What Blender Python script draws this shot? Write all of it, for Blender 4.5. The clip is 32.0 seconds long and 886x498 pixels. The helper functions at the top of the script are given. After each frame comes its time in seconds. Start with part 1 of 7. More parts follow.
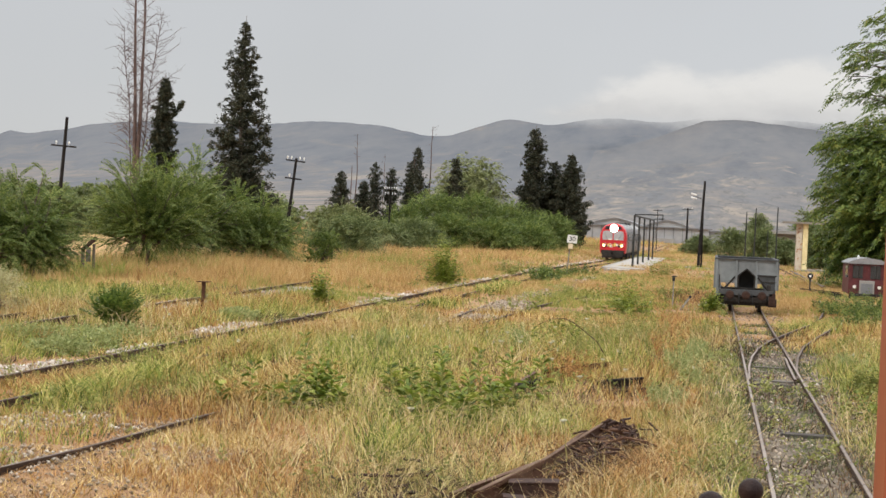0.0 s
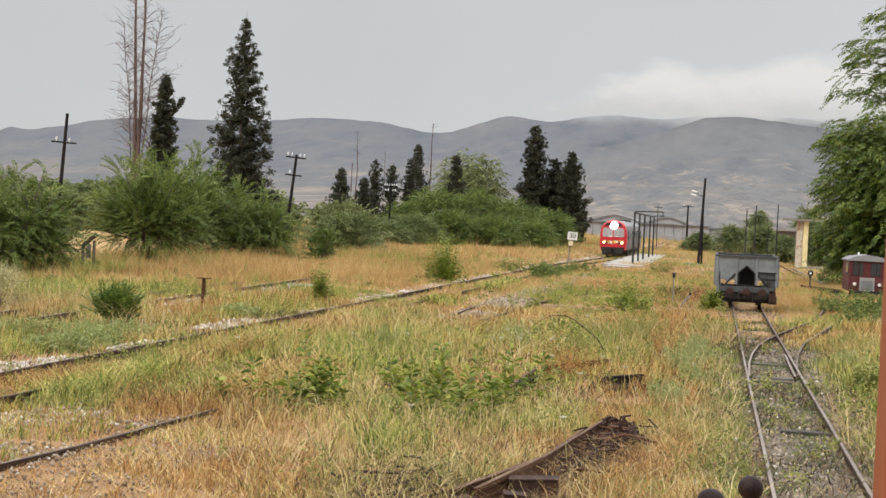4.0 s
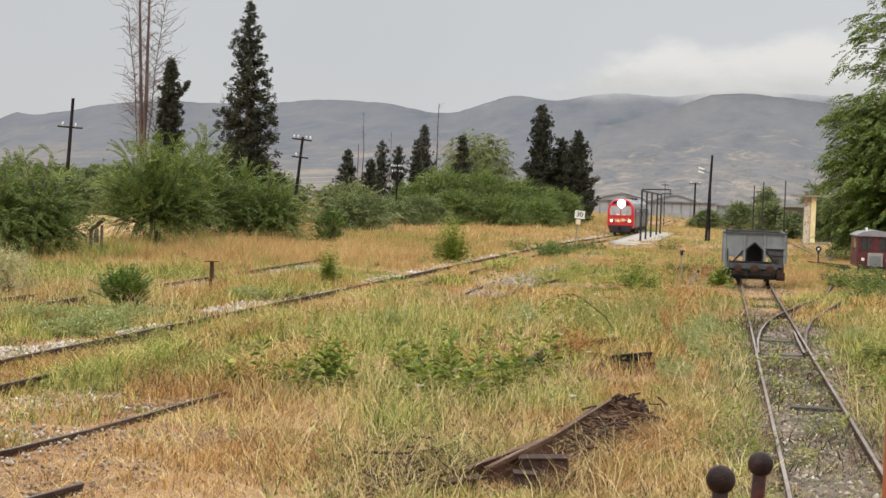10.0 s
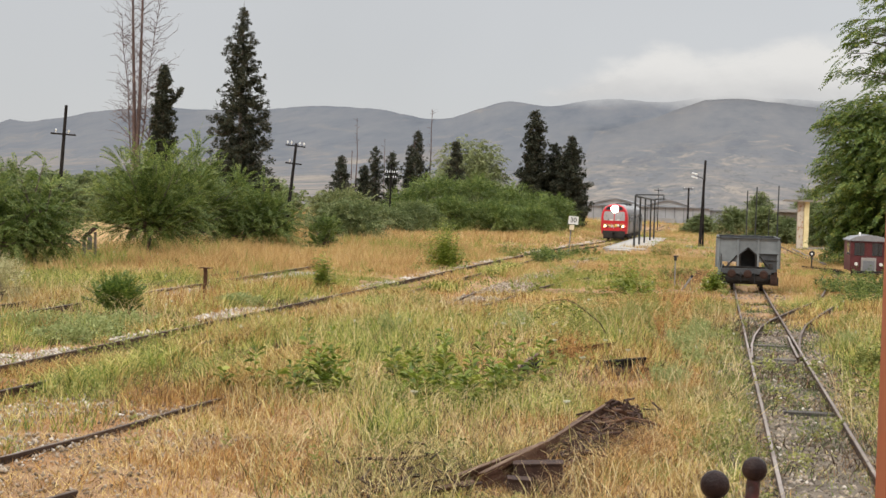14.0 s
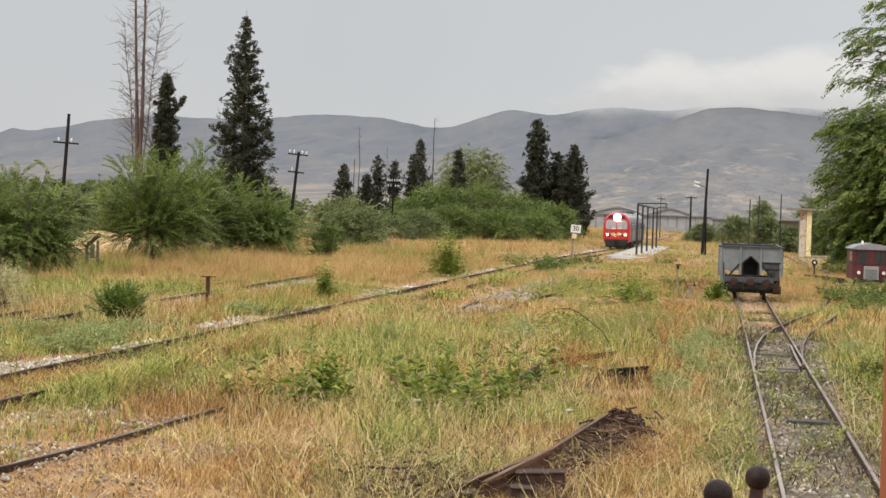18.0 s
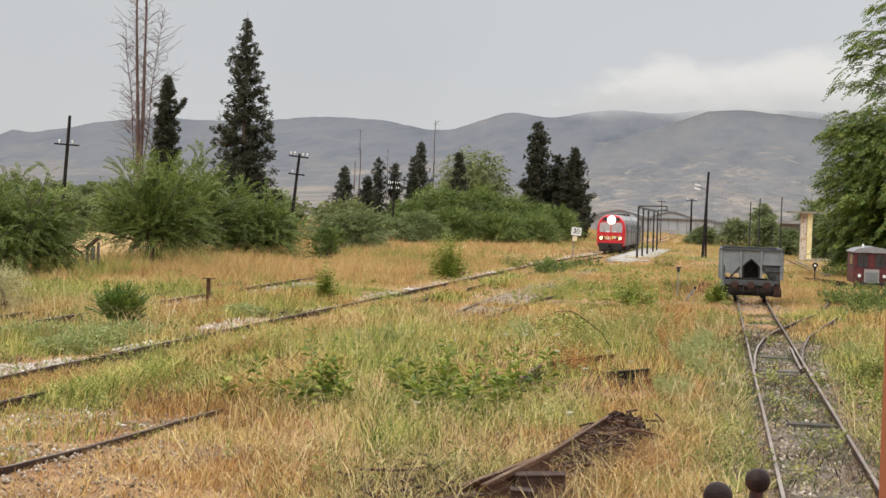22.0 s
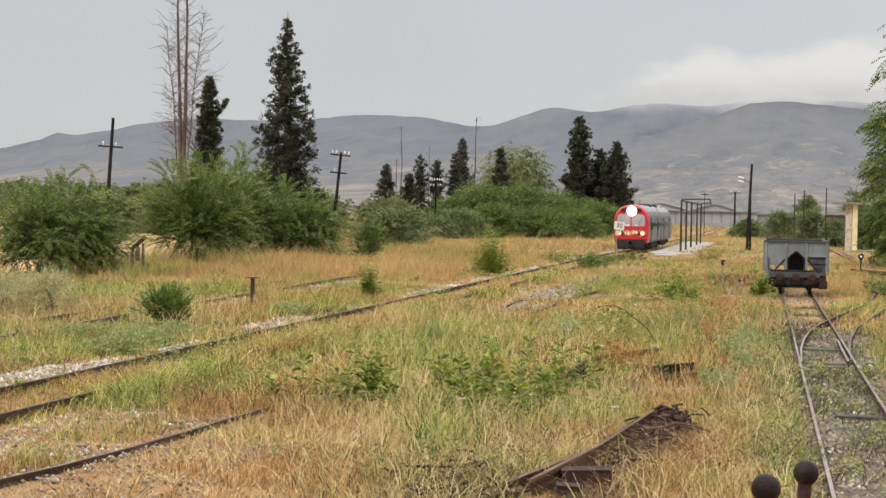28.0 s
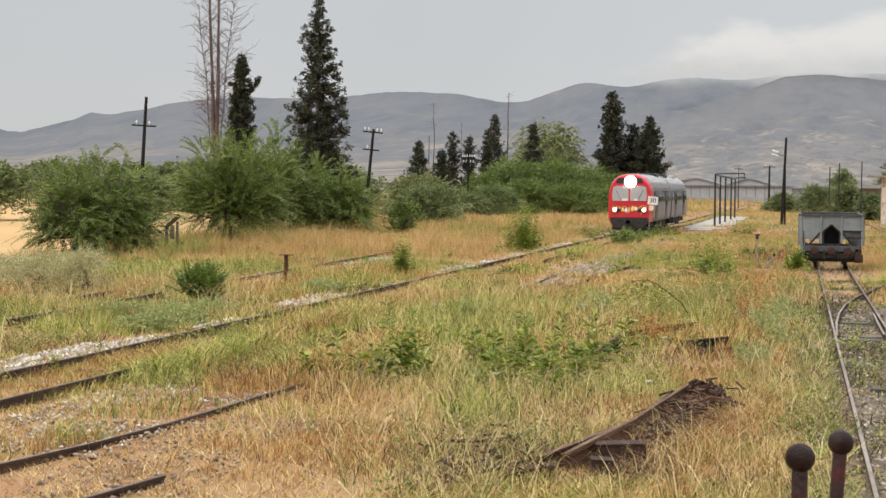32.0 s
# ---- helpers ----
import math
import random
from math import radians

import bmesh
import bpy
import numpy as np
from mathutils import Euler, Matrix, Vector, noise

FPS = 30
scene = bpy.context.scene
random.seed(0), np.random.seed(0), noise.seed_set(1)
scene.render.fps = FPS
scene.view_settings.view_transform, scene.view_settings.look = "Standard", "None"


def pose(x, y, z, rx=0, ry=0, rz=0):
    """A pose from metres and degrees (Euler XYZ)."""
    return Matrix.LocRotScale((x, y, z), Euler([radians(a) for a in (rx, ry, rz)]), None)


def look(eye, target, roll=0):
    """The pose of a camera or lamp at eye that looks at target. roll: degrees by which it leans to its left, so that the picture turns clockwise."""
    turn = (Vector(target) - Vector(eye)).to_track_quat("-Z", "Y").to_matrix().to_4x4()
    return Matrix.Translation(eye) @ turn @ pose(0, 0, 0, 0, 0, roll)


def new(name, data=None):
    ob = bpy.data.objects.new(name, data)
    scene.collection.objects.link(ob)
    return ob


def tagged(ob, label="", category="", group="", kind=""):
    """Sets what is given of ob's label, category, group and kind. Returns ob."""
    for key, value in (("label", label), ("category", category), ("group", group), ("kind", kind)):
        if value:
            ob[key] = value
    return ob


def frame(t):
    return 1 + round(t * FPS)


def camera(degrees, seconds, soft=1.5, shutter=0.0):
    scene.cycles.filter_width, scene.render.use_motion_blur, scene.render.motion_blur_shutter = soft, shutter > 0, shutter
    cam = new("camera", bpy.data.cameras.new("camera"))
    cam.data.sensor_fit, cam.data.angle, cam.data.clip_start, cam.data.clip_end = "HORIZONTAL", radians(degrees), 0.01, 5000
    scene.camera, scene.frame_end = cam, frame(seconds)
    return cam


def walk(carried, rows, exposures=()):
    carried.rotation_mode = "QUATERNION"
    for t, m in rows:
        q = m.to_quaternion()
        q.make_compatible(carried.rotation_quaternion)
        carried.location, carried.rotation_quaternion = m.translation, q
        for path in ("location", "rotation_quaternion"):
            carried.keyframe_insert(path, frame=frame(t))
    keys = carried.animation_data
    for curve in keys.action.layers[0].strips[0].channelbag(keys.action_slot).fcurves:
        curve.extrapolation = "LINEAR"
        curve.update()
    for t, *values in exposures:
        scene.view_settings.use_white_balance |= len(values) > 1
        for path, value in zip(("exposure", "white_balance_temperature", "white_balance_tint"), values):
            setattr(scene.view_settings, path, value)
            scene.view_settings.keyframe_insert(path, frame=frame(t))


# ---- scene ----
# The camera stands still on a parked vehicle's platform and is turned by hand.
cam = camera(33.56, 32.0, soft=1.5)
walk(cam, [
    (0, pose(0.000, 0.000, 2.850, 88.961, -2.500, 10.555)),
    (0.5, pose(-0.002, -0.000, 2.851, 88.815, -2.602, 10.577)),
    (1, pose(-0.001, 0.001, 2.850, 88.766, -2.549, 10.548)),
    (1.5, pose(-0.002, 0.000, 2.852, 88.890, -2.579, 10.288)),
    (2, pose(-0.001, 0.001, 2.852, 89.030, -2.523, 10.320)),
    (2.5, pose(-0.001, 0.000, 2.851, 89.004, -2.518, 10.451)),
    (3, pose(0.002, 0.001, 2.851, 88.798, -2.539, 10.548)),
    (3.5, pose(-0.000, 0.000, 2.852, 88.779, -2.581, 10.585)),
    (5.5, pose(0.001, 0.000, 2.849, 89.126, -2.358, 10.474)),
    (6, pose(0.002, 0.000, 2.850, 88.952, -2.351, 10.517)),
    (6.5, pose(0.001, 0.001, 2.852, 88.979, -2.396, 10.620)),
    (7, pose(0.001, 0.000, 2.850, 88.953, -2.063, 10.822)),
    (7.5, pose(0.002, -0.001, 2.849, 88.842, -2.046, 10.799)),
    (8, pose(0.003, 0.000, 2.852, 88.644, -2.015, 10.703)),
    (8.5, pose(-0.008, 0.001, 2.850, 88.421, -2.008, 10.887)),
    (9, pose(-0.004, 0.001, 2.854, 88.286, -2.203, 11.057)),
    (9.5, pose(-0.004, 0.000, 2.850, 88.200, -2.178, 10.961)),
    (10, pose(0.000, 0.001, 2.851, 88.057, -1.857, 10.837)),
    (10.5, pose(-0.002, 0.001, 2.853, 88.015, -1.448, 10.971)),
    (11, pose(-0.009, 0.000, 2.849, 88.132, -1.655, 11.202)),
    (11.5, pose(0.001, 0.001, 2.852, 88.272, -1.576, 11.053)),
    (12, pose(-0.007, 0.000, 2.851, 88.488, -1.603, 10.888)),
    (12.5, pose(-0.006, 0.000, 2.850, 88.482, -1.722, 10.884)),
    (13, pose(-0.005, -0.000, 2.847, 88.431, -1.731, 10.709)),
    (13.5, pose(0.001, 0.000, 2.851, 88.257, -1.702, 10.562)),
    (14, pose(0.001, 0.000, 2.851, 88.295, -1.700, 10.590)),
    (14.5, pose(-0.006, 0.000, 2.849, 88.404, -1.781, 10.678)),
    (16.5, pose(-0.000, -0.000, 2.848, 88.281, -1.675, 10.654)),
    (17, pose(-0.002, 0.000, 2.851, 88.328, -1.554, 10.797)),
    (17.5, pose(0.000, 0.000, 2.850, 88.494, -1.575, 10.766)),
    (18, pose(-0.000, 0.000, 2.851, 88.627, -1.695, 10.683)),
    (18.5, pose(-0.000, -0.001, 2.848, 88.592, -1.823, 10.703)),
    (19, pose(-0.002, 0.000, 2.851, 88.452, -1.667, 10.697)),
    (19.5, pose(-0.000, 0.000, 2.849, 88.451, -1.780, 10.600)),
    (20, pose(-0.001, -0.000, 2.849, 88.426, -1.909, 10.584)),
    (20.5, pose(-0.000, -0.000, 2.851, 88.577, -1.789, 10.600)),
    (21, pose(-0.001, -0.000, 2.850, 88.566, -1.911, 10.610)),
    (21.5, pose(0.000, -0.001, 2.849, 88.564, -1.855, 10.741)),
    (22, pose(0.001, 0.000, 2.850, 88.719, -1.798, 10.706)),
    (22.5, pose(0.000, -0.000, 2.849, 88.888, -1.888, 10.554)),
    (23, pose(0.000, 0.000, 2.851, 88.920, -1.644, 10.510)),
    (23.5, pose(0.002, -0.000, 2.848, 88.841, -1.543, 10.667)),
    (24, pose(0.001, -0.000, 2.848, 88.641, -1.552, 10.639)),
    (24.5, pose(0.000, -0.000, 2.849, 88.727, -1.584, 10.632)),
    (26.5, pose(0.002, 0.001, 2.851, 88.673, -0.980, 10.951)),
    (27, pose(0.001, -0.001, 2.848, 88.602, -0.589, 11.413)),
    (27.5, pose(0.001, -0.001, 2.849, 88.684, -0.696, 11.891)),
    (28, pose(0.000, -0.002, 2.846, 88.546, -0.968, 12.352)),
    (28.5, pose(-0.006, -0.002, 2.845, 88.495, -0.781, 12.568)),
    (29, pose(-0.004, -0.002, 2.845, 88.249, -0.935, 12.634)),
    (29.5, pose(-0.002, -0.002, 2.843, 87.993, -0.850, 12.735)),
    (30, pose(-0.001, -0.002, 2.845, 87.925, -0.539, 12.954)),
    (30.5, pose(-0.000, -0.002, 2.845, 87.975, -0.396, 13.288)),
    (31, pose(-0.006, -0.002, 2.844, 87.950, -0.506, 13.531)),
    (31.5, pose(-0.005, -0.002, 2.845, 87.859, -0.548, 13.592)),
    (32, pose(0.004, -0.004, 2.830, 87.619, -0.532, 13.631)),
])

# ---------------------------------------------------------------- light
world = bpy.data.worlds.new("overcast_sky")
scene.world = world
world.use_nodes = True
wn, wl = world.node_tree.nodes, world.node_tree.links
wn.clear()
w_out = wn.new("ShaderNodeOutputWorld")
w_bg = wn.new("ShaderNodeBackground")
w_sky = wn.new("ShaderNodeTexSky")
w_sky.sky_type = "NISHITA"
w_sky.sun_disc = False
w_sky.sun_elevation = radians(48)
w_sky.sun_rotation = radians(215)
w_skal = wn.new("ShaderNodeVectorMath")
w_skal.operation = "SCALE"
w_skal.inputs["Scale"].default_value = 0.10
w_co = wn.new("ShaderNodeTexCoord")
w_sep = wn.new("ShaderNodeSeparateXYZ")
w_ramp = wn.new("ShaderNodeValToRGB")   # overcast: the zenith is brighter than the horizon
w_ramp.color_ramp.elements[0].position = 0.0
w_ramp.color_ramp.elements[0].color = (0.635, 0.64, 0.652, 1)
w_ramp.color_ramp.elements[1].position = 1.0
w_ramp.color_ramp.elements[1].color = (2.5, 2.5, 2.5, 1)
mid = w_ramp.color_ramp.elements.new(0.16)
mid.color = (0.618, 0.625, 0.637, 1)
high = w_ramp.color_ramp.elements.new(0.45)
high.color = (1.5, 1.51, 1.53, 1)
w_noise = wn.new("ShaderNodeTexNoise")
w_noise.inputs["Scale"].default_value = 2.2
w_noise.inputs["Detail"].default_value = 4
w_map = wn.new("ShaderNodeMapRange")
w_map.inputs["From Min"].default_value = 0.3
w_map.inputs["From Max"].default_value = 0.7
w_map.inputs["To Min"].default_value = 0.93
w_map.inputs["To Max"].default_value = 1.07
w_cl = wn.new("ShaderNodeVectorMath")
w_cl.operation = "SCALE"
w_mix = wn.new("ShaderNodeMix")
w_mix.data_type = "RGBA"
w_mix.inputs["Factor"].default_value = 0.9
w_east = wn.new("ShaderNodeMapRange")        # the cloud cover is thinner to the east
w_east.inputs["From Min"].default_value, w_east.inputs["From Max"].default_value = -0.5, 0.15
w_east.inputs["To Min"].default_value, w_east.inputs["To Max"].default_value = 0.94, 1.09
w_both = wn.new("ShaderNodeMath")
w_both.operation = "MULTIPLY"
wl.new(w_sky.outputs["Color"], w_skal.inputs[0])
wl.new(w_co.outputs["Generated"], w_sep.inputs[0])
wl.new(w_sep.outputs["Z"], w_ramp.inputs["Fac"])
wl.new(w_co.outputs["Generated"], w_noise.inputs["Vector"])
wl.new(w_noise.outputs["Fac"], w_map.inputs["Value"])
wl.new(w_ramp.outputs["Color"], w_cl.inputs[0])
wl.new(w_sep.outputs["X"], w_east.inputs["Value"])
wl.new(w_east.outputs["Result"], w_both.inputs[0])
wl.new(w_map.outputs["Result"], w_both.inputs[1])
wl.new(w_both.outputs[0], w_cl.inputs["Scale"])
wl.new(w_skal.outputs[0], w_mix.inputs["A"])
wl.new(w_cl.outputs[0], w_mix.inputs["B"])
wl.new(w_mix.outputs["Result"], w_bg.inputs["Color"])
wl.new(w_bg.outputs[0], w_out.inputs["Surface"])

sun = new("sun", bpy.data.lights.new("sun", "SUN"))
sun.data.energy, sun.data.angle, sun.data.color = 1.5, radians(10), (1.0, 0.95, 0.86)
sun.matrix_world = look((-20, -30, 40), (0, 0, 0))
scene.view_settings.exposure = 0.0

# ---------------------------------------------------------------- materials


def mat(name, stops, scale=3.0, rough=0.85, metal=0.0, bump=0.3, bump_scale=None, rand="", amount=0.35, thin=0.0, big=0.0, spec=0.4, stretch=None):
    """A surface whose colour runs through the stops (position, colour) by fine and broad noise; rand: island or object."""
    m = bpy.data.materials.new(name)
    m.use_nodes = True
    n, l = m.node_tree.nodes, m.node_tree.links
    bsdf = n["Principled BSDF"]
    bsdf.inputs["Roughness"].default_value = rough
    bsdf.inputs["Metallic"].default_value = metal
    bsdf.inputs["Specular IOR Level"].default_value = spec
    co = n.new("ShaderNodeTexCoord")
    vec = co.outputs["Object"]
    if stretch:
        mp = n.new("ShaderNodeMapping")
        mp.inputs["Scale"].default_value = stretch
        l.new(vec, mp.inputs["Vector"])
        vec = mp.outputs["Vector"]
    fine = n.new("ShaderNodeTexNoise")
    fine.inputs["Scale"].default_value = scale
    fine.inputs["Detail"].default_value = 7
    fine.inputs["Roughness"].default_value = 0.62
    l.new(vec, fine.inputs["Vector"])
    value = fine.outputs["Fac"]
    if big:
        broad = n.new("ShaderNodeTexNoise")
        broad.inputs["Scale"].default_value = big
        broad.inputs["Detail"].default_value = 3
        l.new(vec, broad.inputs["Vector"])
        mx = n.new("ShaderNodeMix")
        mx.inputs["Factor"].default_value = 0.55
        l.new(value, mx.inputs["A"])
        l.new(broad.outputs["Fac"], mx.inputs["B"])
        value = mx.outputs["Result"]
    if rand:
        node = n.new("ShaderNodeNewGeometry" if rand == "island" else "ShaderNodeObjectInfo")
        pick = node.outputs["Random Per Island"] if rand == "island" else node.outputs["Random"]
        mr = n.new("ShaderNodeMapRange")
        mr.inputs["To Min"].default_value = -amount
        mr.inputs["To Max"].default_value = amount
        l.new(pick, mr.inputs["Value"])
        ad = n.new("ShaderNodeMath")
        ad.operation = "ADD"
        l.new(value, ad.inputs[0])
        l.new(mr.outputs["Result"], ad.inputs[1])
        value = ad.outputs[0]
    ramp = n.new("ShaderNodeValToRGB")
    els = ramp.color_ramp.elements
    while len(els) < len(stops):
        els.new(0.5)
    for e, (p, c) in zip(els, stops):
        e.position, e.color = p, (*c, 1)
    l.new(value, ramp.inputs["Fac"])
    l.new(ramp.outputs["Color"], bsdf.inputs["Base Color"])
    if bump:
        bn = n.new("ShaderNodeTexNoise")
        bn.inputs["Scale"].default_value = bump_scale or scale * 4
        bn.inputs["Detail"].default_value = 5
        l.new(vec, bn.inputs["Vector"])
        b = n.new("ShaderNodeBump")
        b.inputs["Strength"].default_value = bump
        b.inputs["Distance"].default_value = 0.02
        l.new(bn.outputs["Fac"], b.inputs["Height"])
        l.new(b.outputs["Normal"], bsdf.inputs["Normal"])
    if thin:
        tr = n.new("ShaderNodeBsdfTranslucent")
        ms = n.new("ShaderNodeMixShader")
        ms.inputs["Fac"].default_value = thin
        l.new(ramp.outputs["Color"], tr.inputs["Color"])
        l.new(bsdf.outputs[0], ms.inputs[1])
        l.new(tr.outputs[0], ms.inputs[2])
        l.new(ms.outputs[0], n["Material Output"].inputs["Surface"])
    return m


def glow(name, colour, strength):
    m = bpy.data.materials.new(name)
    m.use_nodes = True
    b = m.node_tree.nodes["Principled BSDF"]
    b.inputs["Base Color"].default_value = (*colour, 1)
    b.inputs["Emission Color"].default_value = (*colour, 1)
    b.inputs["Emission Strength"].default_value = strength
    return m


def glass(name, tint, rough=0.05):
    """Dark window glass seen from outside."""
    m = bpy.data.materials.new(name)
    m.use_nodes = True
    n, l = m.node_tree.nodes, m.node_tree.links
    b = n["Principled BSDF"]
    b.inputs["Base Color"].default_value = (*tint, 1)
    b.inputs["Roughness"].default_value = rough
    b.inputs["Transmission Weight"].default_value = 0.35
    b.inputs["IOR"].default_value = 1.45
    return m


M_RAIL = mat("rusty_rail_steel", [(0.3, (0.03, 0.02, 0.015)), (0.55, (0.075, 0.046, 0.033)), (0.75, (0.15, 0.095, 0.06))], 9, 0.85, 0.1, 0.4, big=0.8, spec=0.25)
M_RAILTOP = mat("worn_rail_head", [(0.3, (0.10, 0.076, 0.06)), (0.5, (0.20, 0.163, 0.137)), (0.62, (0.28, 0.24, 0.21)), (0.8, (0.12, 0.077, 0.053))], 5, 0.62, 0.15, 0.15, big=0.5)
# rust, lightened so that the grey highlight on the head is in the colour
M_RUSTHEAD = mat("rusty_rail_head_highlight", [(0.3, (0.07, 0.048, 0.037)), (0.5, (0.14, 0.108, 0.088)), (0.65, (0.2, 0.165, 0.14)), (0.8, (0.12, 0.07, 0.045))], 6, 0.75, 0.1, 0.2, big=0.6, spec=0.3)
M_SLEEPER = mat("weathered_sleeper_wood", [(0.3, (0.05, 0.042, 0.036)), (0.5, (0.12, 0.105, 0.09)), (0.75, (0.21, 0.19, 0.165))], 6, 0.9, 0, 0.7, rand="object", amount=0.2, stretch=(1, 8, 8))
M_STONE = mat("pale_ballast_stone", [(0.2, (0.26, 0.21, 0.165)), (0.5, (0.45, 0.395, 0.335)), (0.85, (0.66, 0.61, 0.55))], 8, 1.0, 0, 0.5, rand="island", amount=0.3, spec=0.1)
M_STONEDARK = mat("grey_brown_ballast_stone", [(0.2, (0.07, 0.055, 0.043)), (0.5, (0.145, 0.118, 0.094)), (0.75, (0.24, 0.20, 0.16)), (0.95, (0.42, 0.37, 0.32))], 8, 1.0, 0, 0.5, rand="island", amount=0.34, spec=0.1)
M_STONEGREY = mat("dusty_grey_ballast_stone", [(0.2, (0.15, 0.112, 0.078)), (0.5, (0.29, 0.228, 0.168)), (0.85, (0.44, 0.37, 0.29))], 8, 1.0, 0, 0.5, rand="island", amount=0.32, spec=0.1)
M_BED = mat("dirty_grey_gravel_bed", [(0.3, (0.045, 0.035, 0.025)), (0.45, (0.115, 0.09, 0.065)), (0.58, (0.185, 0.15, 0.112)), (0.75, (0.30, 0.255, 0.2))], 24, 0.95, 0, 1.0, 60, big=1.1)
M_GROUND = mat("dry_soil_and_litter", [(0.3, (0.07, 0.043, 0.024)), (0.42, (0.195, 0.115, 0.058)), (0.52, (0.345, 0.205, 0.105)), (0.6, (0.28, 0.185, 0.097)), (0.75, (0.11, 0.093, 0.042))], 16, 0.95, 0, 1.0, 40, big=0.5)
M_DRY = mat("dry_grass", [(0.18, (0.14, 0.07, 0.023)), (0.38, (0.39, 0.225, 0.064)), (0.52, (0.51, 0.33, 0.096)), (0.64, (0.51, 0.36, 0.118)), (0.80, (0.72, 0.55, 0.26))], 4.5, 0.8, 0, 0, rand="island", amount=0.42, big=0.5, thin=0.16)
M_TRACKWEED = mat("grey_green_track_weeds", [(0.2, (0.05, 0.075, 0.025)), (0.5, (0.092, 0.125, 0.042)), (0.85, (0.15, 0.175, 0.065))], 0.8, 0.8, 0, 0, rand="island", amount=0.25, thin=0.25)
M_WEED = mat("olive_weed_leaves", [(0.25, (0.12, 0.14, 0.035)), (0.45, (0.21, 0.23, 0.055)), (0.58, (0.29, 0.30, 0.08)), (0.78, (0.40, 0.38, 0.13))], 2.0, 0.7, 0, 0, rand="island", amount=0.2, thin=0.3)
M_OLIVE = mat("pale_olive_leaves", [(0.25, (0.10, 0.12, 0.045)), (0.45, (0.17, 0.195, 0.07)), (0.6, (0.23, 0.25, 0.10)), (0.78, (0.32, 0.33, 0.14))], 0.7, 0.7, 0, 0, rand="island", amount=0.2, thin=0.3)
M_WEEDLEAF = mat("bright_weed_leaves", [(0.25, (0.075, 0.115, 0.014)), (0.45, (0.16, 0.215, 0.026)), (0.6, (0.25, 0.30, 0.04)), (0.78, (0.40, 0.41, 0.09))], 3.0, 0.5, 0, 0, rand="island", amount=0.24, thin=0.35)
M_BRUSH = mat("dead_brush_and_grass_shade", [(0.1, (0.03, 0.019, 0.013)), (0.5, (0.085, 0.05, 0.03)), (0.85, (0.24, 0.145, 0.075))], 3.0, 0.9, 0, 0, rand="island", amount=0.4)
M_STRAW = mat("pale_straw", [(0.1, (0.34, 0.235, 0.09)), (0.5, (0.53, 0.40, 0.185)), (0.9, (0.70, 0.57, 0.32))], 0.5, 0.7, 0, 0, rand="island", amount=0.38, thin=0.2)
M_FLOWER = mat("cream_petals", [(0.2, (0.42, 0.40, 0.26)), (0.8, (0.6, 0.58, 0.45))], 2.0, 0.8, 0, 0, rand="island", amount=0.3, thin=0.3)
M_PALEGRASS = mat("pale_grey_green_grass", [(0.2, (0.045, 0.055, 0.014)), (0.4, (0.19, 0.18, 0.045)), (0.55, (0.42, 0.36, 0.12)), (0.75, (0.66, 0.55, 0.26))], 4.0, 0.75, 0, 0, rand="island", amount=0.36, thin=0.2)
M_KNOB = mat("worn_dark_knob_paint", [(0.3, (0.010, 0.006, 0.005)), (0.5, (0.018, 0.010, 0.009)), (0.66, (0.036, 0.021, 0.017)), (0.8, (0.075, 0.045, 0.033))], 26, 0.45, 0.0, 0.25, big=9, spec=0.12)
M_BRICK = mat("flaking_brick_and_plaster", [(0.3, (0.28, 0.13, 0.08)), (0.4, (0.42, 0.27, 0.18)), (0.45, (0.50, 0.44, 0.36)), (0.8, (0.62, 0.57, 0.49))], 4.0, 0.9, 0, 0.4)
M_MEADOW = mat("tall_dry_meadow_grass", [(0.26, (0.26, 0.155, 0.06)), (0.42, (0.42, 0.265, 0.10)), (0.56, (0.52, 0.35, 0.14)), (0.76, (0.66, 0.50, 0.25))], 0.9, 0.85, 0, 0, rand="island", amount=0.19, big=0.16, thin=0.2)
M_MEADOWGREEN = mat("green_meadow_grass", [(0.25, (0.11, 0.15, 0.028)), (0.44, (0.22, 0.26, 0.05)), (0.58, (0.34, 0.35, 0.085)), (0.76, (0.50, 0.44, 0.14))], 0.9, 0.8, 0, 0, rand="island", amount=0.13, big=0.16, thin=0.2)
M_RED = mat("russet_dead_stems", [(0.1, (0.13, 0.062, 0.026)), (0.45, (0.40, 0.205, 0.07)), (0.9, (0.64, 0.38, 0.14))], 2.5, 0.85, 0, 0, rand="island", amount=0.4, thin=0.25)
M_GREEN = mat("green_grass", [(0.22, (0.075, 0.115, 0.018)), (0.40, (0.195, 0.26, 0.035)), (0.53, (0.335, 0.375, 0.07)), (0.64, (0.46, 0.44, 0.11)), (0.82, (0.68, 0.57, 0.22))], 4.0, 0.75, 0, 0, rand="island", amount=0.40, big=0.6, thin=0.2)
M_LEAF = mat("fresh_green_leaves", [(0.25, (0.05, 0.077, 0.018)), (0.45, (0.105, 0.155, 0.033)), (0.58, (0.165, 0.215, 0.05)), (0.75, (0.27, 0.31, 0.085))], 0.75, 0.6, 0, 0, rand="island", amount=0.24, thin=0.42)
M_LEAF2 = mat("locust_leaves", [(0.22, (0.042, 0.074, 0.014)), (0.42, (0.092, 0.148, 0.027)), (0.58, (0.155, 0.212, 0.04)), (0.74, (0.25, 0.275, 0.055)), (0.92, (0.40, 0.33, 0.08))], 0.8, 0.5, 0, 0, rand="island", amount=0.22, thin=0.4)
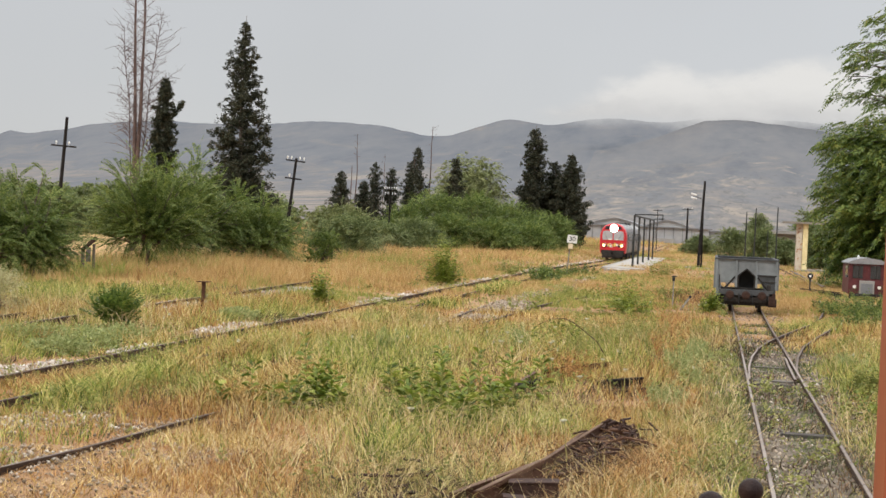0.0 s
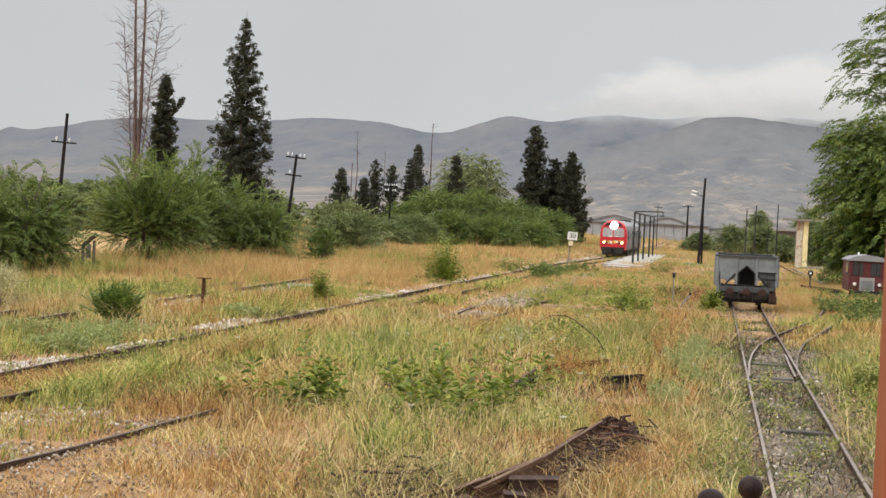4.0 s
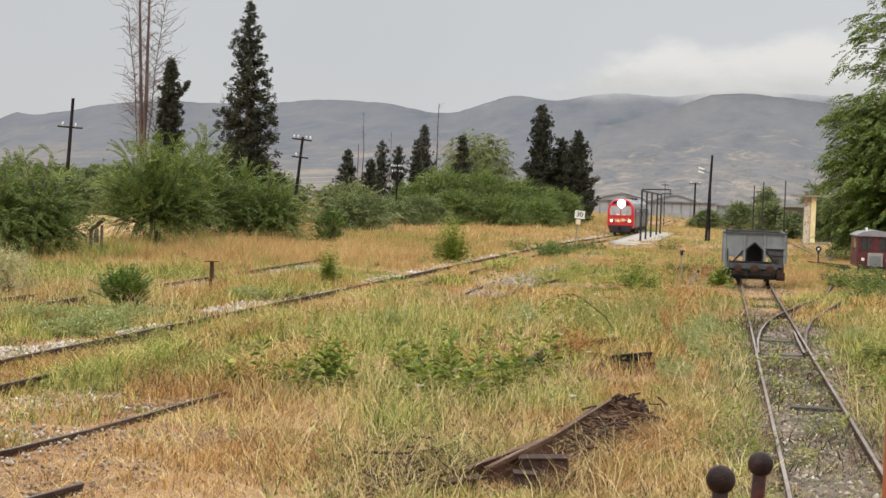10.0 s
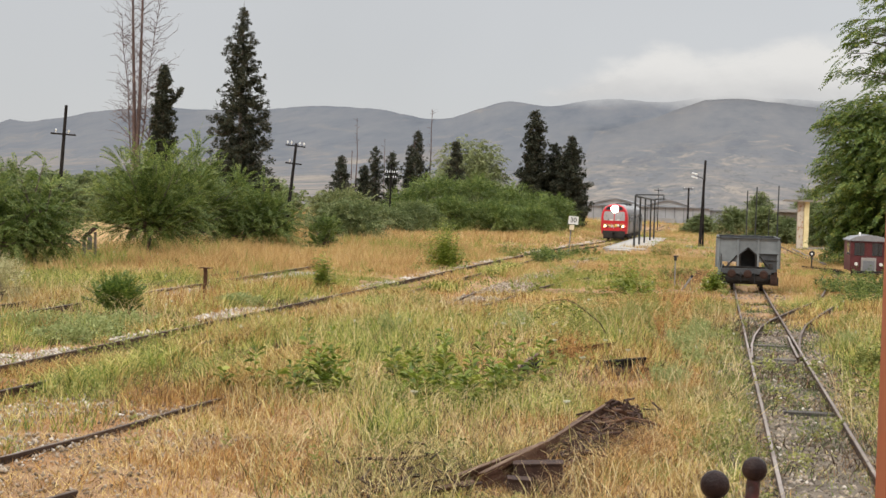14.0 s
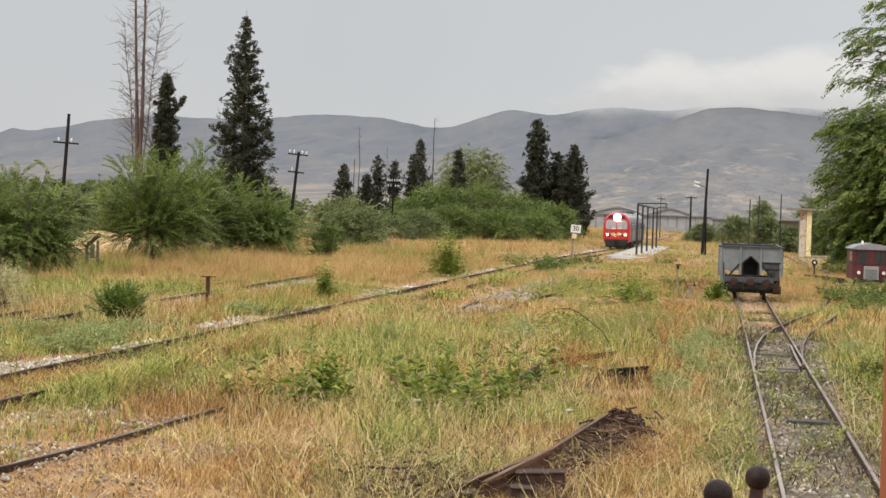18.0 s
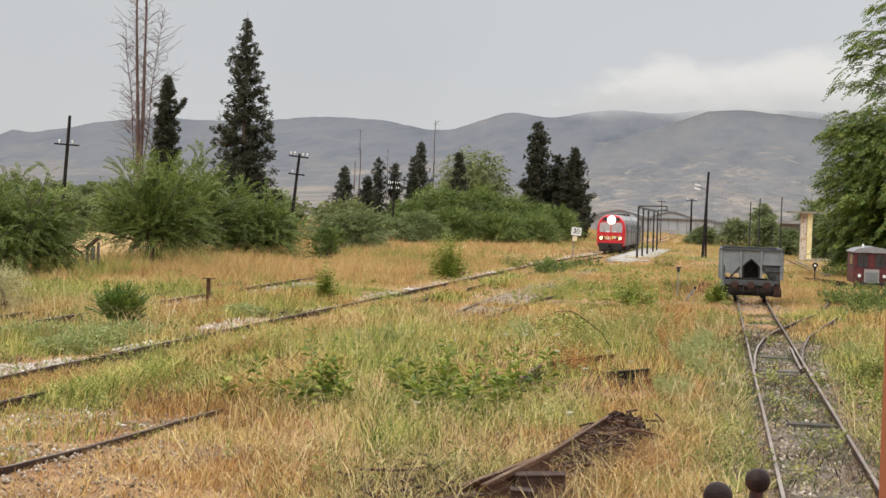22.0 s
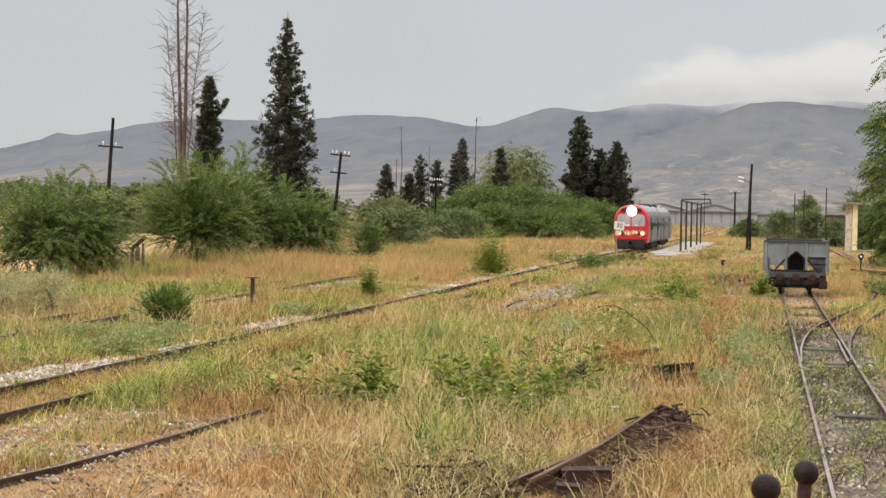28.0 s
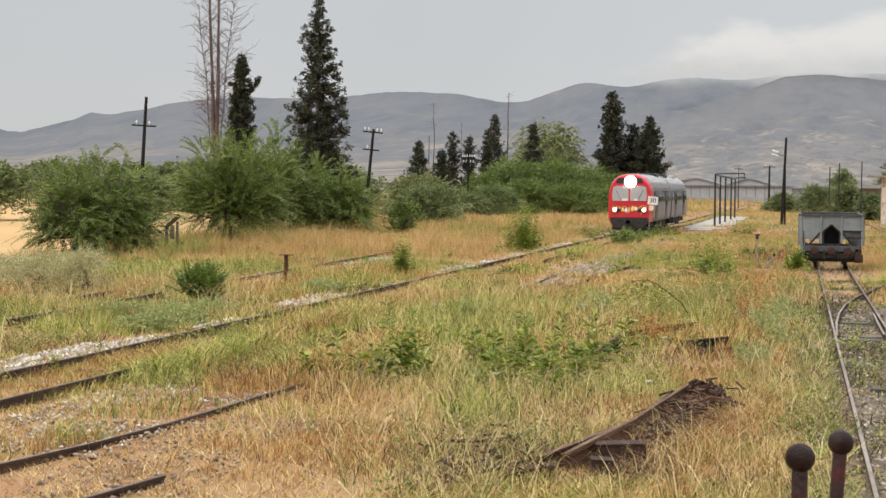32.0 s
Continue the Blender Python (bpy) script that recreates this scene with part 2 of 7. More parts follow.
M_BUSH = mat("olive_bush_leaves", [(0.25, (0.07, 0.09, 0.032)), (0.45, (0.125, 0.16, 0.055)), (0.6, (0.185, 0.22, 0.08)), (0.78, (0.28, 0.30, 0.12))], 0.6, 0.7, 0, 0, rand="island", amount=0.2, thin=0.3)
# needle colours raised to include the haze over the distant cypresses
M_CYP = mat("haze_lightened_cypress_needles", [(0.1, (0.025, 0.03, 0.02)), (0.5, (0.049, 0.055, 0.036)), (0.75, (0.082, 0.08, 0.05)), (0.95, (0.12, 0.1, 0.062))], 1.2, 0.85, 0, 0, rand="island", amount=0.34, thin=0.12, spec=0.2)
M_GREY = mat("grey_green_shrub", [(0.2, (0.27, 0.25, 0.115)), (0.5, (0.43, 0.40, 0.20)), (0.85, (0.60, 0.56, 0.32))], 2.0, 0.85, 0, 0, rand="island", amount=0.35, thin=0.2)
M_CREEP = mat("creeping_blue_green_leaves", [(0.1, (0.17, 0.20, 0.065)), (0.5, (0.30, 0.335, 0.125)), (0.9, (0.43, 0.45, 0.2))], 1.0, 0.8, 0, 0, rand="island", amount=0.35, thin=0.3)
M_BARK = mat("grey_brown_bark", [(0.3, (0.06, 0.045, 0.035)), (0.55, (0.14, 0.11, 0.085)), (0.8, (0.24, 0.2, 0.16))], 5, 0.95, 0, 0.8, stretch=(3, 3, 0.6))
M_DEAD = mat("bleached_dead_bark", [(0.3, (0.06, 0.038, 0.034)), (0.52, (0.115, 0.075, 0.066)), (0.72, (0.26, 0.19, 0.165))], 2.2, 0.95, 0, 0.5, stretch=(3, 3, 0.5))
M_POLE = mat("tarred_pole_wood", [(0.3, (0.009, 0.008, 0.008)), (0.55, (0.022, 0.019, 0.018)), (0.8, (0.06, 0.05, 0.043))], 5, 0.9, 0, 0.5, stretch=(4, 4, 0.4), spec=0.12)
M_INSUL = mat("white_porcelain", [(0.3, (0.62, 0.62, 0.6)), (0.7, (0.82, 0.82, 0.8))], 8, 0.2, 0, 0, spec=0.6)
M_IRON = mat("dark_painted_iron", [(0.3, (0.012, 0.013, 0.013)), (0.55, (0.035, 0.037, 0.036)), (0.8, (0.075, 0.065, 0.055))], 6, 0.6, 0.2, 0.2)
M_SCRAP = mat("brown_scrap_iron", [(0.3, (0.034, 0.015, 0.009)), (0.52, (0.085, 0.04, 0.023)), (0.68, (0.145, 0.082, 0.05)), (0.82, (0.22, 0.145, 0.095))], 7, 0.85, 0.1, 0.5, big=1.2, spec=0.2)
M_EDGE = mat("paler_rust_edge", [(0.3, (0.07, 0.038, 0.025)), (0.55, (0.14, 0.088, 0.06)), (0.8, (0.24, 0.17, 0.125))], 11, 0.8, 0.1, 0.3, big=2.0, spec=0.2)
M_DARKBROWN = mat("dark_brown_iron", [(0.3, (0.022, 0.010, 0.007)), (0.55, (0.048, 0.022, 0.014)), (0.8, (0.10, 0.05, 0.03))], 8, 0.8, 0.2, 0.5)
M_MAROON = mat("dark_maroon_lever_paint", [(0.3, (0.014, 0.009, 0.009)), (0.52, (0.03, 0.014, 0.013)), (0.7, (0.13, 0.016, 0.013))], 14, 0.5, 0.1, 0.35, big=5)
M_GREYPAINT = mat("grey_wagon_paint", [(0.28, (0.09, 0.098, 0.10)), (0.48, (0.175, 0.19, 0.195)), (0.68, (0.26, 0.275, 0.275)), (0.85, (0.16, 0.105, 0.07))], 3.0, 0.6, 0.1, 0.15, big=0.9)
M_SOOTGREY = mat("sooty_grey_wagon_paint", [(0.3, (0.03, 0.031, 0.032)), (0.55, (0.065, 0.068, 0.07)), (0.8, (0.11, 0.09, 0.075))], 5, 0.7, 0.1, 0.2, big=1.2)
M_ROOFGREY = mat("dusty_grey_roof_paint", [(0.3, (0.16, 0.16, 0.165)), (0.6, (0.24, 0.24, 0.245)), (0.85, (0.18, 0.16, 0.14))], 3, 0.6, 0.1, 0.1)
M_DARKMETAL = mat("sooty_underframe", [(0.3, (0.012, 0.011, 0.01)), (0.6, (0.04, 0.034, 0.03)), (0.85, (0.09, 0.06, 0.045))], 7, 0.8, 0.2, 0.4)
M_TRAINRED = mat("red_train_paint", [(0.3, (0.46, 0.018, 0.026)), (0.6, (0.55, 0.026, 0.035)), (0.85, (0.42, 0.05, 0.05))], 1.6, 0.35, 0, 0.03)
M_TRAINGREY = mat("silver_grey_train_paint", [(0.3, (0.145, 0.14, 0.145)), (0.55, (0.215, 0.21, 0.21)), (0.85, (0.19, 0.16, 0.14))], 1.2, 0.5, 0.1, 0.04)
M_TRAINROOF = mat("pale_train_roof", [(0.3, (0.28, 0.285, 0.29)), (0.55, (0.40, 0.405, 0.41)), (0.85, (0.27, 0.25, 0.23))], 1.0, 0.5, 0.1, 0.05)
M_DUSTY = mat("dusty_gravel_deck", [(0.3, (0.15, 0.13, 0.105)), (0.5, (0.235, 0.21, 0.175)), (0.7, (0.31, 0.28, 0.235)), (0.85, (0.24, 0.19, 0.11))], 2.5, 0.95, 0, 0.7, 14, big=0.3)
M_DECK = mat("pale_platform_paving", [(0.3, (0.24, 0.215, 0.185)), (0.5, (0.34, 0.315, 0.28)), (0.7, (0.42, 0.39, 0.35)), (0.85, (0.30, 0.25, 0.18))], 2.5, 0.95, 0, 0.6, 14, big=0.3)
M_TRAINDARK = mat("charcoal_train_band", [(0.3, (0.016, 0.017, 0.021)), (0.7, (0.032, 0.034, 0.04))], 2.0, 0.4, 0.1, 0.03)
M_CARRED = mat("faded_maroon_paint", [(0.3, (0.055, 0.011, 0.013)), (0.55, (0.095, 0.018, 0.019)), (0.85, (0.15, 0.05, 0.04))], 3.0, 0.55, 0, 0.15)
M_WHITE = mat("dusty_white_paint", [(0.3, (0.55, 0.54, 0.5)), (0.6, (0.72, 0.71, 0.68)), (0.85, (0.5, 0.47, 0.42))], 3.0, 0.7, 0, 0.1)
M_CREAM = mat("cream_wall_paint", [(0.3, (0.6, 0.5, 0.26)), (0.6, (0.74, 0.64, 0.36)), (0.85, (0.45, 0.4, 0.3))], 2.5, 0.85, 0, 0.2)
M_CONCRETE = mat("weathered_concrete", [(0.3, (0.19, 0.18, 0.165)), (0.55, (0.29, 0.275, 0.255)), (0.8, (0.4, 0.38, 0.355))], 3.0, 0.9, 0, 0.4, big=0.5)
M_SHED = mat("pale_shed_cladding", [(0.3, (0.27, 0.28, 0.29)), (0.7, (0.36, 0.365, 0.37))], 0.4, 0.7, 0.1, 0.1)
M_SHEDROOF = mat("grey_shed_roof", [(0.3, (0.14, 0.145, 0.155)), (0.7, (0.24, 0.245, 0.255))], 0.4, 0.7, 0.1, 0.1)
M_ORANGE = mat("orange_cab_paint", [(0.3, (0.26, 0.06, 0.022)), (0.7, (0.31, 0.08, 0.03))], 4.0, 0.5, 0, 0.05)
M_BLACK = mat("matt_black_paint", [(0.3, (0.01, 0.01, 0.01)), (0.7, (0.025, 0.025, 0.025))], 5, 0.6, 0, 0.1)
M_GLASS = glass("train_window_glass", (0.05, 0.055, 0.06))
# the windscreen's pale reflection is put into the glass tint
M_SCREEN = glass("reflection_pale_windscreen", (0.52, 0.54, 0.55), 0.06)
M_LAMP = glow("lit_headlamp", (1.0, 0.93, 0.82), 60)
M_LAMPLOW = glow("lit_marker_lamp", (1.0, 0.62, 0.3), 5)
M_FIELD = mat("stubble_field", [(0.3, (0.36, 0.22, 0.085)), (0.5, (0.46, 0.295, 0.125)), (0.85, (0.54, 0.37, 0.17))], 1.2, 0.95, 0, 0.8, 6, big=0.05, stretch=(0.3, 1, 1))

# ---------------------------------------------------------------- mesh helpers


def part(name, bm, material, parent=None, label="", smooth=False):
    """Links a bmesh as one mesh object, under a thing or a part."""
    me = bpy.data.meshes.new(name)
    bmesh.ops.recalc_face_normals(bm, faces=bm.faces)
    bm.to_mesh(me)
    bm.free()
    me.materials.append(material)
    if smooth:
        me.shade_smooth()
    ob = new(name, me)
    if parent:
        ob.parent = parent
    return tagged(ob, label)


def raw(name, verts, faces, material, parent=None, label="", smooth=False):
    """Links arrays of places and equal-sized faces as one mesh object."""
    verts, faces = np.asarray(verts, np.float32), np.asarray(faces, np.int32)
    k = faces.shape[1]
    me = bpy.data.meshes.new(name)
    me.vertices.add(len(verts))
    me.vertices.foreach_set("co", verts.ravel())
    me.loops.add(faces.size)
    me.loops.foreach_set("vertex_index", faces.ravel())
    me.polygons.add(len(faces))
    me.polygons.foreach_set("loop_start", np.arange(0, faces.size, k, dtype=np.int32))
    me.update(calc_edges=True)
    me.materials.append(material)
    if smooth:
        me.shade_smooth()
    ob = new(name, me)
    if parent:
        ob.parent = parent
    return tagged(ob, label)


def empty(name, m, label, category, group="", kind=""):
    ob = new(name)
    ob.matrix_basis = m
    return tagged(ob, label, category, group, kind)


def box(bm, x, y, z, sx, sy, sz, bevel=0.0, turn=None):
    """A box by its centre and full sizes."""
    made = bmesh.ops.create_cube(bm, size=1)["verts"]
    bmesh.ops.scale(bm, vec=(sx, sy, sz), verts=made)
    if bevel:
        edges = list({e for v in made for e in v.link_edges})
        made = list({v for f in bmesh.ops.bevel(bm, geom=edges, offset=bevel, segments=2, affect="EDGES", profile=0.6)["faces"] for v in f.verts} | {v for v in made if v.is_valid})
    if turn is not None:
        bmesh.ops.transform(bm, matrix=turn, verts=made)
    bmesh.ops.translate(bm, vec=(x, y, z), verts=made)
    return bm


def rod(bm, a, b, ra, rb=None, n=8):
    """A tapered round bar from a to b."""
    a, b = Vector(a), Vector(b)
    rb = ra if rb is None else rb
    m = Matrix.Translation((a + b) / 2) @ (b - a).to_track_quat("Z", "Y").to_matrix().to_4x4()
    bmesh.ops.create_cone(bm, cap_ends=True, segments=n, radius1=ra, radius2=rb, depth=(b - a).length, matrix=m)
    return bm


def tube(bm, pts, radii, n=6):
    """One round limb through the points."""
    rings = []
    for k, (p, r) in enumerate(zip(pts, radii)):
        d = Vector(pts[min(k + 1, len(pts) - 1)]) - Vector(pts[max(k - 1, 0)])
        turn = d.to_track_quat("Z", "Y")
        rings.append([bm.verts.new(Vector(p) + turn @ Vector((r * math.cos(6.2832 * j / n), r * math.sin(6.2832 * j / n), 0))) for j in range(n)])
    for a, b in zip(rings, rings[1:]):
        for j in range(n):
            bm.faces.new((a[j], a[(j + 1) % n], b[(j + 1) % n], b[j]))
    bm.faces.new(rings[0][::-1])
    bm.faces.new(rings[-1])
    return bm


def lathe(bm, profile, n=20, m=None):
    """A turned solid about z from (radius, height) pairs."""
    rings = []
    for r, z in profile:
        rings.append([bm.verts.new((max(r, 1e-4) * math.cos(2 * math.pi * k / n), max(r, 1e-4) * math.sin(2 * math.pi * k / n), z)) for k in range(n)])
    for a, b in zip(rings, rings[1:]):
        for k in range(n):
            bm.faces.new((a[k], a[(k + 1) % n], b[(k + 1) % n], b[k]))
    bm.faces.new(rings[0][::-1])
    bm.faces.new(rings[-1])
    if m is not None:
        bmesh.ops.transform(bm, matrix=m, verts=[v for ring in rings for v in ring])
    return bm


def sweep(bm, profile, spine):
    """A closed (across, up) outline carried along a spine in the plan."""
    rings = []
    for k, p in enumerate(spine):
        a, b = Vector(spine[max(k - 1, 0)]), Vector(spine[min(k + 1, len(spine) - 1)])
        d = (b - a).normalized()
        side = Vector((d.y, -d.x, 0)).normalized()
        rings.append([bm.verts.new(Vector(p) + side * u + Vector((0, 0, v))) for u, v in profile])
    n = len(profile)
    for a, b in zip(rings, rings[1:]):
        for k in range(n):
            bm.faces.new((a[k], a[(k + 1) % n], b[(k + 1) % n], b[k]))
    bm.faces.new(rings[0])
    bm.faces.new(rings[-1][::-1])
    return bm


def slab(bm, outline, y0, y1):
    """An (x, z) outline made solid from y0 to y1."""
    a = [bm.verts.new((x, y0, z)) for x, z in outline]
    b = [bm.verts.new((x, y1, z)) for x, z in outline]
    n = len(outline)
    bm.faces.new(a)
    bm.faces.new(b[::-1])
    for k in range(n):
        bm.faces.new((a[k], b[k], b[(k + 1) % n], a[(k + 1) % n]))
    return bm


def lump(x, y, seed=0, scale=1.0):
    """Smooth value noise in the plan, 0 to 1, for arrays."""
    x, y = np.asarray(x) / scale + 91.7 * seed, np.asarray(y) / scale - 37.3 * seed
    ix, iy = np.floor(x), np.floor(y)
    fx, fy = x - ix, y - iy
    fx, fy = fx * fx * (3 - 2 * fx), fy * fy * (3 - 2 * fy)

    def h(a, b):
        v = np.sin(a * 127.1 + b * 311.7 + seed * 17.0) * 43758.5453
        return v - np.floor(v)

    top = h(ix, iy) * (1 - fx) + h(ix + 1, iy) * fx
    low = h(ix, iy + 1) * (1 - fx) + h(ix + 1, iy + 1) * fx
    return top * (1 - fy) + low * fy


RAIL_R = (0.71, 1.74)          # the narrow track beside the camera
RAIL_A = (-10.93, -9.45)       # the train's track


def line_dip(y):
    """The running line falls gently towards the station."""
    s = np.clip((np.asarray(y, float) - 88) / 62, 0, 1)
    return 0.34 * s * s * (3 - 2 * s) * np.clip((345 - np.asarray(y, float)) / 60, 0, 1)


def field_edge(y):
    """Where the stubble field begins, beyond the yard."""
    return np.interp(y, (40, 46, 60, 78, 128, 260), (-400, -28.4, -29.2, -31, -40, -75))


def ground_z(x, y):
    """The ground's height: nearly flat, a little rough, lower beside the rails."""
    x, y = np.asarray(x, float), np.asarray(y, float)
    z = 0.10 * (lump(x, y, 3, 6.0) - 0.5) + 0.05 * (lump(x, y, 4, 1.3) - 0.5)
    near = np.exp(-(((x - 1.22) / 1.6) ** 2)) + np.exp(-(((x + 10.2) / 2.0) ** 2))
    z = z * (1 - 0.75 * np.clip(near, 0, 1))
    z = z - line_dip(y) * np.exp(-(((x + 9.4) / 3.4) ** 4))
    return np.where(np.hypot(x, y) > 350, 0.0, z)

# ---------------------------------------------------------------- ground and distance


def ground():
    radii = np.r_[0.3, np.linspace(2, 40, 77), np.geomspace(41, 250, 60), np.geomspace(262, 4700, 40)]
    view = np.radians(np.linspace(68, 122, 140))
    rest = np.radians(np.linspace(124, 426, 90))
    ang = np.r_[view, rest]
    r, a = np.meshgrid(radii, ang, indexing="ij")
    x, y = r * np.cos(a), r * np.sin(a)
    v = np.stack([x, y, ground_z(x, y) - 0.02], -1).reshape(-1, 3)
    n = len(ang)
    i, j = np.meshgrid(np.arange(len(radii) - 1), np.arange(n), indexing="ij")
    k = (j + 1) % n
    f = np.stack([i * n + j, (i + 1) * n + j, (i + 1) * n + k, i * n + k], -1).reshape(-1, 4)
    tagged(raw("ground", v, f, M_GROUND, smooth=True), "overgrown station yard of dry soil and grass", "ground", kind="structure")


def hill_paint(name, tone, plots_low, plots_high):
    """Scrub with the distance haze put into its base colour, and streaks of dry fields and bare slopes, thicker lower
    down.
    """
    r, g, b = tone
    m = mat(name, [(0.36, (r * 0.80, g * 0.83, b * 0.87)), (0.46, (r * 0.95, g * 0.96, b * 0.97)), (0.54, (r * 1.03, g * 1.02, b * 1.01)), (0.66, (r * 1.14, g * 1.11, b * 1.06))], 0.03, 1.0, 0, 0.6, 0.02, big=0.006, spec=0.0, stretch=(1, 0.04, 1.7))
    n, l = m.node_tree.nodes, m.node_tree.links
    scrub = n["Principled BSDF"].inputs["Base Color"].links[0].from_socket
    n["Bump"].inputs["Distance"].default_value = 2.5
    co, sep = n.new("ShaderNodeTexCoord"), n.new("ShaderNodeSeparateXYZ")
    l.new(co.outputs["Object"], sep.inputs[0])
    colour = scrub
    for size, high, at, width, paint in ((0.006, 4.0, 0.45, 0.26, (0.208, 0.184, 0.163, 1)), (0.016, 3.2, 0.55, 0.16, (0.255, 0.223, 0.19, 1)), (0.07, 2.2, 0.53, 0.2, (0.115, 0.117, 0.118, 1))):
        mp, no = n.new("ShaderNodeMapping"), n.new("ShaderNodeTexNoise")
        mp.inputs["Scale"].default_value = (1.0, 0.03, high)
        mp.inputs["Rotation"].default_value = (0.0, 0.05, 0.0)
        no.inputs["Scale"].default_value, no.inputs["Detail"].default_value, no.inputs["Roughness"].default_value = size, 8, 0.68
        no.inputs["Distortion"].default_value = 0.8
        l.new(co.outputs["Object"], mp.inputs["Vector"])
        l.new(mp.outputs["Vector"], no.inputs["Vector"])
        zone = n.new("ShaderNodeMapRange")
        zone.inputs["From Min"].default_value, zone.inputs["From Max"].default_value = plots_high, plots_low
        zone.inputs["To Min"].default_value, zone.inputs["To Max"].default_value = -0.10, 0.10
        l.new(sep.outputs["Z"], zone.inputs["Value"])
        add, cut, mx = n.new("ShaderNodeMath"), n.new("ShaderNodeMapRange"), n.new("ShaderNodeMix")
        l.new(no.outputs["Fac"], add.inputs[0])
        l.new(zone.outputs["Result"], add.inputs[1])
        cut.interpolation_type = "SMOOTHSTEP"
        cut.inputs["From Min"].default_value, cut.inputs["From Max"].default_value = at, at + width
        cut.inputs["To Max"].default_value = 0.9
        l.new(add.outputs[0], cut.inputs["Value"])
        mx.data_type = "RGBA"
        mx.inputs["B"].default_value = paint
        l.new(cut.outputs["Result"], mx.inputs["Factor"])
        l.new(colour, mx.inputs["A"])
        colour = mx.outputs["Result"]
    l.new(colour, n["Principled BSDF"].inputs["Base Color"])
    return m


def gravel_bed():
    """The siding's bed of fine dirty gravel, with ragged edges that run out under the grass."""
    x, y = np.meshgrid(np.linspace(-0.7, 3.1, 39), np.linspace(4, 50, 340), indexing="ij")
    edge = np.clip((1.28 + 0.5 * (lump(x, y, 35, 1.4) - 0.5) + 0.3 * (lump(x, y, 36, 0.4) - 0.5) - np.abs(x - 1.22)) / 0.3, -1, 1)
    z = ground_z(x, y) - 0.02 + 0.03 * edge + 0.012 * (lump(x, y, 37, 0.12) - 0.5) - 0.07 * np.clip((y - 37) / 12, 0, 1)
    v = np.stack([x, y, z], -1).reshape(-1, 3)
    i, j = np.meshgrid(np.arange(38), np.arange(339), indexing="ij")
    f = np.stack([i * 340 + j, (i + 1) * 340 + j, (i + 1) * 340 + j + 1, i * 340 + j + 1], -1).reshape(-1, 4)
    tagged(raw("ground_gravel", v, f, M_BED, smooth=True), "dirty grey gravel bed under the siding", "gravel", kind="structure")


def mountains():
    """A long ridge, 4 km off, and a nearer spur before it, with their foothills."""
    az = np.radians(np.linspace(-34, 28, 430))      # to the right of the +y axis

    def hill(d, at, wide, high):
        return high * np.exp(-(((d - at) / wide) ** 2))

    def ridge(name, r0, crest, r1, line, paint, label, seed, soft=0.55):
        rr = np.linspace(r0, r1, 110)
        r, a = np.meshgrid(rr, az, indexing="ij")
        d = np.degrees(a)
        e = line(d)
        s = np.clip((r - r0) / (crest - r0), 0, 1)
        rise = soft * s**1.3 + (1 - soft) * s**3
        fold = 0.6 * lump(d * 62 + r * 0.02, r * 0.05, seed, 150) + 0.4 * lump(d * 62 - r * 0.015, r * 0.06, seed + 1, 60) - 0.15
        rel = 1 + (0.22 * (lump(d * 60, r * 0.4, seed + 2, 420) - 0.5) + 0.26 * (fold - 0.35)) * (s * (1 - s)) ** 2 * 16
        z = e * r * rise * rel
        z = np.where(r > crest + 50, z * (1 - 0.35 * (r - crest - 50) / 250), z) - 0.5
        v = np.stack([r * np.sin(a), r * np.cos(a), z], -1).reshape(-1, 3)
        n = len(az)
        i, j = np.meshgrid(np.arange(len(rr) - 1), np.arange(n - 1), indexing="ij")
        f = np.stack([i * n + j, (i + 1) * n + j, (i + 1) * n + j + 1, i * n + j + 1], -1).reshape(-1, 4)
        tagged(raw(name, v, f, paint, smooth=True), label, "mountains", kind="structure")

    def far_line(d):
        e = 0.0495 + 0.0009 * (d + 27) + hill(d, -22.5, 3.4, 0.0065) + hill(d, -15.5, 2.6, 0.006) + hill(d, -8.1, 1.2, 0.006) + hill(d, -4.4, 1.7, 0.0055) + hill(d, 0.3, 2.5, 0.006) - hill(d, -11.0, 1.5, 0.005) - hill(d, -29.6, 1.5, 0.011) + hill(d, -27.4, 0.7, 0.002) - hill(d, 9, 6, 0.004)
        e = e + np.interp(d, (-34, -30.4, -29.15, -28.5, -27.7, -27.05, -26.4, -25.3, -24.2, -22.6, -21.0), (-0.002, -0.0018, -0.0003, -0.0023, -0.0055, -0.0034, -0.0052, -0.0034, -0.0018, -0.0011, 0.0))
        return e + 0.0016 * (lump(d, 0 * d, 21, 0.9) - 0.5) + 0.0007 * (lump(d, 0 * d, 22, 0.25) - 0.5)

    def near_line(d):
        e = np.interp(d, (-34, -16, -10, -6, -3.2, -2.4, -1.6, -0.6, 0.5, 1.6, 2.6, 4, 6, 28), (0.018, 0.026, 0.036, 0.048, 0.0605, 0.0645, 0.0705, 0.0765, 0.0783, 0.0766, 0.0745, 0.0715, 0.067, 0.05))
        return e + 0.0009 * (lump(d, 0 * d, 26, 0.6) - 0.5)

    # the blue-grey tones carry distance haze in the base colour, paler for the spur
    ridge("backdrop_hills", 560, 4100, 4400, far_line, hill_paint("haze_toned_far_scrub", (0.132, 0.138, 0.151), 10.0, 170.0), "long mountain ridge painted hazy blue-grey beyond dry foothills", 24)
    ridge("backdrop_spur", 600, 3500, 3760, near_line, hill_paint("haze_toned_near_scrub", (0.142, 0.144, 0.152), 10.0, 205.0), "nearer mountain spur painted haze-grey and streaked with dry fields", 34, 0.85)


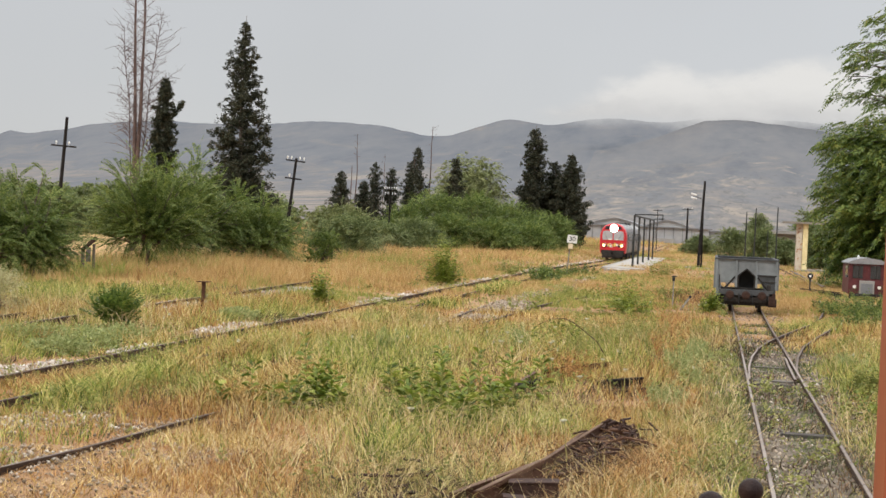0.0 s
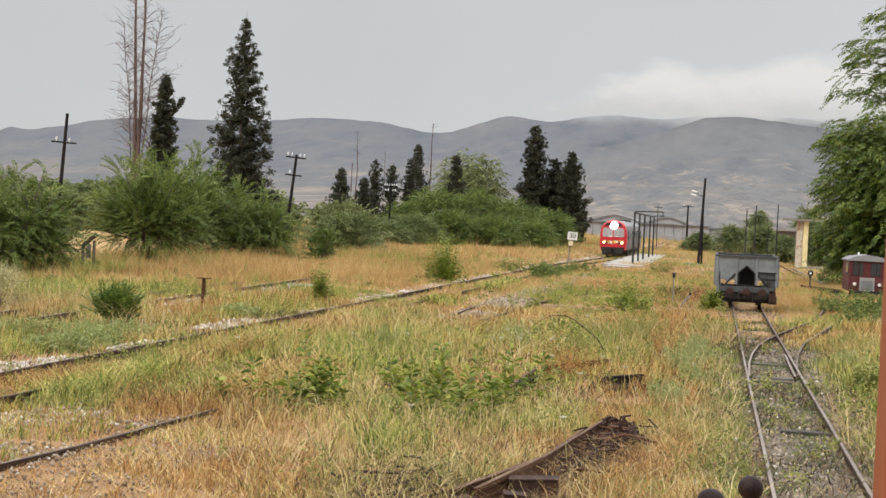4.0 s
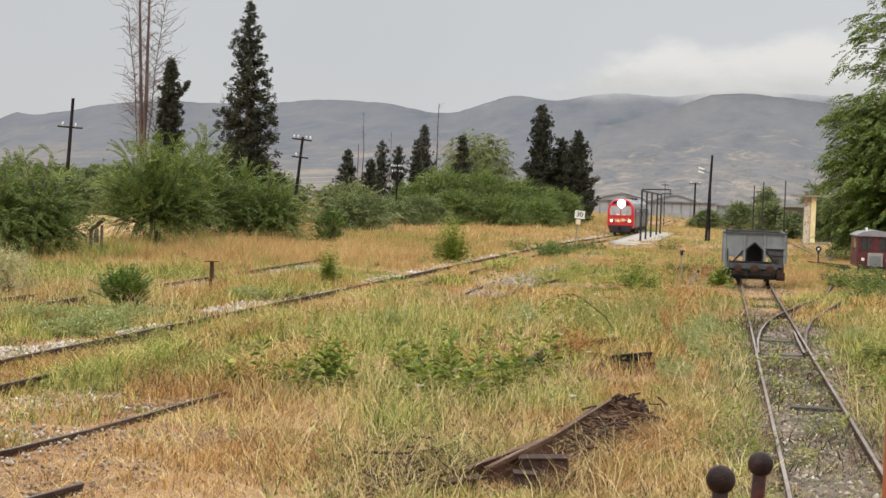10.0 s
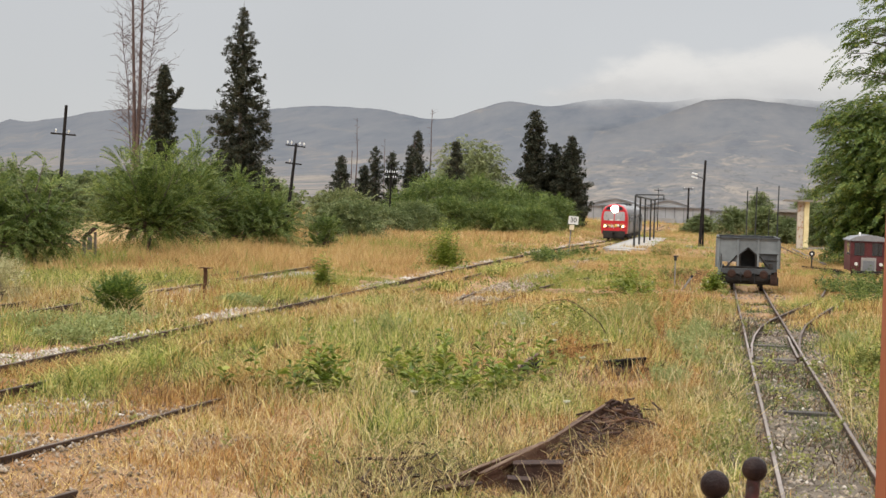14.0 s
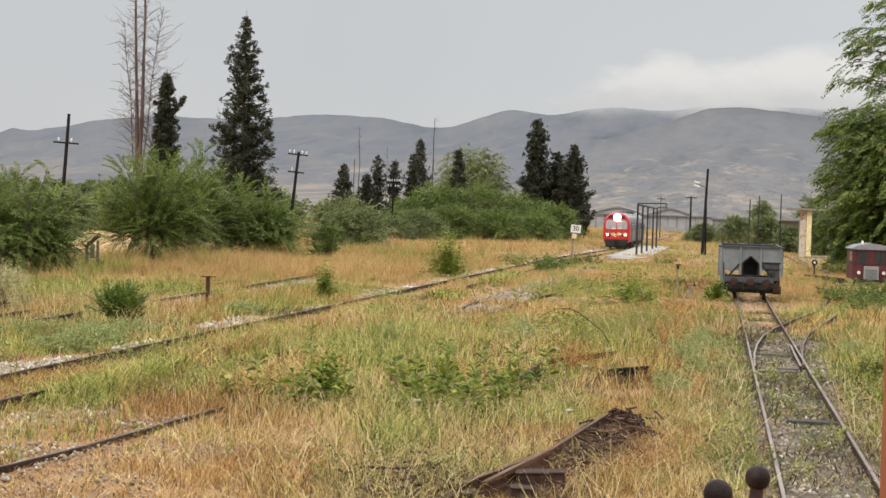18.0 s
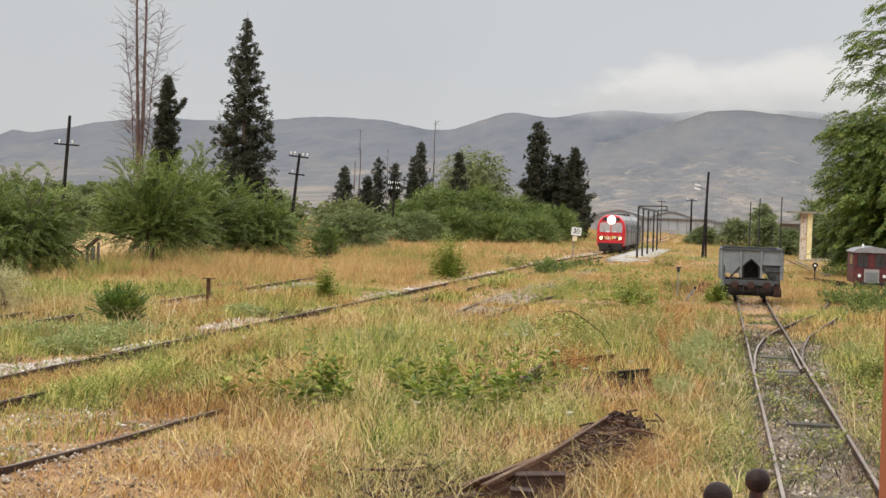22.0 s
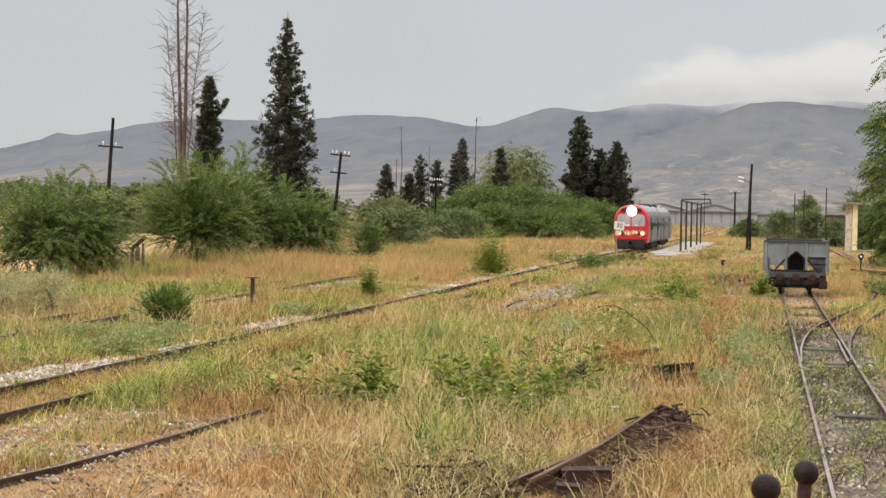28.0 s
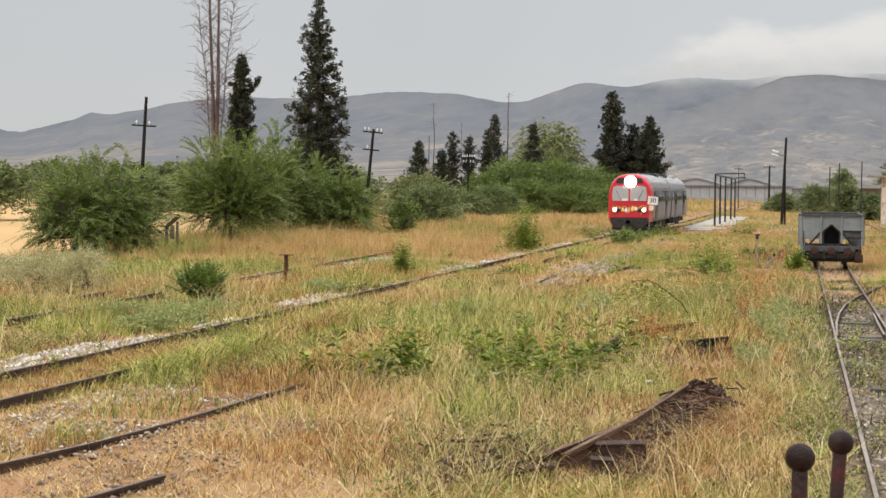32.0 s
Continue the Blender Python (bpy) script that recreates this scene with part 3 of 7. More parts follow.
def cloud_bank():
    """A pale bank of low cloud over the ridge, as a glowing card with its shading painted in."""
    m = bpy.data.materials.new("low_cloud")
    m.use_nodes = True
    n, l = m.node_tree.nodes, m.node_tree.links
    n.remove(n["Principled BSDF"])
    co = n.new("ShaderNodeTexCoord")
    sep = n.new("ShaderNodeSeparateXYZ")
    l.new(co.outputs["UV"], sep.inputs[0])
    mp = n.new("ShaderNodeMapping")
    mp.inputs["Scale"].default_value = (5.0, 1.9, 1)
    mp.inputs["Rotation"].default_value = (0, 0, -0.35)
    l.new(co.outputs["UV"], mp.inputs["Vector"])
    no = n.new("ShaderNodeTexNoise")
    no.inputs["Scale"].default_value = 2.0
    no.inputs["Detail"].default_value = 8
    no.inputs["Roughness"].default_value = 0.58
    l.new(mp.outputs["Vector"], no.inputs["Vector"])

    def math_node(op, a, b):
        q = n.new("ShaderNodeMath")
        q.operation = op
        for k, s in enumerate((a, b)):
            if isinstance(s, float):
                q.inputs[k].default_value = s
            else:
                l.new(s, q.inputs[k])
        return q.outputs[0]

    def ease(value, a, b):
        q = n.new("ShaderNodeMapRange")
        q.interpolation_type = "SMOOTHSTEP"
        q.inputs["From Min"].default_value, q.inputs["From Max"].default_value = a, b
        l.new(value, q.inputs["Value"])
        return q.outputs["Result"]

    wob = math_node("MULTIPLY", math_node("SUBTRACT", no.outputs["Fac"], 0.5), 0.36)
    u, v = sep.outputs["X"], sep.outputs["Y"]
    # the upper edge climbs to a first puff, sags, and climbs again
    edge = math_node("ADD", math_node("MINIMUM", math_node("MULTIPLY", u, 2.45), 0.60), 0.11)
    edge = math_node("SUBTRACT", edge, math_node("MULTIPLY", ease(u, 0.25, 0.33), 0.07))
    edge = math_node("ADD", edge, math_node("MULTIPLY", ease(u, 0.34, 0.48), 0.13))
    top = math_node("ADD", math_node("SUBTRACT", edge, v), wob)
    low = math_node("ADD", math_node("SUBTRACT", v, 0.20), math_node("MULTIPLY", wob, 0.45))
    alpha = math_node("MULTIPLY", math_node("MULTIPLY", ease(top, -0.04, 0.17), ease(low, -0.05, 0.10)), math_node("MULTIPLY", ease(u, 0.0, 0.05), ease(math_node("SUBTRACT", 1.0, u), 0.0, 0.25)))
    # shaded grey base and sunlit top, both put into the emission colour
    lit = n.new("ShaderNodeMix")
    lit.data_type = "RGBA"
    lit.inputs["A"].default_value, lit.inputs["B"].default_value = (0.60, 0.598, 0.595, 1), (0.775, 0.765, 0.745, 1)
    l.new(ease(math_node("ADD", v, wob), 0.18, 0.55), lit.inputs["Factor"])
    em = n.new("ShaderNodeEmission")
    l.new(lit.outputs["Result"], em.inputs["Color"])
    tr = n.new("ShaderNodeBsdfTransparent")
    ms = n.new("ShaderNodeMixShader")
    l.new(alpha, ms.inputs["Fac"])
    l.new(tr.outputs[0], ms.inputs[1])
    l.new(em.outputs[0], ms.inputs[2])
    l.new(ms.outputs[0], n["Material Output"].inputs["Surface"])
    bm = bmesh.new()
    uv = bm.loops.layers.uv.new("UVMap")
    cols = 24
    verts = []
    for k in range(cols + 1):
        a = radians(-8.5 + 24 * k / cols)
        verts.append([bm.verts.new((r * math.sin(a), r * math.cos(a), r * e)) for r, e in ((3491, 0.0555), (3493, 0.082), (3520, 0.1407))])
    up = (0.0, 0.311, 1.0)
    for k in range(cols):
        for h in range(2):
            fc = bm.faces.new((verts[k][h], verts[k + 1][h], verts[k + 1][h + 1], verts[k][h + 1]))
            for lp, q in zip(fc.loops, ((k, h), (k + 1, h), (k + 1, h + 1), (k, h + 1))):
                lp[uv].uv = (q[0] / cols, up[q[1]])
    tagged(part("backdrop_cloud", bm, m), "bank of pale low cloud lying on the ridge", "cloud", kind="structure")


# ---------------------------------------------------------------- tracks

RAIL_SHAPE = [(-0.055, -0.03), (0.055, -0.03), (0.055, -0.018), (0.01, -0.006), (0.01, 0.085), (0.028, 0.092), (0.028, 0.12), (-0.028, 0.12), (-0.028, 0.092), (-0.01, 0.085), (-0.01, -0.006), (-0.055, -0.018)]
HEAD_SHAPE = [(-0.021, 0.117), (0.023, 0.117), (0.02, 0.123), (-0.018, 0.123)]


def rail(parent, spine, worn=True, lift=0.0, size=1.0, dips=False):
    spine = [(x, y, lift - (float(line_dip(y)) if dips else 0.0)) for x, y in spine]
    ob = part("rail", sweep(bmesh.new(), [(u * size, v * size) for u, v in RAIL_SHAPE], spine), M_RAIL, parent)
    head = sweep(bmesh.new(), [(u * size, v * size) for u, v in HEAD_SHAPE], spine)
    part("running_surface", head, M_RAILTOP if worn else M_RUSTHEAD, ob, "dull worn steel rail head" if worn else "rusty rail head with its grey highlight painted in")
    return ob


def sleepers(parent, places, width, lift):
    shared = None
    for k, (x, y, turn, dz) in enumerate(places):
        if shared is None:
            bm = box(bmesh.new(), 0, 0, 0, width, 0.22, 0.12, 0.012)
            ob = part("sleeper", bm, M_SLEEPER, parent)
            shared = ob.data
        else:
            ob = new("sleeper", shared)
            ob.parent = parent
        ob.matrix_basis = pose(x, y, lift - 0.06 + dz - (float(line_dip(y)) if x < -9 else 0.0), 0, 0, turn)


def wander(y0, y1, x, seed, amp=0.02, step=2.5):
    n = int((y1 - y0) / step) + 1
    ys = np.linspace(y0, y1, n)
    return [(float(x + amp * 2 * (lump(v, 0.0, seed, 9.0) - 0.5)), float(v)) for v in ys]


def tracks():
    rng = random.Random(5)
    # a paler strip along the top of the bar
    side = empty("track_siding", Matrix(), "narrow-gauge siding with worn rails among gravel and weeds", "railway track", kind="structure")
    for x in RAIL_R:
        rail(side, wander(-8.0, 34.5, x, 7, 0.015))
        rail(side, wander(34.5, 118, x, 7, 0.015), worn=False)
    # the turnout that leaves the siding to the right
    lead = [(0.74, 28.6), (0.80, 31.5), (0.92, 34.0), (1.12, 36.5), (1.36, 38.5), (1.66, 40.4), (2.25, 43.7), (3.0, 47.6), (3.62, 52.0), (4.1, 57.0), (4.4, 62)]
    rail(side, lead[:4])
    rail(side, lead[3:], worn=False)
    rail(side, [(5.9, 64), (5.6, 72), (5.25, 82)], worn=False, lift=-0.05)
    rail(side, [(5.85, 98), (5.7, 112), (5.6, 134)], worn=False, lift=-0.02)
    rail(side, [(1.70, 29.4), (1.80, 32.0), (1.98, 34.8), (2.30, 38.2), (2.75, 41.2), (3.3, 44.6), (4.0, 49.0), (4.5, 52.5)], worn=False, lift=-0.01)
    rail(side, [(1.62, 29.0), (1.635, 32.0), (1.66, 34.0)], lift=0.004)
    rows = []
    y = 9.0
    while y < 56:
        rows.append((1.225 + rng.uniform(-0.05, 0.05), y, rng.uniform(-2, 2), rng.uniform(-0.10, -0.02)))
        y += 0.68 + rng.uniform(-0.05, 0.05)
    sleepers(side, rows, 1.8, 0.0)
    sleepers(side, [(1.42, 21.55, -1.5, 0.045), (1.22, 29.35, -1.0, 0.04), (1.18, 28.6, 1.0, 0.035), (1.25, 32.4, 0.0, 0.035), (1.2, 31.4, 2.0, 0.02)], 0.78, 0.01)
    main = empty("track_main", Matrix(), "standard-gauge running line on rusty rails in dry grass", "railway track", kind="structure")
    for x in RAIL_A:
        rail(main, [(u - 0.04 * max(22.5 - v, 0), v) for u, v in wander(3.0, 330, x, 8, 0.02, 6.0)], worn=False, lift=0.0, size=1.05, dips=True)
    rows = []
    y = 10.0
    while y < 120:
        rows.append((-10.19 - 0.04 * max(22.5 - y, 0), y, rng.uniform(-1, 1), rng.uniform(-0.07, -0.03)))
        y += 0.66
    sleepers(main, rows, 2.5, 0.02)
    loop = empty("track_loop", Matrix(), "disused loop line, rusty rails half buried in grass", "railway track", kind="structure")
    rail(loop, [(-9.1, 8.5), (-8.3, 10.8), (-7.66, 13.0), (-7.33, 14.4), (-7.12, 15.8), (-7.0, 17.0), (-6.9, 18.3), (-6.77, 19.6), (-6.5, 22)], worn=False, lift=-0.055, size=0.95)
    rail(loop, [(-6.9, 8.6), (-6.4, 10.6), (-6.05, 12.25), (-5.89, 13.0)], worn=False, lift=-0.075, size=1.0)
    rail(loop, [(-7.42, 38), (-7.56, 42.4), (-7.68, 46.6), (-7.7, 50)], worn=False, lift=-0.08)
    rail(loop, [(-6.4, 41), (-6.27, 44), (-6.08, 50.8), (-5.7, 56.8), (-4.9, 61.7), (-4.5, 66)], worn=False, lift=-0.05)
    far = empty("track_far", Matrix(), "overgrown siding with rails barely showing", "railway track", kind="structure")
    rail(far, [(-15.1, 26), (-15.45, 34), (-15.75, 40.3), (-15.9, 45), (-16.2, 51.5), (-16.5, 60)], lift=0.05)
    rail(far, [(-16.5, 26), (-16.9, 34), (-17.2, 40.3), (-17.4, 45), (-17.7, 53)], worn=False, lift=0.03)


# ---------------------------------------------------------------- plants


def blades(name, x, y, high, wide, material, label, category, seed, lean=0.35, parts=2, base=None):
    """Grass as thin bent blades, all in one mesh."""
    rng = np.random.default_rng(seed)
    n = len(x)
    z = ground_z(x, y) if base is None else base
    a = rng.uniform(0, 2 * np.pi, n)
    b = rng.uniform(0, 2 * np.pi, n)
    sway = high * lean * rng.uniform(0.2, 1.3, n)
    foot = np.stack([x, y, z - 0.03], -1)
    out = np.stack([np.cos(b), np.sin(b), 0 * b], -1)
    side = np.stack([np.cos(a), np.sin(a), 0 * a], -1) * (wide / 2)[:, None]
    up = np.array([0, 0, 1.0])
    if parts == 1:
        tip = foot + out * sway[:, None] + up * high[:, None]
        v = np.stack([foot - side, foot + side, tip], 1).reshape(-1, 3)
        f = np.arange(3 * n).reshape(-1, 3)
    else:
        mid = foot + out * (0.35 * sway)[:, None] + up * (0.6 * high)[:, None]
        tip = foot + out * (1.25 * sway)[:, None] + up * (0.98 * high)[:, None]
        v = np.stack([foot - side, foot + side, mid + side * 0.7, mid - side * 0.7, tip], 1).reshape(-1, 3)
        i = np.arange(n)[:, None] * 5
        f = np.concatenate([i + [0, 1, 2], i + [0, 2, 3], i + [3, 2, 4]])
    return tagged(raw(name, v, f, material), label, category, kind="stuff")


def sown(n, y0, y1, seed, x0=None, x1=None):
    """Places in the field of view between two distances, evenly spread in the plan."""
    rng = np.random.default_rng(seed)
    y = np.sqrt(rng.uniform(y0 * y0, y1 * y1, n))
    lo, hi = (-0.62 * y - 2.0, 0.125 * y + 1.5) if x0 is None else (x0, x1)
    return lo + (hi - lo) * rng.uniform(0, 1, n), y, rng


def open_ground(x, y):
    """0 where rails and gravel keep the grass down, 1 elsewhere."""
    keep = np.ones_like(x)
    keep -= 0.72 * np.exp(-(((x - 1.22) / 0.8) ** 4)) * (y < 60) * np.where(lump(x, y, 33, 1.2) > 0.5, 0.4, 1.0)
    keep -= 0.62 * np.exp(-(((x + 10.2) / 0.7) ** 4)) * ((lump(x, y, 31, 7.0) > 0.5) | (y < 21))
    keep -= 0.85 * np.exp(-(((x + 11.75) / 0.55) ** 4)) * np.where((y < 29) | ((y > 33.5) & (y < 37.5)), 1.0, np.where(y < 54, lump(x, y, 32, 2.6) > 0.56, lump(x, y, 32, 9.0) > 0.4))
    keep -= 0.80 * np.exp(-(((x + 8.2) / 1.2) ** 4)) * (y < 19) * (lump(x, y, 34, 1.3) > 0.3)
    keep -= 0.55 * np.exp(-(((x + 6.4) / 0.8) ** 4)) * (y < 15)
    keep -= 0.55 * np.exp(-(((x + 5.0) / 1.6) ** 4)) * (y < 14.5)
    keep -= 0.85 * np.exp(-(((x + 7.1) / 0.8) ** 4)) * (y > 43) * (y < 66) * (lump(x, y, 38, 2.5) > 0.36)
    keep -= 0.8 * np.exp(-(((x + 6.75 + 0.085 * (18 - y)) / 0.5) ** 4)) * (y > 12) * (y < 19.3)
    keep -= 0.75 * np.exp(-(((x + 15.4 + 0.04 * (y - 40)) / 0.95) ** 4)) * (y > 33) * (y < 56) * (lump(x, y, 39, 3.0) > 0.36)
    keep -= 0.9 * np.exp(-(((x + 1.95 - 0.11 * (y - 14)) / 0.34) ** 4)) * (y > 13.2) * (y < 20.8)
    keep -= 0.9 * np.exp(-((((x + 1.2 - 0.13 * (y - 17.8)) / 0.5) ** 2 + ((y - 17.8) / 2.3) ** 2) ** 2))
    keep -= 0.75 * np.exp(-(((x - 1.85 - 0.0075 * (y - 29.4) ** 2) / 0.4) ** 4)) * (y > 29) * (y < 48)
    keep -= 0.75 * np.exp(-((((x + 0.9) / 1.5) ** 2 + ((y - 66) / 5.0) ** 2) ** 2))
    keep = np.where((x < field_edge(y)) & (y < 260), 0.0, keep)
    return np.clip(keep, 0.0, 1)


def greenness(x, y):
    g = 0.5 * lump(x, y, 41, 5.5) + 0.62 * lump(x, y, 42, 1.6) - 0.06 + 0.05 * (y < 48)
    g = g + 0.30 * np.exp(-(((x + 7.2) / 1.9) ** 2) - ((y - 25) / 7.0) ** 2)
    g = g + 0.20 * np.exp(-(((x + 4.6) / 2.6) ** 2) - ((y - 31) / 7.0) ** 2)
    g = g + 0.07 * np.exp(-(((x + 2.6) / 2.5) ** 2) - ((y - 36) / 9.0) ** 2)
    g = g + 0.40 * np.exp(-(((x + 14.6) / 1.3) ** 2) - ((y - 26.0) / 2.5) ** 2)
    g = g + 0.16 * np.exp(-(((x + 12.4) / 0.6) ** 2) - ((y - 36) / 5.0) ** 2)
    g = g - 0.30 * np.exp(-(((x + 5.2) / 2.5) ** 2) - ((y - 13) / 4.0) ** 2)
    g = g - 0.24 * np.exp(-(((x + 1.2) / 1.2) ** 2) - ((y - 18.5) / 6.0) ** 2)
    g = g + 0.12 * np.exp(-(((x + 3.4) / 0.9) ** 2) - ((y - 17) / 2.5) ** 2) - 0.10 * np.exp(-(((x + 4.6) / 2.2) ** 4) - ((y - 16.2) / 2.6) ** 4)
    g = g + np.where(y < 36, 0.16, 0.06) * ((x > 0.1) & (y < 62)) + 0.03 * ((x > -0.8) & (x < 2.2) & (y < 36))
    g = g - 0.20 * np.exp(-(((x + 1.6) / 1.1) ** 2) - ((y - 24.5) / 3.0) ** 2) - 0.14 * np.exp(-(((x + 0.5) / 0.7) ** 2) - ((y - 31) / 6.0) ** 2)
    g = g - 0.34 * np.exp(-(((x + 7.6) / 1.0) ** 2) - ((y - 19.8) / 1.2) ** 2) - 0.26 * np.exp(-(((x + 6.3) / 0.7) ** 2) - ((y - 23.3) / 1.2) ** 2) - 0.22 * np.exp(-(((x + 4.6) / 0.9) ** 2) - ((y - 26.5) / 1.5) ** 2)
    g = g + 0.04 * (y > 40) * (y < 62) * (x < -12.5) - 0.07 * (y > 62) * (x < -12.5)
    g = g - 0.09 * (y > 62) - 0.10 * np.exp(-(((x + 3.0) / 4.0) ** 4) - ((y - 44) / 10.0) ** 4)
    return g


def grass():
    for label, y0, y1, n, parts, w, seed in (("near", 9, 24, 210000, 2, 0.0092, 1), ("mid", 24, 48, 270000, 1, 0.0205, 2), ("far", 48, 95, 360000, 1, 0.030, 3), ("rim", 95, 230, 300000, 1, 0.058, 4), ("edge", 230, 440, 90000, 1, 0.16, 5)):
        tx, ty, rng = sown(n // 9, y0, y1, seed)        # tufts
        t_keep = open_ground(tx, ty) * (0.22 + 0.78 * (lump(tx, ty, 51, 1.7) > 0.40)) > rng.uniform(0, 1, len(tx))
        tx, ty = tx[t_keep], ty[t_keep]
        k = rng.integers(4, 16, len(tx))
        t_size = rng.uniform(0.55, 1.25, len(tx))
        t_green = rng.normal(0, 0.13, len(tx))
        x, y = np.repeat(tx, k), np.repeat(ty, k)
        far = 0.04 + 0.0022 * y
        x, y = x + rng.normal(0, 1, len(x)) * far, y + rng.normal(0, 1, len(x)) * far
        g = greenness(x, y) + np.repeat(t_green, k) + rng.normal(0, 0.05, len(x))
        tall = (0.17 + 0.46 * lump(x, y, 52, 3.0) ** 1.5) * np.repeat(t_size, k)
        tall = tall * (1 - 0.62 * np.exp(-(((x + 6.0) / 3.4) ** 2) - ((y - 11.5) / 4.5) ** 2)) * (1 - 0.66 * np.exp(-(((x - 1.22) / 1.1) ** 4)))
        tall = tall * (1 + 0.7 * np.exp(-(((x + 1.9) / 1.2) ** 2) - ((y - 33) / 4.0) ** 2))
        tall = tall * (1 - 0.5 * np.exp(-(((x + 8.0) / 1.6) ** 2) - ((y - 21) / 6.0) ** 2)) * np.where(y > 200, 1.5, 1.0)
        tall = tall * np.where((y > 56) & (x < -16), 1.6, 1.0) * (1 - 0.35 * np.exp(-(((x + 11.0) / 0.9) ** 4))) * (1 - 0.5 * np.exp(-(((x + 10.0) / 1.2) ** 4)) * (y < 17))
        tall = tall * (1 - 0.2 * ((x > -9) & (y > 50))) * np.where((y > 46) & (x < -12.6), 1.12, 1.0)
        tall = tall * (1 - 0.6 * np.exp(-(((x + 4.4) / 2.6) ** 4) - ((y - 18.0) / 3.2) ** 4))
        tall = tall * (1 - 0.38 * np.exp(-(((x + 1.2) / 1.3) ** 4) - ((y - 16.5) / 4.5) ** 4))
        tall = tall * (1 - 0.6 * np.exp(-(((x + 1.95) / 0.75) ** 4) - ((y - 13.2) / 1.7) ** 4))
        tall = tall * np.where((x > -0.9) & (y < 30), 0.7, 1.0) * (1 - 0.35 * np.exp(-(((x + 3.9) / 1.1) ** 4) - ((y - 20.2) / 1.8) ** 4))
        high = tall * rng.uniform(0.35, 1.1, len(x))
        wide = w * rng.uniform(0.5, 1.5, len(x))
        pick_red = rng.uniform(0, 1, len(x))
        dry, green = g < 0.55, g >= 0.55
        red = dry & (lump(x, y, 53, 2.0) > 0.57) & (pick_red < 0.65)
        dry &= ~red
        for name, pick, m, text, lean in (("dry_grass", dry, M_DRY if y0 < 48 else M_MEADOW, "golden dry summer grass over the yard", 0.95 if y0 < 24 else 0.8), ("green_grass", green, M_GREEN if y0 < 48 else M_MEADOWGREEN, "yellow-green grass growing among the tracks", 0.85 if y0 < 24 else 0.75), ("dead_stems", red, M_RED if y0 < 48 else M_MEADOW, "russet dead weed stems in the grass", 0.7 if y0 < 48 else 0.5)):
            blades(name, x[pick], y[pick], high[pick], wide[pick], m, text, "grass", seed * 7 + len(text), lean, parts)
    x, y, rng = sown(10000, 10, 40, 15)
    ok = (open_ground(x, y) > 0.8) & (lump(x, y, 54, 2.6) > 0.42)
    x, y = x[ok], y[ok]
    high = rng.uniform(0.25, 0.9, len(x)) * (1 - 0.5 * np.exp(-(((x + 6.0) / 3.4) ** 2) - ((y - 11.5) / 4.5) ** 2))
    high = high * (1 - 0.5 * np.exp(-(((x + 4.4) / 2.6) ** 4) - ((y - 18.0) / 3.0) ** 4))
    blades("straw_stalks", x, y, high, 0.0045 + 0.00028 * y, M_STRAW, "tall pale straw stalks above the grass", "grass", 91, 0.95)
    x, y, rng = sown(12000, 10, 24, 17)
    ok = (open_ground(x, y) > 0.6) & (x > -6.5) & (np.abs(x - 1.2) > 0.7) & ((np.abs(x + 1.95 - 0.11 * (y - 14)) > 0.6) | (y < 12.2))
    x, y = x[ok], y[ok]
    blades("straw_stalks", x, y, rng.uniform(0.12, 0.5, len(x)), rng.uniform(0.005, 0.012, len(x)), M_STRAW, "bent pale straw lying across the grass", "grass", 92, 1.7)
    x, y, rng = sown(420, 20, 60, 16)
    ok = (open_ground(x, y) > 0.8) & (lump(x, y, 55, 6.0) > 0.55)
    x, y = x[ok], y[ok]
    v, f = fronds(rng, np.stack([x, y, ground_z(x, y) + 0.45 + 0.3 * rng.uniform(0, 1, len(x))], -1), np.stack([0 * x, 0 * x, 1 + 0 * x], -1) + 0.2 * rng.normal(size=(len(x), 3)), 0.05 + 0 * x, 3, 0.032, 0.035, 0.0)
    tagged(raw("wild_flower_heads", v, f, M_FLOWER), "small cream wild flower heads above the grass", "wild flowers", kind="stuff")
    # flattened litter that breaks up the bare soil
    for y0, y1, n, w, seed in ((9, 24, 110000, 0.0105, 61), (24, 48, 80000, 0.019, 62), (48, 110, 90000, 0.032, 63)):
        x, y, rng = sown(n, y0, y1, seed)
        ok = (np.abs(x - 1.22) > 0.45) & (x > field_edge(y))
        x, y = x[ok], y[ok]
        for name, m, pick, text in (("dry_litter", M_DRY if y0 < 48 else M_MEADOW, lump(x, y, 64, 1.1) < np.where(y < 18, 0.6, np.where(y < 48, 0.45, 0.3)), "flattened dry grass litter on the soil"), ("brown_litter", M_RED if y0 < 48 else M_MEADOW, lump(x, y, 64, 1.1) >= np.where(y < 18, 0.62, 0.42), "flattened brown leaf litter on the soil")):
            h = rng.uniform(0.03, 0.11, pick.sum())
            blades(name, x[pick], y[pick], h, w * rng.uniform(0.6, 1.6, pick.sum()), m, text, "litter", seed + len(name), 1.8, 1)
    # short weeds between the siding's rails
    rng = np.random.default_rng(71)
    x, y = rng.uniform(-0.1, 2.7, 56000), rng.uniform(10, 48, 56000)
    ok = 0.65 * lump(x, y * 0.5, 72, 0.9) + 0.35 * lump(x, y, 73, 0.35) > 0.56
    x, y = x[ok], y[ok]
    blades("track_weeds", x, y, rng.uniform(0.03, 0.13, len(x)), 0.014 + 0.0002 * y, M_TRACKWEED, "short grey-green weeds between the rails", "weeds", 73, 0.9, 1)
    x, y = rng.uniform(-1.1, 0.55, 26000), rng.uniform(13, 46, 26000)
    ok = lump(x, y, 74, 0.9) > 0.5
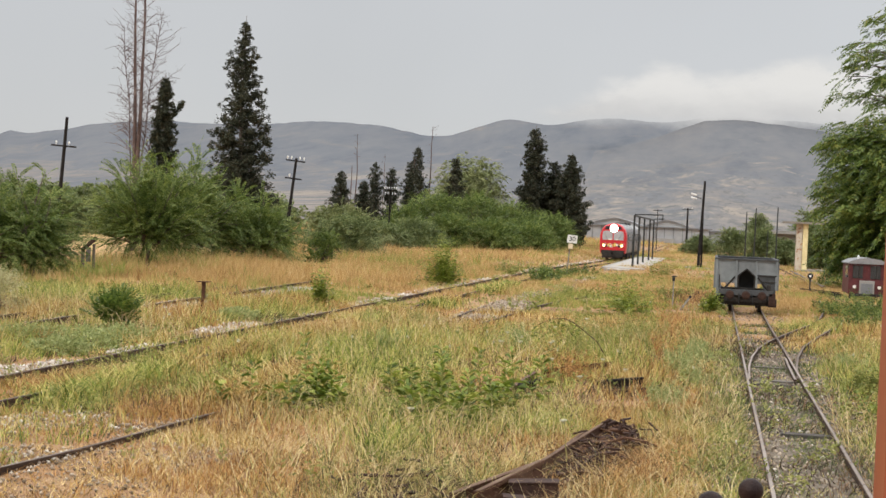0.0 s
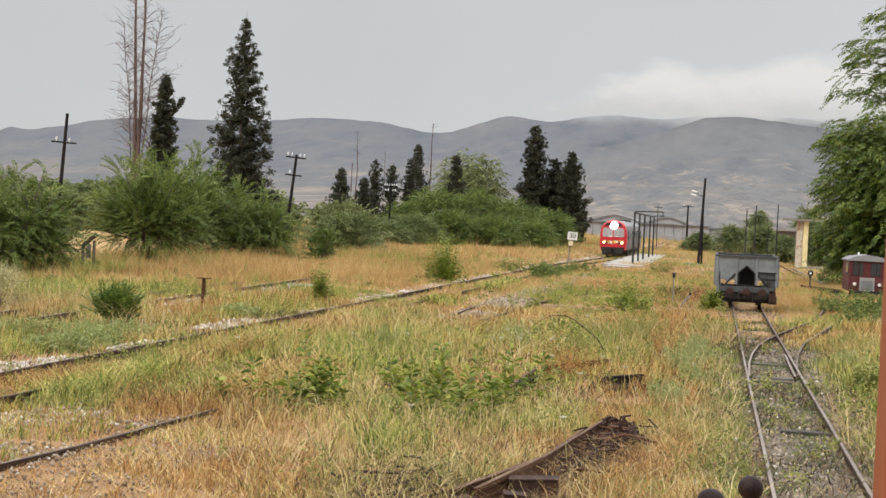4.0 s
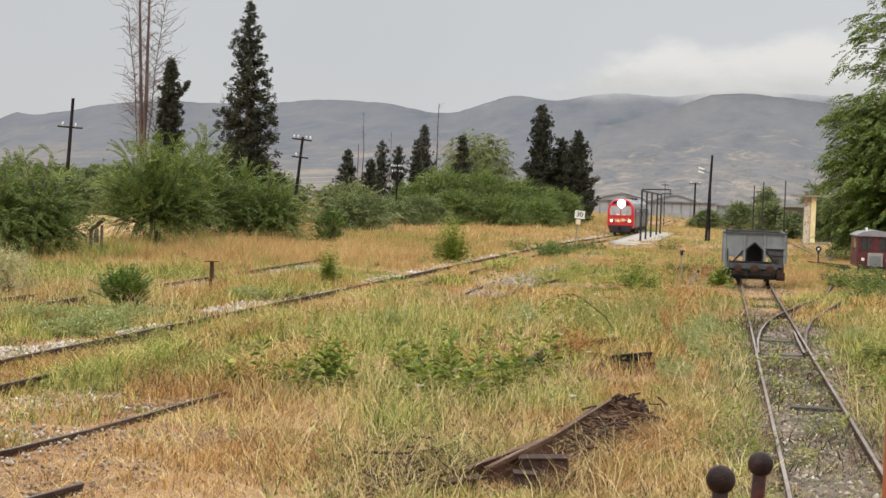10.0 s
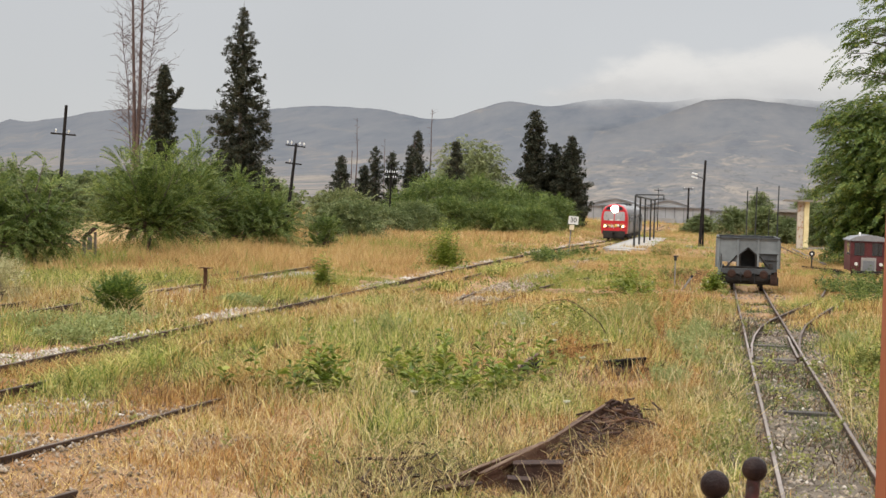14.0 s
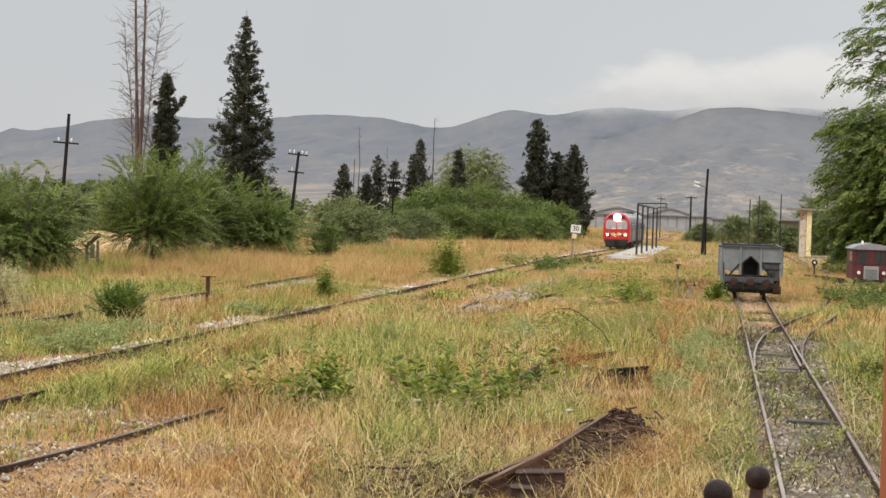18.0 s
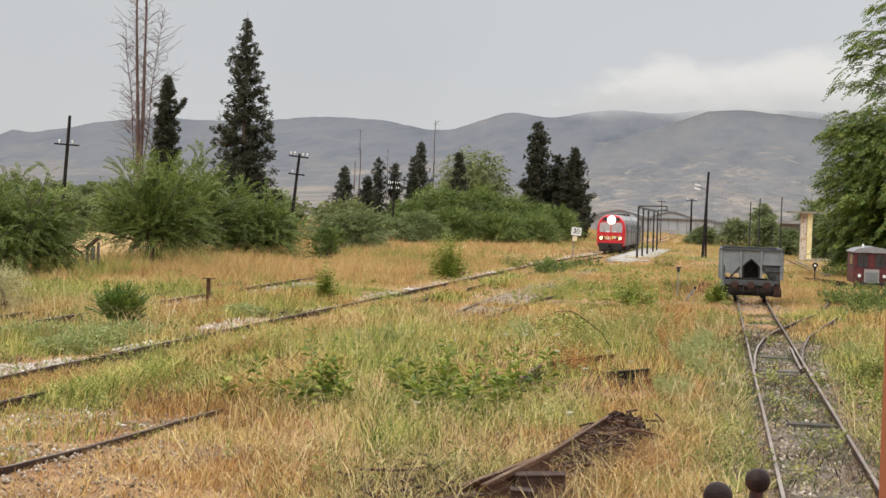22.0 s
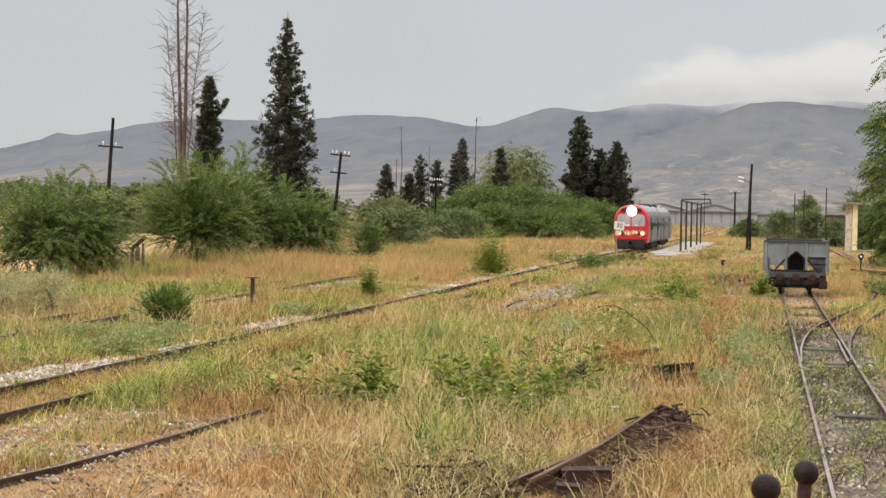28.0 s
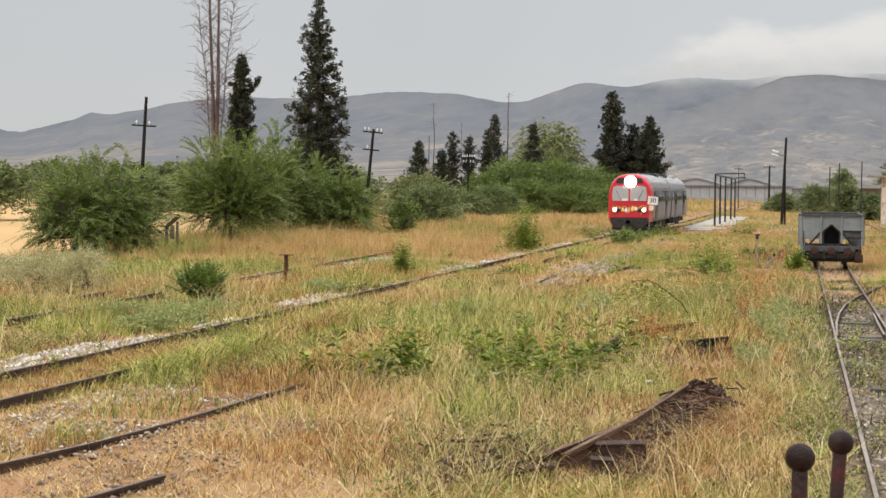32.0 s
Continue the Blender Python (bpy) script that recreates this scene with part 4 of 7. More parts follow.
    x, y = x[ok], y[ok]
    blades("track_weeds", x, y, rng.uniform(0.05, 0.2, len(x)), 0.012 + 0.0004 * y, M_WEED, "low olive-green weeds beside the siding", "weeds", 76, 1.0, 1)
    # long pale grass hanging over the scrap, and a fringe that hides the near rail of the running line
    rng = np.random.default_rng(74)
    cx, cy = rng.normal(-3.0, 0.9, 230), rng.uniform(13.0, 18.0, 230)
    ok = (np.abs(cx + 1.8 - 0.13 * (cy - 14)) > 0.28) & (cx < -1.1)
    x, y = np.repeat(cx[ok], 9), np.repeat(cy[ok], 9)
    x, y = x + rng.normal(0, 0.06, len(x)), y + rng.normal(0, 0.06, len(x))
    blades("long_grass", x, y, rng.uniform(0.16, 0.45, len(x)), rng.uniform(0.006, 0.013, len(x)), M_PALEGRASS, "long pale grey-green grass hanging over the scrap", "grass", 75, 1.1)
    cx, cy = rng.normal(-9.05, 0.22, 1500), 17.6 + 50 * rng.uniform(0, 1, 1500) ** 1.4
    cx = np.r_[cx, rng.normal(-6.75, 0.35, 300)]
    cy = np.r_[cy, rng.uniform(19.6, 26, 300)]
    ok = lump(cx * 0.3, cy, 76, 2.2) > 0.36
    x, y = np.repeat(cx[ok], 11), np.repeat(cy[ok], 11)
    x, y = x + rng.normal(0, 0.09, len(x)), y + rng.normal(0, 0.09, len(x))
    g = lump(x, y, 77, 2.5) + rng.normal(0, 0.08, len(x))
    for name, m, pick, text in (("green_grass", M_GREEN, g > 0.47, "yellow-green grass growing along the rail"), ("dry_grass", M_DRY, g <= 0.47, "golden dry grass along the rail")):
        blades(name, x[pick], y[pick], rng.uniform(0.16, 0.48, pick.sum()), (0.006 + 0.0005 * y[pick]) * rng.uniform(0.6, 1.4, pick.sum()), m, text, "grass", 78, 0.8)
    # a bare brown patch of dead stems beside the siding, and a lush clump by the scrap
    rng = np.random.default_rng(86)
    x, y = rng.normal(-0.9, 0.75, 5200), rng.normal(66, 2.6, 5200)
    for name, m, pick, text in (("dark_dead_stems", M_BRUSH, rng.uniform(0, 1, 5200) < 0.45, "dark dead stems on bare brown ground"), ("dead_stems", M_RED, rng.uniform(0, 1, 5200) < 0.35, "russet dead stems on bare brown ground")):
        blades(name, x[pick], y[pick], rng.uniform(0.06, 0.3, pick.sum()), rng.uniform(0.02, 0.04, pick.sum()), m, text, "brush", 87, 1.1, 1)
    cx, cy = rng.normal(-3.85, 0.28, 50), rng.normal(17.6, 0.5, 50)
    x, y = np.repeat(cx, 9) + rng.normal(0, 0.05, 450), np.repeat(cy, 9) + rng.normal(0, 0.05, 450)
    blades("green_grass", x, y, rng.uniform(0.2, 0.5, 450), rng.uniform(0.010, 0.018, 450), M_GREEN, "lush green grass clump beside the scrap", "grass", 88, 0.6)
    # grass that grows up through the leafy weeds, and a low fringe before the scrap
    rng = np.random.default_rng(89)
    for name, m, x, y, low, high, wide, text in (("green_grass", M_GREEN, rng.normal(-3.9, 1.0, 900), rng.normal(19.8, 0.8, 900), 0.15, 0.45, 0.012, "green grass grown up through leafy weeds"), ("straw_stalks", M_STRAW, rng.normal(-3.9, 1.1, 330), rng.normal(19.7, 0.9, 330), 0.3, 0.7, 0.010, "pale straw stalks among leafy weeds"),
                                                 ("green_grass", M_GREEN, rng.uniform(-3.1, -1.2, 2600), rng.uniform(11.6, 14.0, 2600), 0.05, 0.17, 0.009, "low green grass before the scrap"), ("dry_grass", M_DRY, rng.uniform(-3.1, -1.0, 2600), rng.uniform(11.6, 13.7, 2600), 0.04, 0.16, 0.008, "low dry grass before the scrap"), ("dry_grass", M_STRAW, rng.normal(-1.15, 0.3, 170), rng.uniform(15.6, 19.8, 170), 0.12, 0.36, 0.010, "dry straw fallen across the scrap")):
        blades(name, x, y, rng.uniform(low, high, len(x)), wide * rng.uniform(0.7, 1.4, len(x)), m, text, "grass", 93 + len(x), 1.3 if high < 0.4 else 0.7)
    # dark stems added low in the grass to stand for shade between the blades
    x, y, rng = sown(60000, 11, 40, 79)
    ok = (open_ground(x, y) > 0.7) & (lump(x, y, 80, 0.8) > np.where(y < 24, 0.36, 0.5)) & ((x > -4.2) | (y > 18))
    x, y = x[ok], y[ok]
    blades("dark_dead_stems", x, y, rng.uniform(0.05, 0.26, len(x)), 0.006 + 0.0005 * y, M_BRUSH, "dark stems standing for the shade low in the grass", "brush", 85, 1.2)
    # broad-leaved weeds
    for y0, y1, n, leaf, seed in ((11, 26, 1100, 0.075, 81), (26, 48, 1500, 0.10, 82), (48, 100, 2000, 0.16, 83)):
        x, y, rng = sown(n, y0, y1, seed)
        g = greenness(x, y)
        ok = (open_ground(x, y) > 0.7) & (g + rng.normal(0, 0.08, n) > 0.5) & (lump(x, y, 84, 1.5) > 0.4)
        x, y = np.repeat(x[ok], 4), np.repeat(y[ok], 4)
        x, y = x + rng.normal(0, 0.09, len(x)), y + rng.normal(0, 0.09, len(x))
        v, f = fronds(rng, np.stack([x, y, ground_z(x, y)], -1), np.stack([rng.normal(0, 0.35, len(x)), rng.normal(0, 0.35, len(x)), np.ones(len(x))], -1), rng.uniform(0.12, 0.5, len(x)), 4, leaf, leaf * 0.45, 0.15)
        tagged(raw("broadleaf_weeds", v, f, M_WEED), "low olive-green broad-leaved weeds in the grass", "weeds", kind="stuff")


def unit(v):
    return v / np.maximum(np.linalg.norm(v, axis=-1, keepdims=True), 1e-9)


def fronds(rng, foot, way, long, pairs, leaf, wide, droop=0.35, loose=0.35):
    """Feathery fronds: leaflets in pairs along drooping stems. Returns places and faces."""
    n = len(foot)
    way = unit(way)
    s = (np.arange(pairs) + 0.7) / pairs
    side = unit(np.cross(way, np.array([0, 0, 1.0]) + 0.3 * rng.normal(size=(n, 3))))
    p = foot[:, None] + way[:, None] * (long[:, None] * s)[..., None]
    p[..., 2] -= droop * long[:, None] * s**2
    ax = unit(way[:, None] + np.array([0, 0, -1.0]) * (2 * droop * s)[None, :, None])
    size = leaf * (1.0 - 0.6 * np.abs(s - 0.4))
    quads = []
    for sign in (-1, 1):
        out = unit(sign * side[:, None] + 0.45 * ax + loose * rng.normal(size=(n, pairs, 3)))
        out[..., 2] -= 0.25 * (loose < 0.3)
        tip = p + out * size[None, :, None]
        mid = p + out * (0.5 * size)[None, :, None]
        w = unit(ax + 2.2 * loose * rng.normal(size=(n, pairs, 3))) * wide * 0.5
        quads.append(np.stack([p, mid + w, tip, mid - w], 2))
    v = np.concatenate(quads, 1).reshape(-1, 3)
    return v, np.arange(len(v)).reshape(-1, 4)


def limbs(bm, rng, foot, ends, r0, bend=0.15):
    """A trunk that parts into limbs, each to one of the ends."""
    foot = Vector(foot)
    ends = [Vector(e) for e in ends]
    fork_z = foot.z + 0.35 * (min(e.z for e in ends) - foot.z) + 0.15 * (max(e.z for e in ends) - foot.z)
    fork = Vector((foot.x + rng.normal() * 0.1, foot.y + rng.normal() * 0.1, max(fork_z, foot.z + 0.25)))
    rod(bm, foot - Vector((0, 0, 0.1)), fork, r0, r0 * 0.75, 8)
    for e in ends:
        mid = fork.lerp(e, 0.5) + Vector(rng.normal(size=3)) * bend * (e - fork).length * 0.5
        rod(bm, fork, mid, r0 * 0.5, r0 * 0.3, 6)
        rod(bm, mid, e, r0 * 0.3, r0 * 0.1, 5)
    return bm


def tree(name, x, y, lobes, count, long, leaf, wide, material, label, category, seed, pairs=6, droop=0.35, trunk=0.12, up=0.35, group="", fill=0.35, loose=0.35, plume=0.3):
    """A tree or bush: limbs and a crown of fronds round lobes (dx, dy, z, r, rz), uneven in outline."""
    rng = np.random.default_rng(seed)
    z0 = float(ground_z(x, y))
    thing = empty(name, Matrix.Translation((x, y, z0)), label, category, group)
    lobes = np.array(lobes, float)
    weight = lobes[:, 3] * lobes[:, 4]
    pick = rng.choice(len(lobes), count, p=weight / weight.sum())
    d = unit(rng.normal(size=(count, 3)) + np.array([0, 0, 0.25]))
    rad = fill + (1 - fill) * rng.uniform(0, 1, count) ** 0.5
    lump3 = 1 + 0.28 * np.sin(d[:, 0] * 7 + pick * 2.1) * np.cos(d[:, 2] * 6 + pick)
    size = np.stack([lobes[pick, 3], lobes[pick, 3], lobes[pick, 4]], -1)
    foot = lobes[pick, :3] + d * size * (rad * lump3)[:, None]
    foot[:, 2] = np.maximum(foot[:, 2], 0.05)
    away = lobes[pick, :3] - np.array([0, 0, 0.3 * lobes[:, 2].max()])
    way = d * np.array([1, 1, 0.8]) + np.array([0, 0, up]) + 0.7 * plume * unit(away) + 0.35 * rng.normal(size=(count, 3))
    v, f = fronds(rng, foot, way, long * rng.uniform(0.6, 1.3, count), pairs, leaf, wide, droop, loose)
    v[:, 2] = np.maximum(v[:, 2], 0.0)
    part("trunk", limbs(bmesh.new(), rng, (0, 0, 0), lobes[:, :3], trunk), M_BARK, thing)
    raw("crown", v, f, material, thing)
    return thing


def ball_lobes(seed, height, radius, low=0.15, n=9):
    """Lobes that fill a rough dome."""
    rng = np.random.default_rng(seed)
    out = [(0, 0, height * 0.55, radius * 0.62, height * 0.34)]
    for k in range(n):
        a, h = 2 * math.pi * (k + rng.uniform(0, 0.7)) / n, rng.uniform(low, 0.8)
        reach = radius * (1 - 0.75 * max(h - 0.35, 0)) * rng.uniform(0.45, 0.78)
        out.append((reach * math.cos(a), reach * math.sin(a), height * h, radius * rng.uniform(0.28, 0.45), height * rng.uniform(0.12, 0.2)))
    out.append((rng.normal() * radius * 0.15, 0, height * 0.84, radius * 0.3, height * 0.15))
    for k in range(5):
        a = rng.uniform(0, 6.28)
        reach = radius * rng.uniform(0.2, 0.95)
        out.append((reach * math.cos(a), reach * math.sin(a), height * rng.uniform(0.55, 1.02) * (1 - 0.4 * (reach / radius) ** 2), radius * 0.16, height * 0.12))
    return out


def plume_lobes(seed, height, radius, n=14, lean=1.15):
    """Lobes strung along limbs that rise and spread like plumes."""
    rng = np.random.default_rng(seed)
    out = [(0, 0, height * 0.4, radius * 0.5, height * 0.28)]
    for k in range(n):
        a = 6.283 * (k * 0.618 + rng.uniform(-0.1, 0.1))
        tilt = lean * ((k + 0.5) / n) ** 0.7
        reach = (height * 0.86 * math.cos(tilt) ** 2 + radius * math.sin(tilt) ** 2) * rng.uniform(0.78, 1.12)
        for q, w in ((0.45, 0.30), (0.72, 0.22), (0.95, 0.13)):
            sag = 0.22 * height * (q * math.sin(tilt)) ** 2
            r = reach * q
            out.append((r * math.sin(tilt) * math.cos(a), r * math.sin(tilt) * math.sin(a), max(0.14 * height + r * math.cos(tilt) - 0.3 * sag, 0.2), radius * w, radius * w * 0.7))
    return out


def cypress(x, y, height, radius, low, count, label, seed, leaf=0.16, power=0.6, open_crown=0.3, spurs=(), name="cypress_tree", group="cypresses"):
    """A dark conifer: whorled branches that carry separate tufts of scaly sprays, with gaps between them."""
    rng = np.random.default_rng(seed)
    thing = empty(name, Matrix.Translation((x, y, float(ground_z(x, y)))), label, "tree", group)
    bm = bmesh.new()
    rod(bm, (0, 0, -0.1), (0, 0, height * 0.55), radius * 0.06 + 0.06, radius * 0.035 + 0.03, 8)
    rod(bm, (0, 0, height * 0.55), (0.05, 0, height * 1.04), radius * 0.035 + 0.03, 0.012, 6)
    n = int(30 + height * 6.2)
    centres, sizes, outs = [], [], []
    for k in range(n):
        th = (k + rng.uniform(0, 1)) / n
        a = 2.4 * k + rng.uniform(-0.5, 0.5)
        reach = max(0.93 * radius * (1 - th) ** power * (0.72 + 0.28 * min(th / 0.1, 1)) * (1 - open_crown + 1.35 * open_crown * rng.uniform(0, 1)), 0.06)
        z = low + th * (height - low)
        rise = rng.uniform(-0.05, 0.4)
        out = np.array([math.cos(a), math.sin(a), 0.0])
        end = out * reach + np.array([0, 0, z + rise * reach])
        rod(bm, (0, 0, z - 0.15 * reach), tuple(end), 0.03, 0.01, 4)
        tufts = 2 + int(reach / 0.5)
        for q in np.linspace(0.25, 1.0, tufts):
            c = out * reach * q + np.array([0, 0, z + rise * reach * q * q]) + rng.normal(size=3) * 0.09 * reach
            centres.append(c)
            sizes.append((0.11 + 0.1 * reach) * rng.uniform(0.7, 1.3) * (1.35 - 0.5 * q))
            outs.append(out + np.array([0, 0, 0.6]))
    for dx, z in spurs:
        for k in range(6):
            centres.append(np.array([dx * (0.55 + 0.09 * k), 0, z - 0.7 + 0.15 * k]))
            sizes.append(0.17)
            outs.append(np.array([0.3, 0, 1.0]))
    centres, sizes, outs = np.array(centres), np.array(sizes), np.array(outs)
    pick = rng.choice(len(centres), count, p=sizes**1.6 / (sizes**1.6).sum())
    foot = centres[pick] + unit(rng.normal(size=(count, 3))) * (sizes[pick] * rng.uniform(0, 1, count) ** 0.5)[:, None]
    way = outs[pick] + 0.8 * rng.normal(size=(count, 3))
    v, f = fronds(rng, foot, way, leaf * 1.5 * rng.uniform(0.6, 1.2, count), 2, leaf * 1.15, leaf * 0.8, 0.05)
    part("trunk", bm, M_BARK, thing)
    raw("crown", v, f, M_CYP, thing)
    return thing


def bare_tree(name, x, y, height, stems, label, seed, twigs=60, spread=1.6, thick=0.16, low=0.4):
    """A leafless tree: stems with drooping side twigs."""
    rng = np.random.default_rng(seed)
    thing = empty(name, Matrix.Translation((x, y, float(ground_z(x, y)))), label, "tree")
    tb = bmesh.new()
    lines = []
    for sx, sh, lean in stems:
        pts = [Vector((sx * (0.15 + 0.85 * q), 0.1 * sx, q * sh)) + Vector((lean * q * q + rng.normal() * 0.05, rng.normal() * 0.05, 0)) for q in np.linspace(0, 1, 7)]
        part("stem", tube(bmesh.new(), pts, [(thick if len(lines) < 2 else 0.3 * thick) * (1 - k / 8.5) for k in range(7)], 7), M_DEAD, thing)
        lines.append(pts)
    for k in range(twigs):
        pts = lines[k % len(lines)]
        q = rng.uniform(low, 0.99) * 6
        a = pts[int(q)].lerp(pts[min(int(q) + 1, 6)], q - int(q))
        ang, reach = rng.uniform(0, 6.28), spread * rng.uniform(0.35, 1.0) * (1.15 - 0.5 * q / 6)
        out = Vector((math.cos(ang), math.sin(ang) * 0.7, 0))
        if twigs <= 20:
            tb = bmesh.new()
        m1 = a + out * reach * 0.5 + Vector((0, 0, reach * rng.uniform(0.2, 0.5)))
        m2 = a + out * reach + Vector((0, 0, reach * rng.uniform(0.2, 0.75)))
        rod(tb, a, m1, 0.019, 0.013, 4)
        rod(tb, m1, m2, 0.013, 0.008, 4)
        for _ in range(3):
            t0 = a.lerp(m1, rng.uniform(0.3, 1)) if rng.uniform() < 0.5 else m1.lerp(m2, rng.uniform(0, 1))
            rod(tb, t0, t0 + Vector(rng.normal(size=3)) * reach * 0.2 + Vector((0, 0, reach * 0.16)), 0.009, 0.005, 3)
        if twigs <= 20:
            part("branch", tb, M_DEAD, thing)
    if twigs > 20:
        part("branch", tb, M_DEAD, thing)
    return thing


def trees():
    # the left-hand thicket, near to far
    tree("ailanthus_bush", -26.2, 53.5, plume_lobes(1, 3.9, 1.9, 20, 1.3), 1150, 0.9, 0.115, 0.044, M_LEAF, "broad green bush by the dry field", "bush", 101, 18, 0.4, up=0.25, loose=0.12, plume=0.9)
    tree("ailanthus_bush", -27.25, 51.8, plume_lobes(2, 4.3, 1.55, 18, 1.3), 1000, 0.9, 0.115, 0.044, M_LEAF, "broad green bush by the dry field", "bush", 102, 18, 0.4, up=0.25, loose=0.12, plume=0.9)
    tree("ailanthus_tree", -26.5, 66, plume_lobes(3, 5.75, 2.0, 24), 1550, 1.25, 0.13, 0.05, M_LEAF, "young feathery green tree in dry grass", "tree", 103, 21, 0.35, up=0.55, loose=0.11, plume=1.1)
    tree("ailanthus_tree", -29.5, 79, plume_lobes(4, 6.5, 2.5, 15), 1250, 1.5, 0.15, 0.058, M_LEAF, "slender feathery green tree in a thicket", "tree", 104, 20, 0.35, up=0.5, loose=0.11, plume=1.1)
    tree("ailanthus_bush", -26.3, 82, plume_lobes(5, 3.9, 2.9, 20, 1.35), 1250, 1.25, 0.14, 0.055, M_LEAF, "bright green bush at the thicket's edge", "bush", 105, 19, 0.4, up=0.35, loose=0.11, plume=0.9)
    tree("bush", -31.6, 87, ball_lobes(6, 4.2, 3.0, 0.1, 11), 900, 1.2, 0.3, 0.13, M_BUSH, "dull green bush in the thicket", "bush", 106, 8)
    tree("bush", -26.4, 104, ball_lobes(7, 2.7, 2.8, 0.1, 11), 1300, 1.0, 0.2, 0.085, M_BUSH, "dull green bush beside a leaning pole", "bush", 107, 8, loose=0.2)
    tree("bush", -30.6, 118, ball_lobes(9, 4.0, 3.4, 0.1, 11), 900, 1.0, 0.3, 0.13, M_OLIVE, "pale olive bush beside a leaning pole", "bush", 109, 8, loose=0.2)
    tree("sapling", -21.7, 80, ball_lobes(8, 1.9, 0.9, 0.1, 7), 200, 0.7, 0.16, 0.07, M_LEAF, "slim green sapling in dry grass", "sapling", 108, 10, up=0.9, loose=0.15)
    for k, (x, y, h, r) in enumerate(((-57, 142, 5.0, 3.6), (-62, 146, 5.2, 4.0), (-68, 150, 5.2, 4.2), (-52.5, 150, 5.4, 3.8), (-75, 156, 5.4, 4.6), (-83, 160, 5.4, 4.6), (-47.5, 146, 5.0, 3.6), (-58, 160, 5.8, 4.2), (-91, 166, 5.6, 5.0), (-43, 138, 4.6, 3.2))):
        tree("bush", x, y, ball_lobes(20 + k, h, r, 0.1, 9), 600, 1.3, 0.44, 0.2, M_BUSH, "dull green bush of a hedge behind the field", "bush", 120 + k, 7)
    for k, (x, y, h, r) in enumerate(((-59, 100, 4.2, 3.0), (-55.5, 104, 4.0, 2.8), (-63, 98, 4.4, 3.2), (-52, 112, 3.6, 2.6))):
        tree("bush", x, y, ball_lobes(150 + k, h, r, 0.1, 9), 600, 1.2, 0.34, 0.15, M_BUSH, "dull green bush of a hedge behind the field", "bush", 320 + k, 7)
    # the thicket behind the train's track
    for k, (x, y, h, r, m) in enumerate(((-35.6, 140, 1.5, 2.2, M_BUSH), (-32.8, 141, 2.1, 2.8, M_BUSH), (-30.2, 146, 2.6, 2.6, M_BUSH), (-34.4, 161, 4.4, 3.0, M_LEAF), (-31.4, 164, 6.0, 4.0, M_LEAF), (-27.2, 167, 6.0, 4.2, M_LEAF), (-23.0, 170, 5.3, 3.8, M_LEAF), (-19.5, 176, 4.2, 3.0, M_LEAF), (-28.5, 157, 3.4, 3.2, M_LEAF), (-24.0, 160, 3.2, 3.2, M_LEAF), (-20.6, 164, 2.8, 2.8, M_LEAF))):
        tree("acacia_bush", x, y, ball_lobes(40 + k, h, r, 0.08, 12), 1300, 1.4, 0.2, 0.095, m, "dense green bush of the trackside thicket", "bush", 140 + k, 9, 0.35, loose=0.16)
    tree("broadleaf_tree", -34.0, 200, ball_lobes(60, 12.0, 5.6, 0.45, 14), 1800, 1.7, 0.30, 0.15, M_OLIVE, "round light-green tree above the thicket", "tree", 160, 10, 0.7, trunk=0.3, loose=0.2)
    # cypresses
    cypress(-35.15, 105, 16.9, 3.25, 1.5, 16500, "tall dark ragged cypress with an open crown", 201, 0.15, 0.62, 0.42)
    cypress(-35.37, 90, 11.1, 1.05, 1.5, 7000, "slim dark cypress beside a dead tree", 202, 0.15, 0.34, 0.25, ((1.2, 9.7),))
    cypress(-39.0, 150, 7.6, 2.1, 0.3, 3800, "small dark cypress at the thicket's edge", 203, 0.19, 0.62)
    cypress(-37.0, 152, 6.7, 1.6, 0.3, 3000, "small dark cypress at the thicket's edge", 204, 0.19, 0.55)
    cypress(-39.6, 168, 9.2, 1.5, 1, 2000, "dark cypress with a dry top", 205, 0.2, 0.5, 0.4)
    cypress(-38.0, 170, 8.8, 1.4, 1, 2000, "dark cypress with a dry top", 206, 0.2, 0.5, 0.4)
    cypress(-36.3, 172, 9.6, 1.5, 1, 2000, "dark cypress with a dry top", 207, 0.2, 0.5, 0.4)
    cypress(-41.2, 200, 12.9, 2.0, 2, 3000, "dark pointed cypress behind the thicket", 208, 0.22, 0.5)
    cypress(-34.3, 192, 11.2, 1.8, 2, 2600, "dark pointed cypress behind the thicket", 209, 0.22, 0.5)
    cypress(-24.9, 200, 16.0, 3.1, 1, 12000, "broad dark cypress beside the station line", 210, 0.22, 0.42, 0.36)
    cypress(-22.2, 202, 11.6, 2.7, 1, 6500, "broad dark cypress beside the station line", 211, 0.22, 0.5, 0.36)
    cypress(-19.8, 200, 12.6, 3.5, 0.5, 12000, "broad dark cypress beside the station line", 212, 0.22, 0.55, 0.4)
    # bare trees and snags
    bare_tree("dead_tree", -38.0, 92, 17, ((0.3, 18.5, 0.0), (-0.25, 17.8, -0.2), (0.55, 16.0, 0.9), (-0.5, 15.0, -0.7), (0.6, 11.5, 1.3)), "tall bare dead tree with fine upswept twigs", 301, 330, 2.3, 0.19)
    bare_tree("dead_snag", -40.0, 160, 12.3, ((0.0, 12.3, 0.1),), "thin bare snag above the thicket", 302, 8, 0.9, 0.1, 0.6)
    bare_tree("dead_snag", -39.9, 158, 8.6, ((0.0, 8.6, 0.0),), "thin bare snag above the thicket", 303, 4, 0.5, 0.12, 0.7)
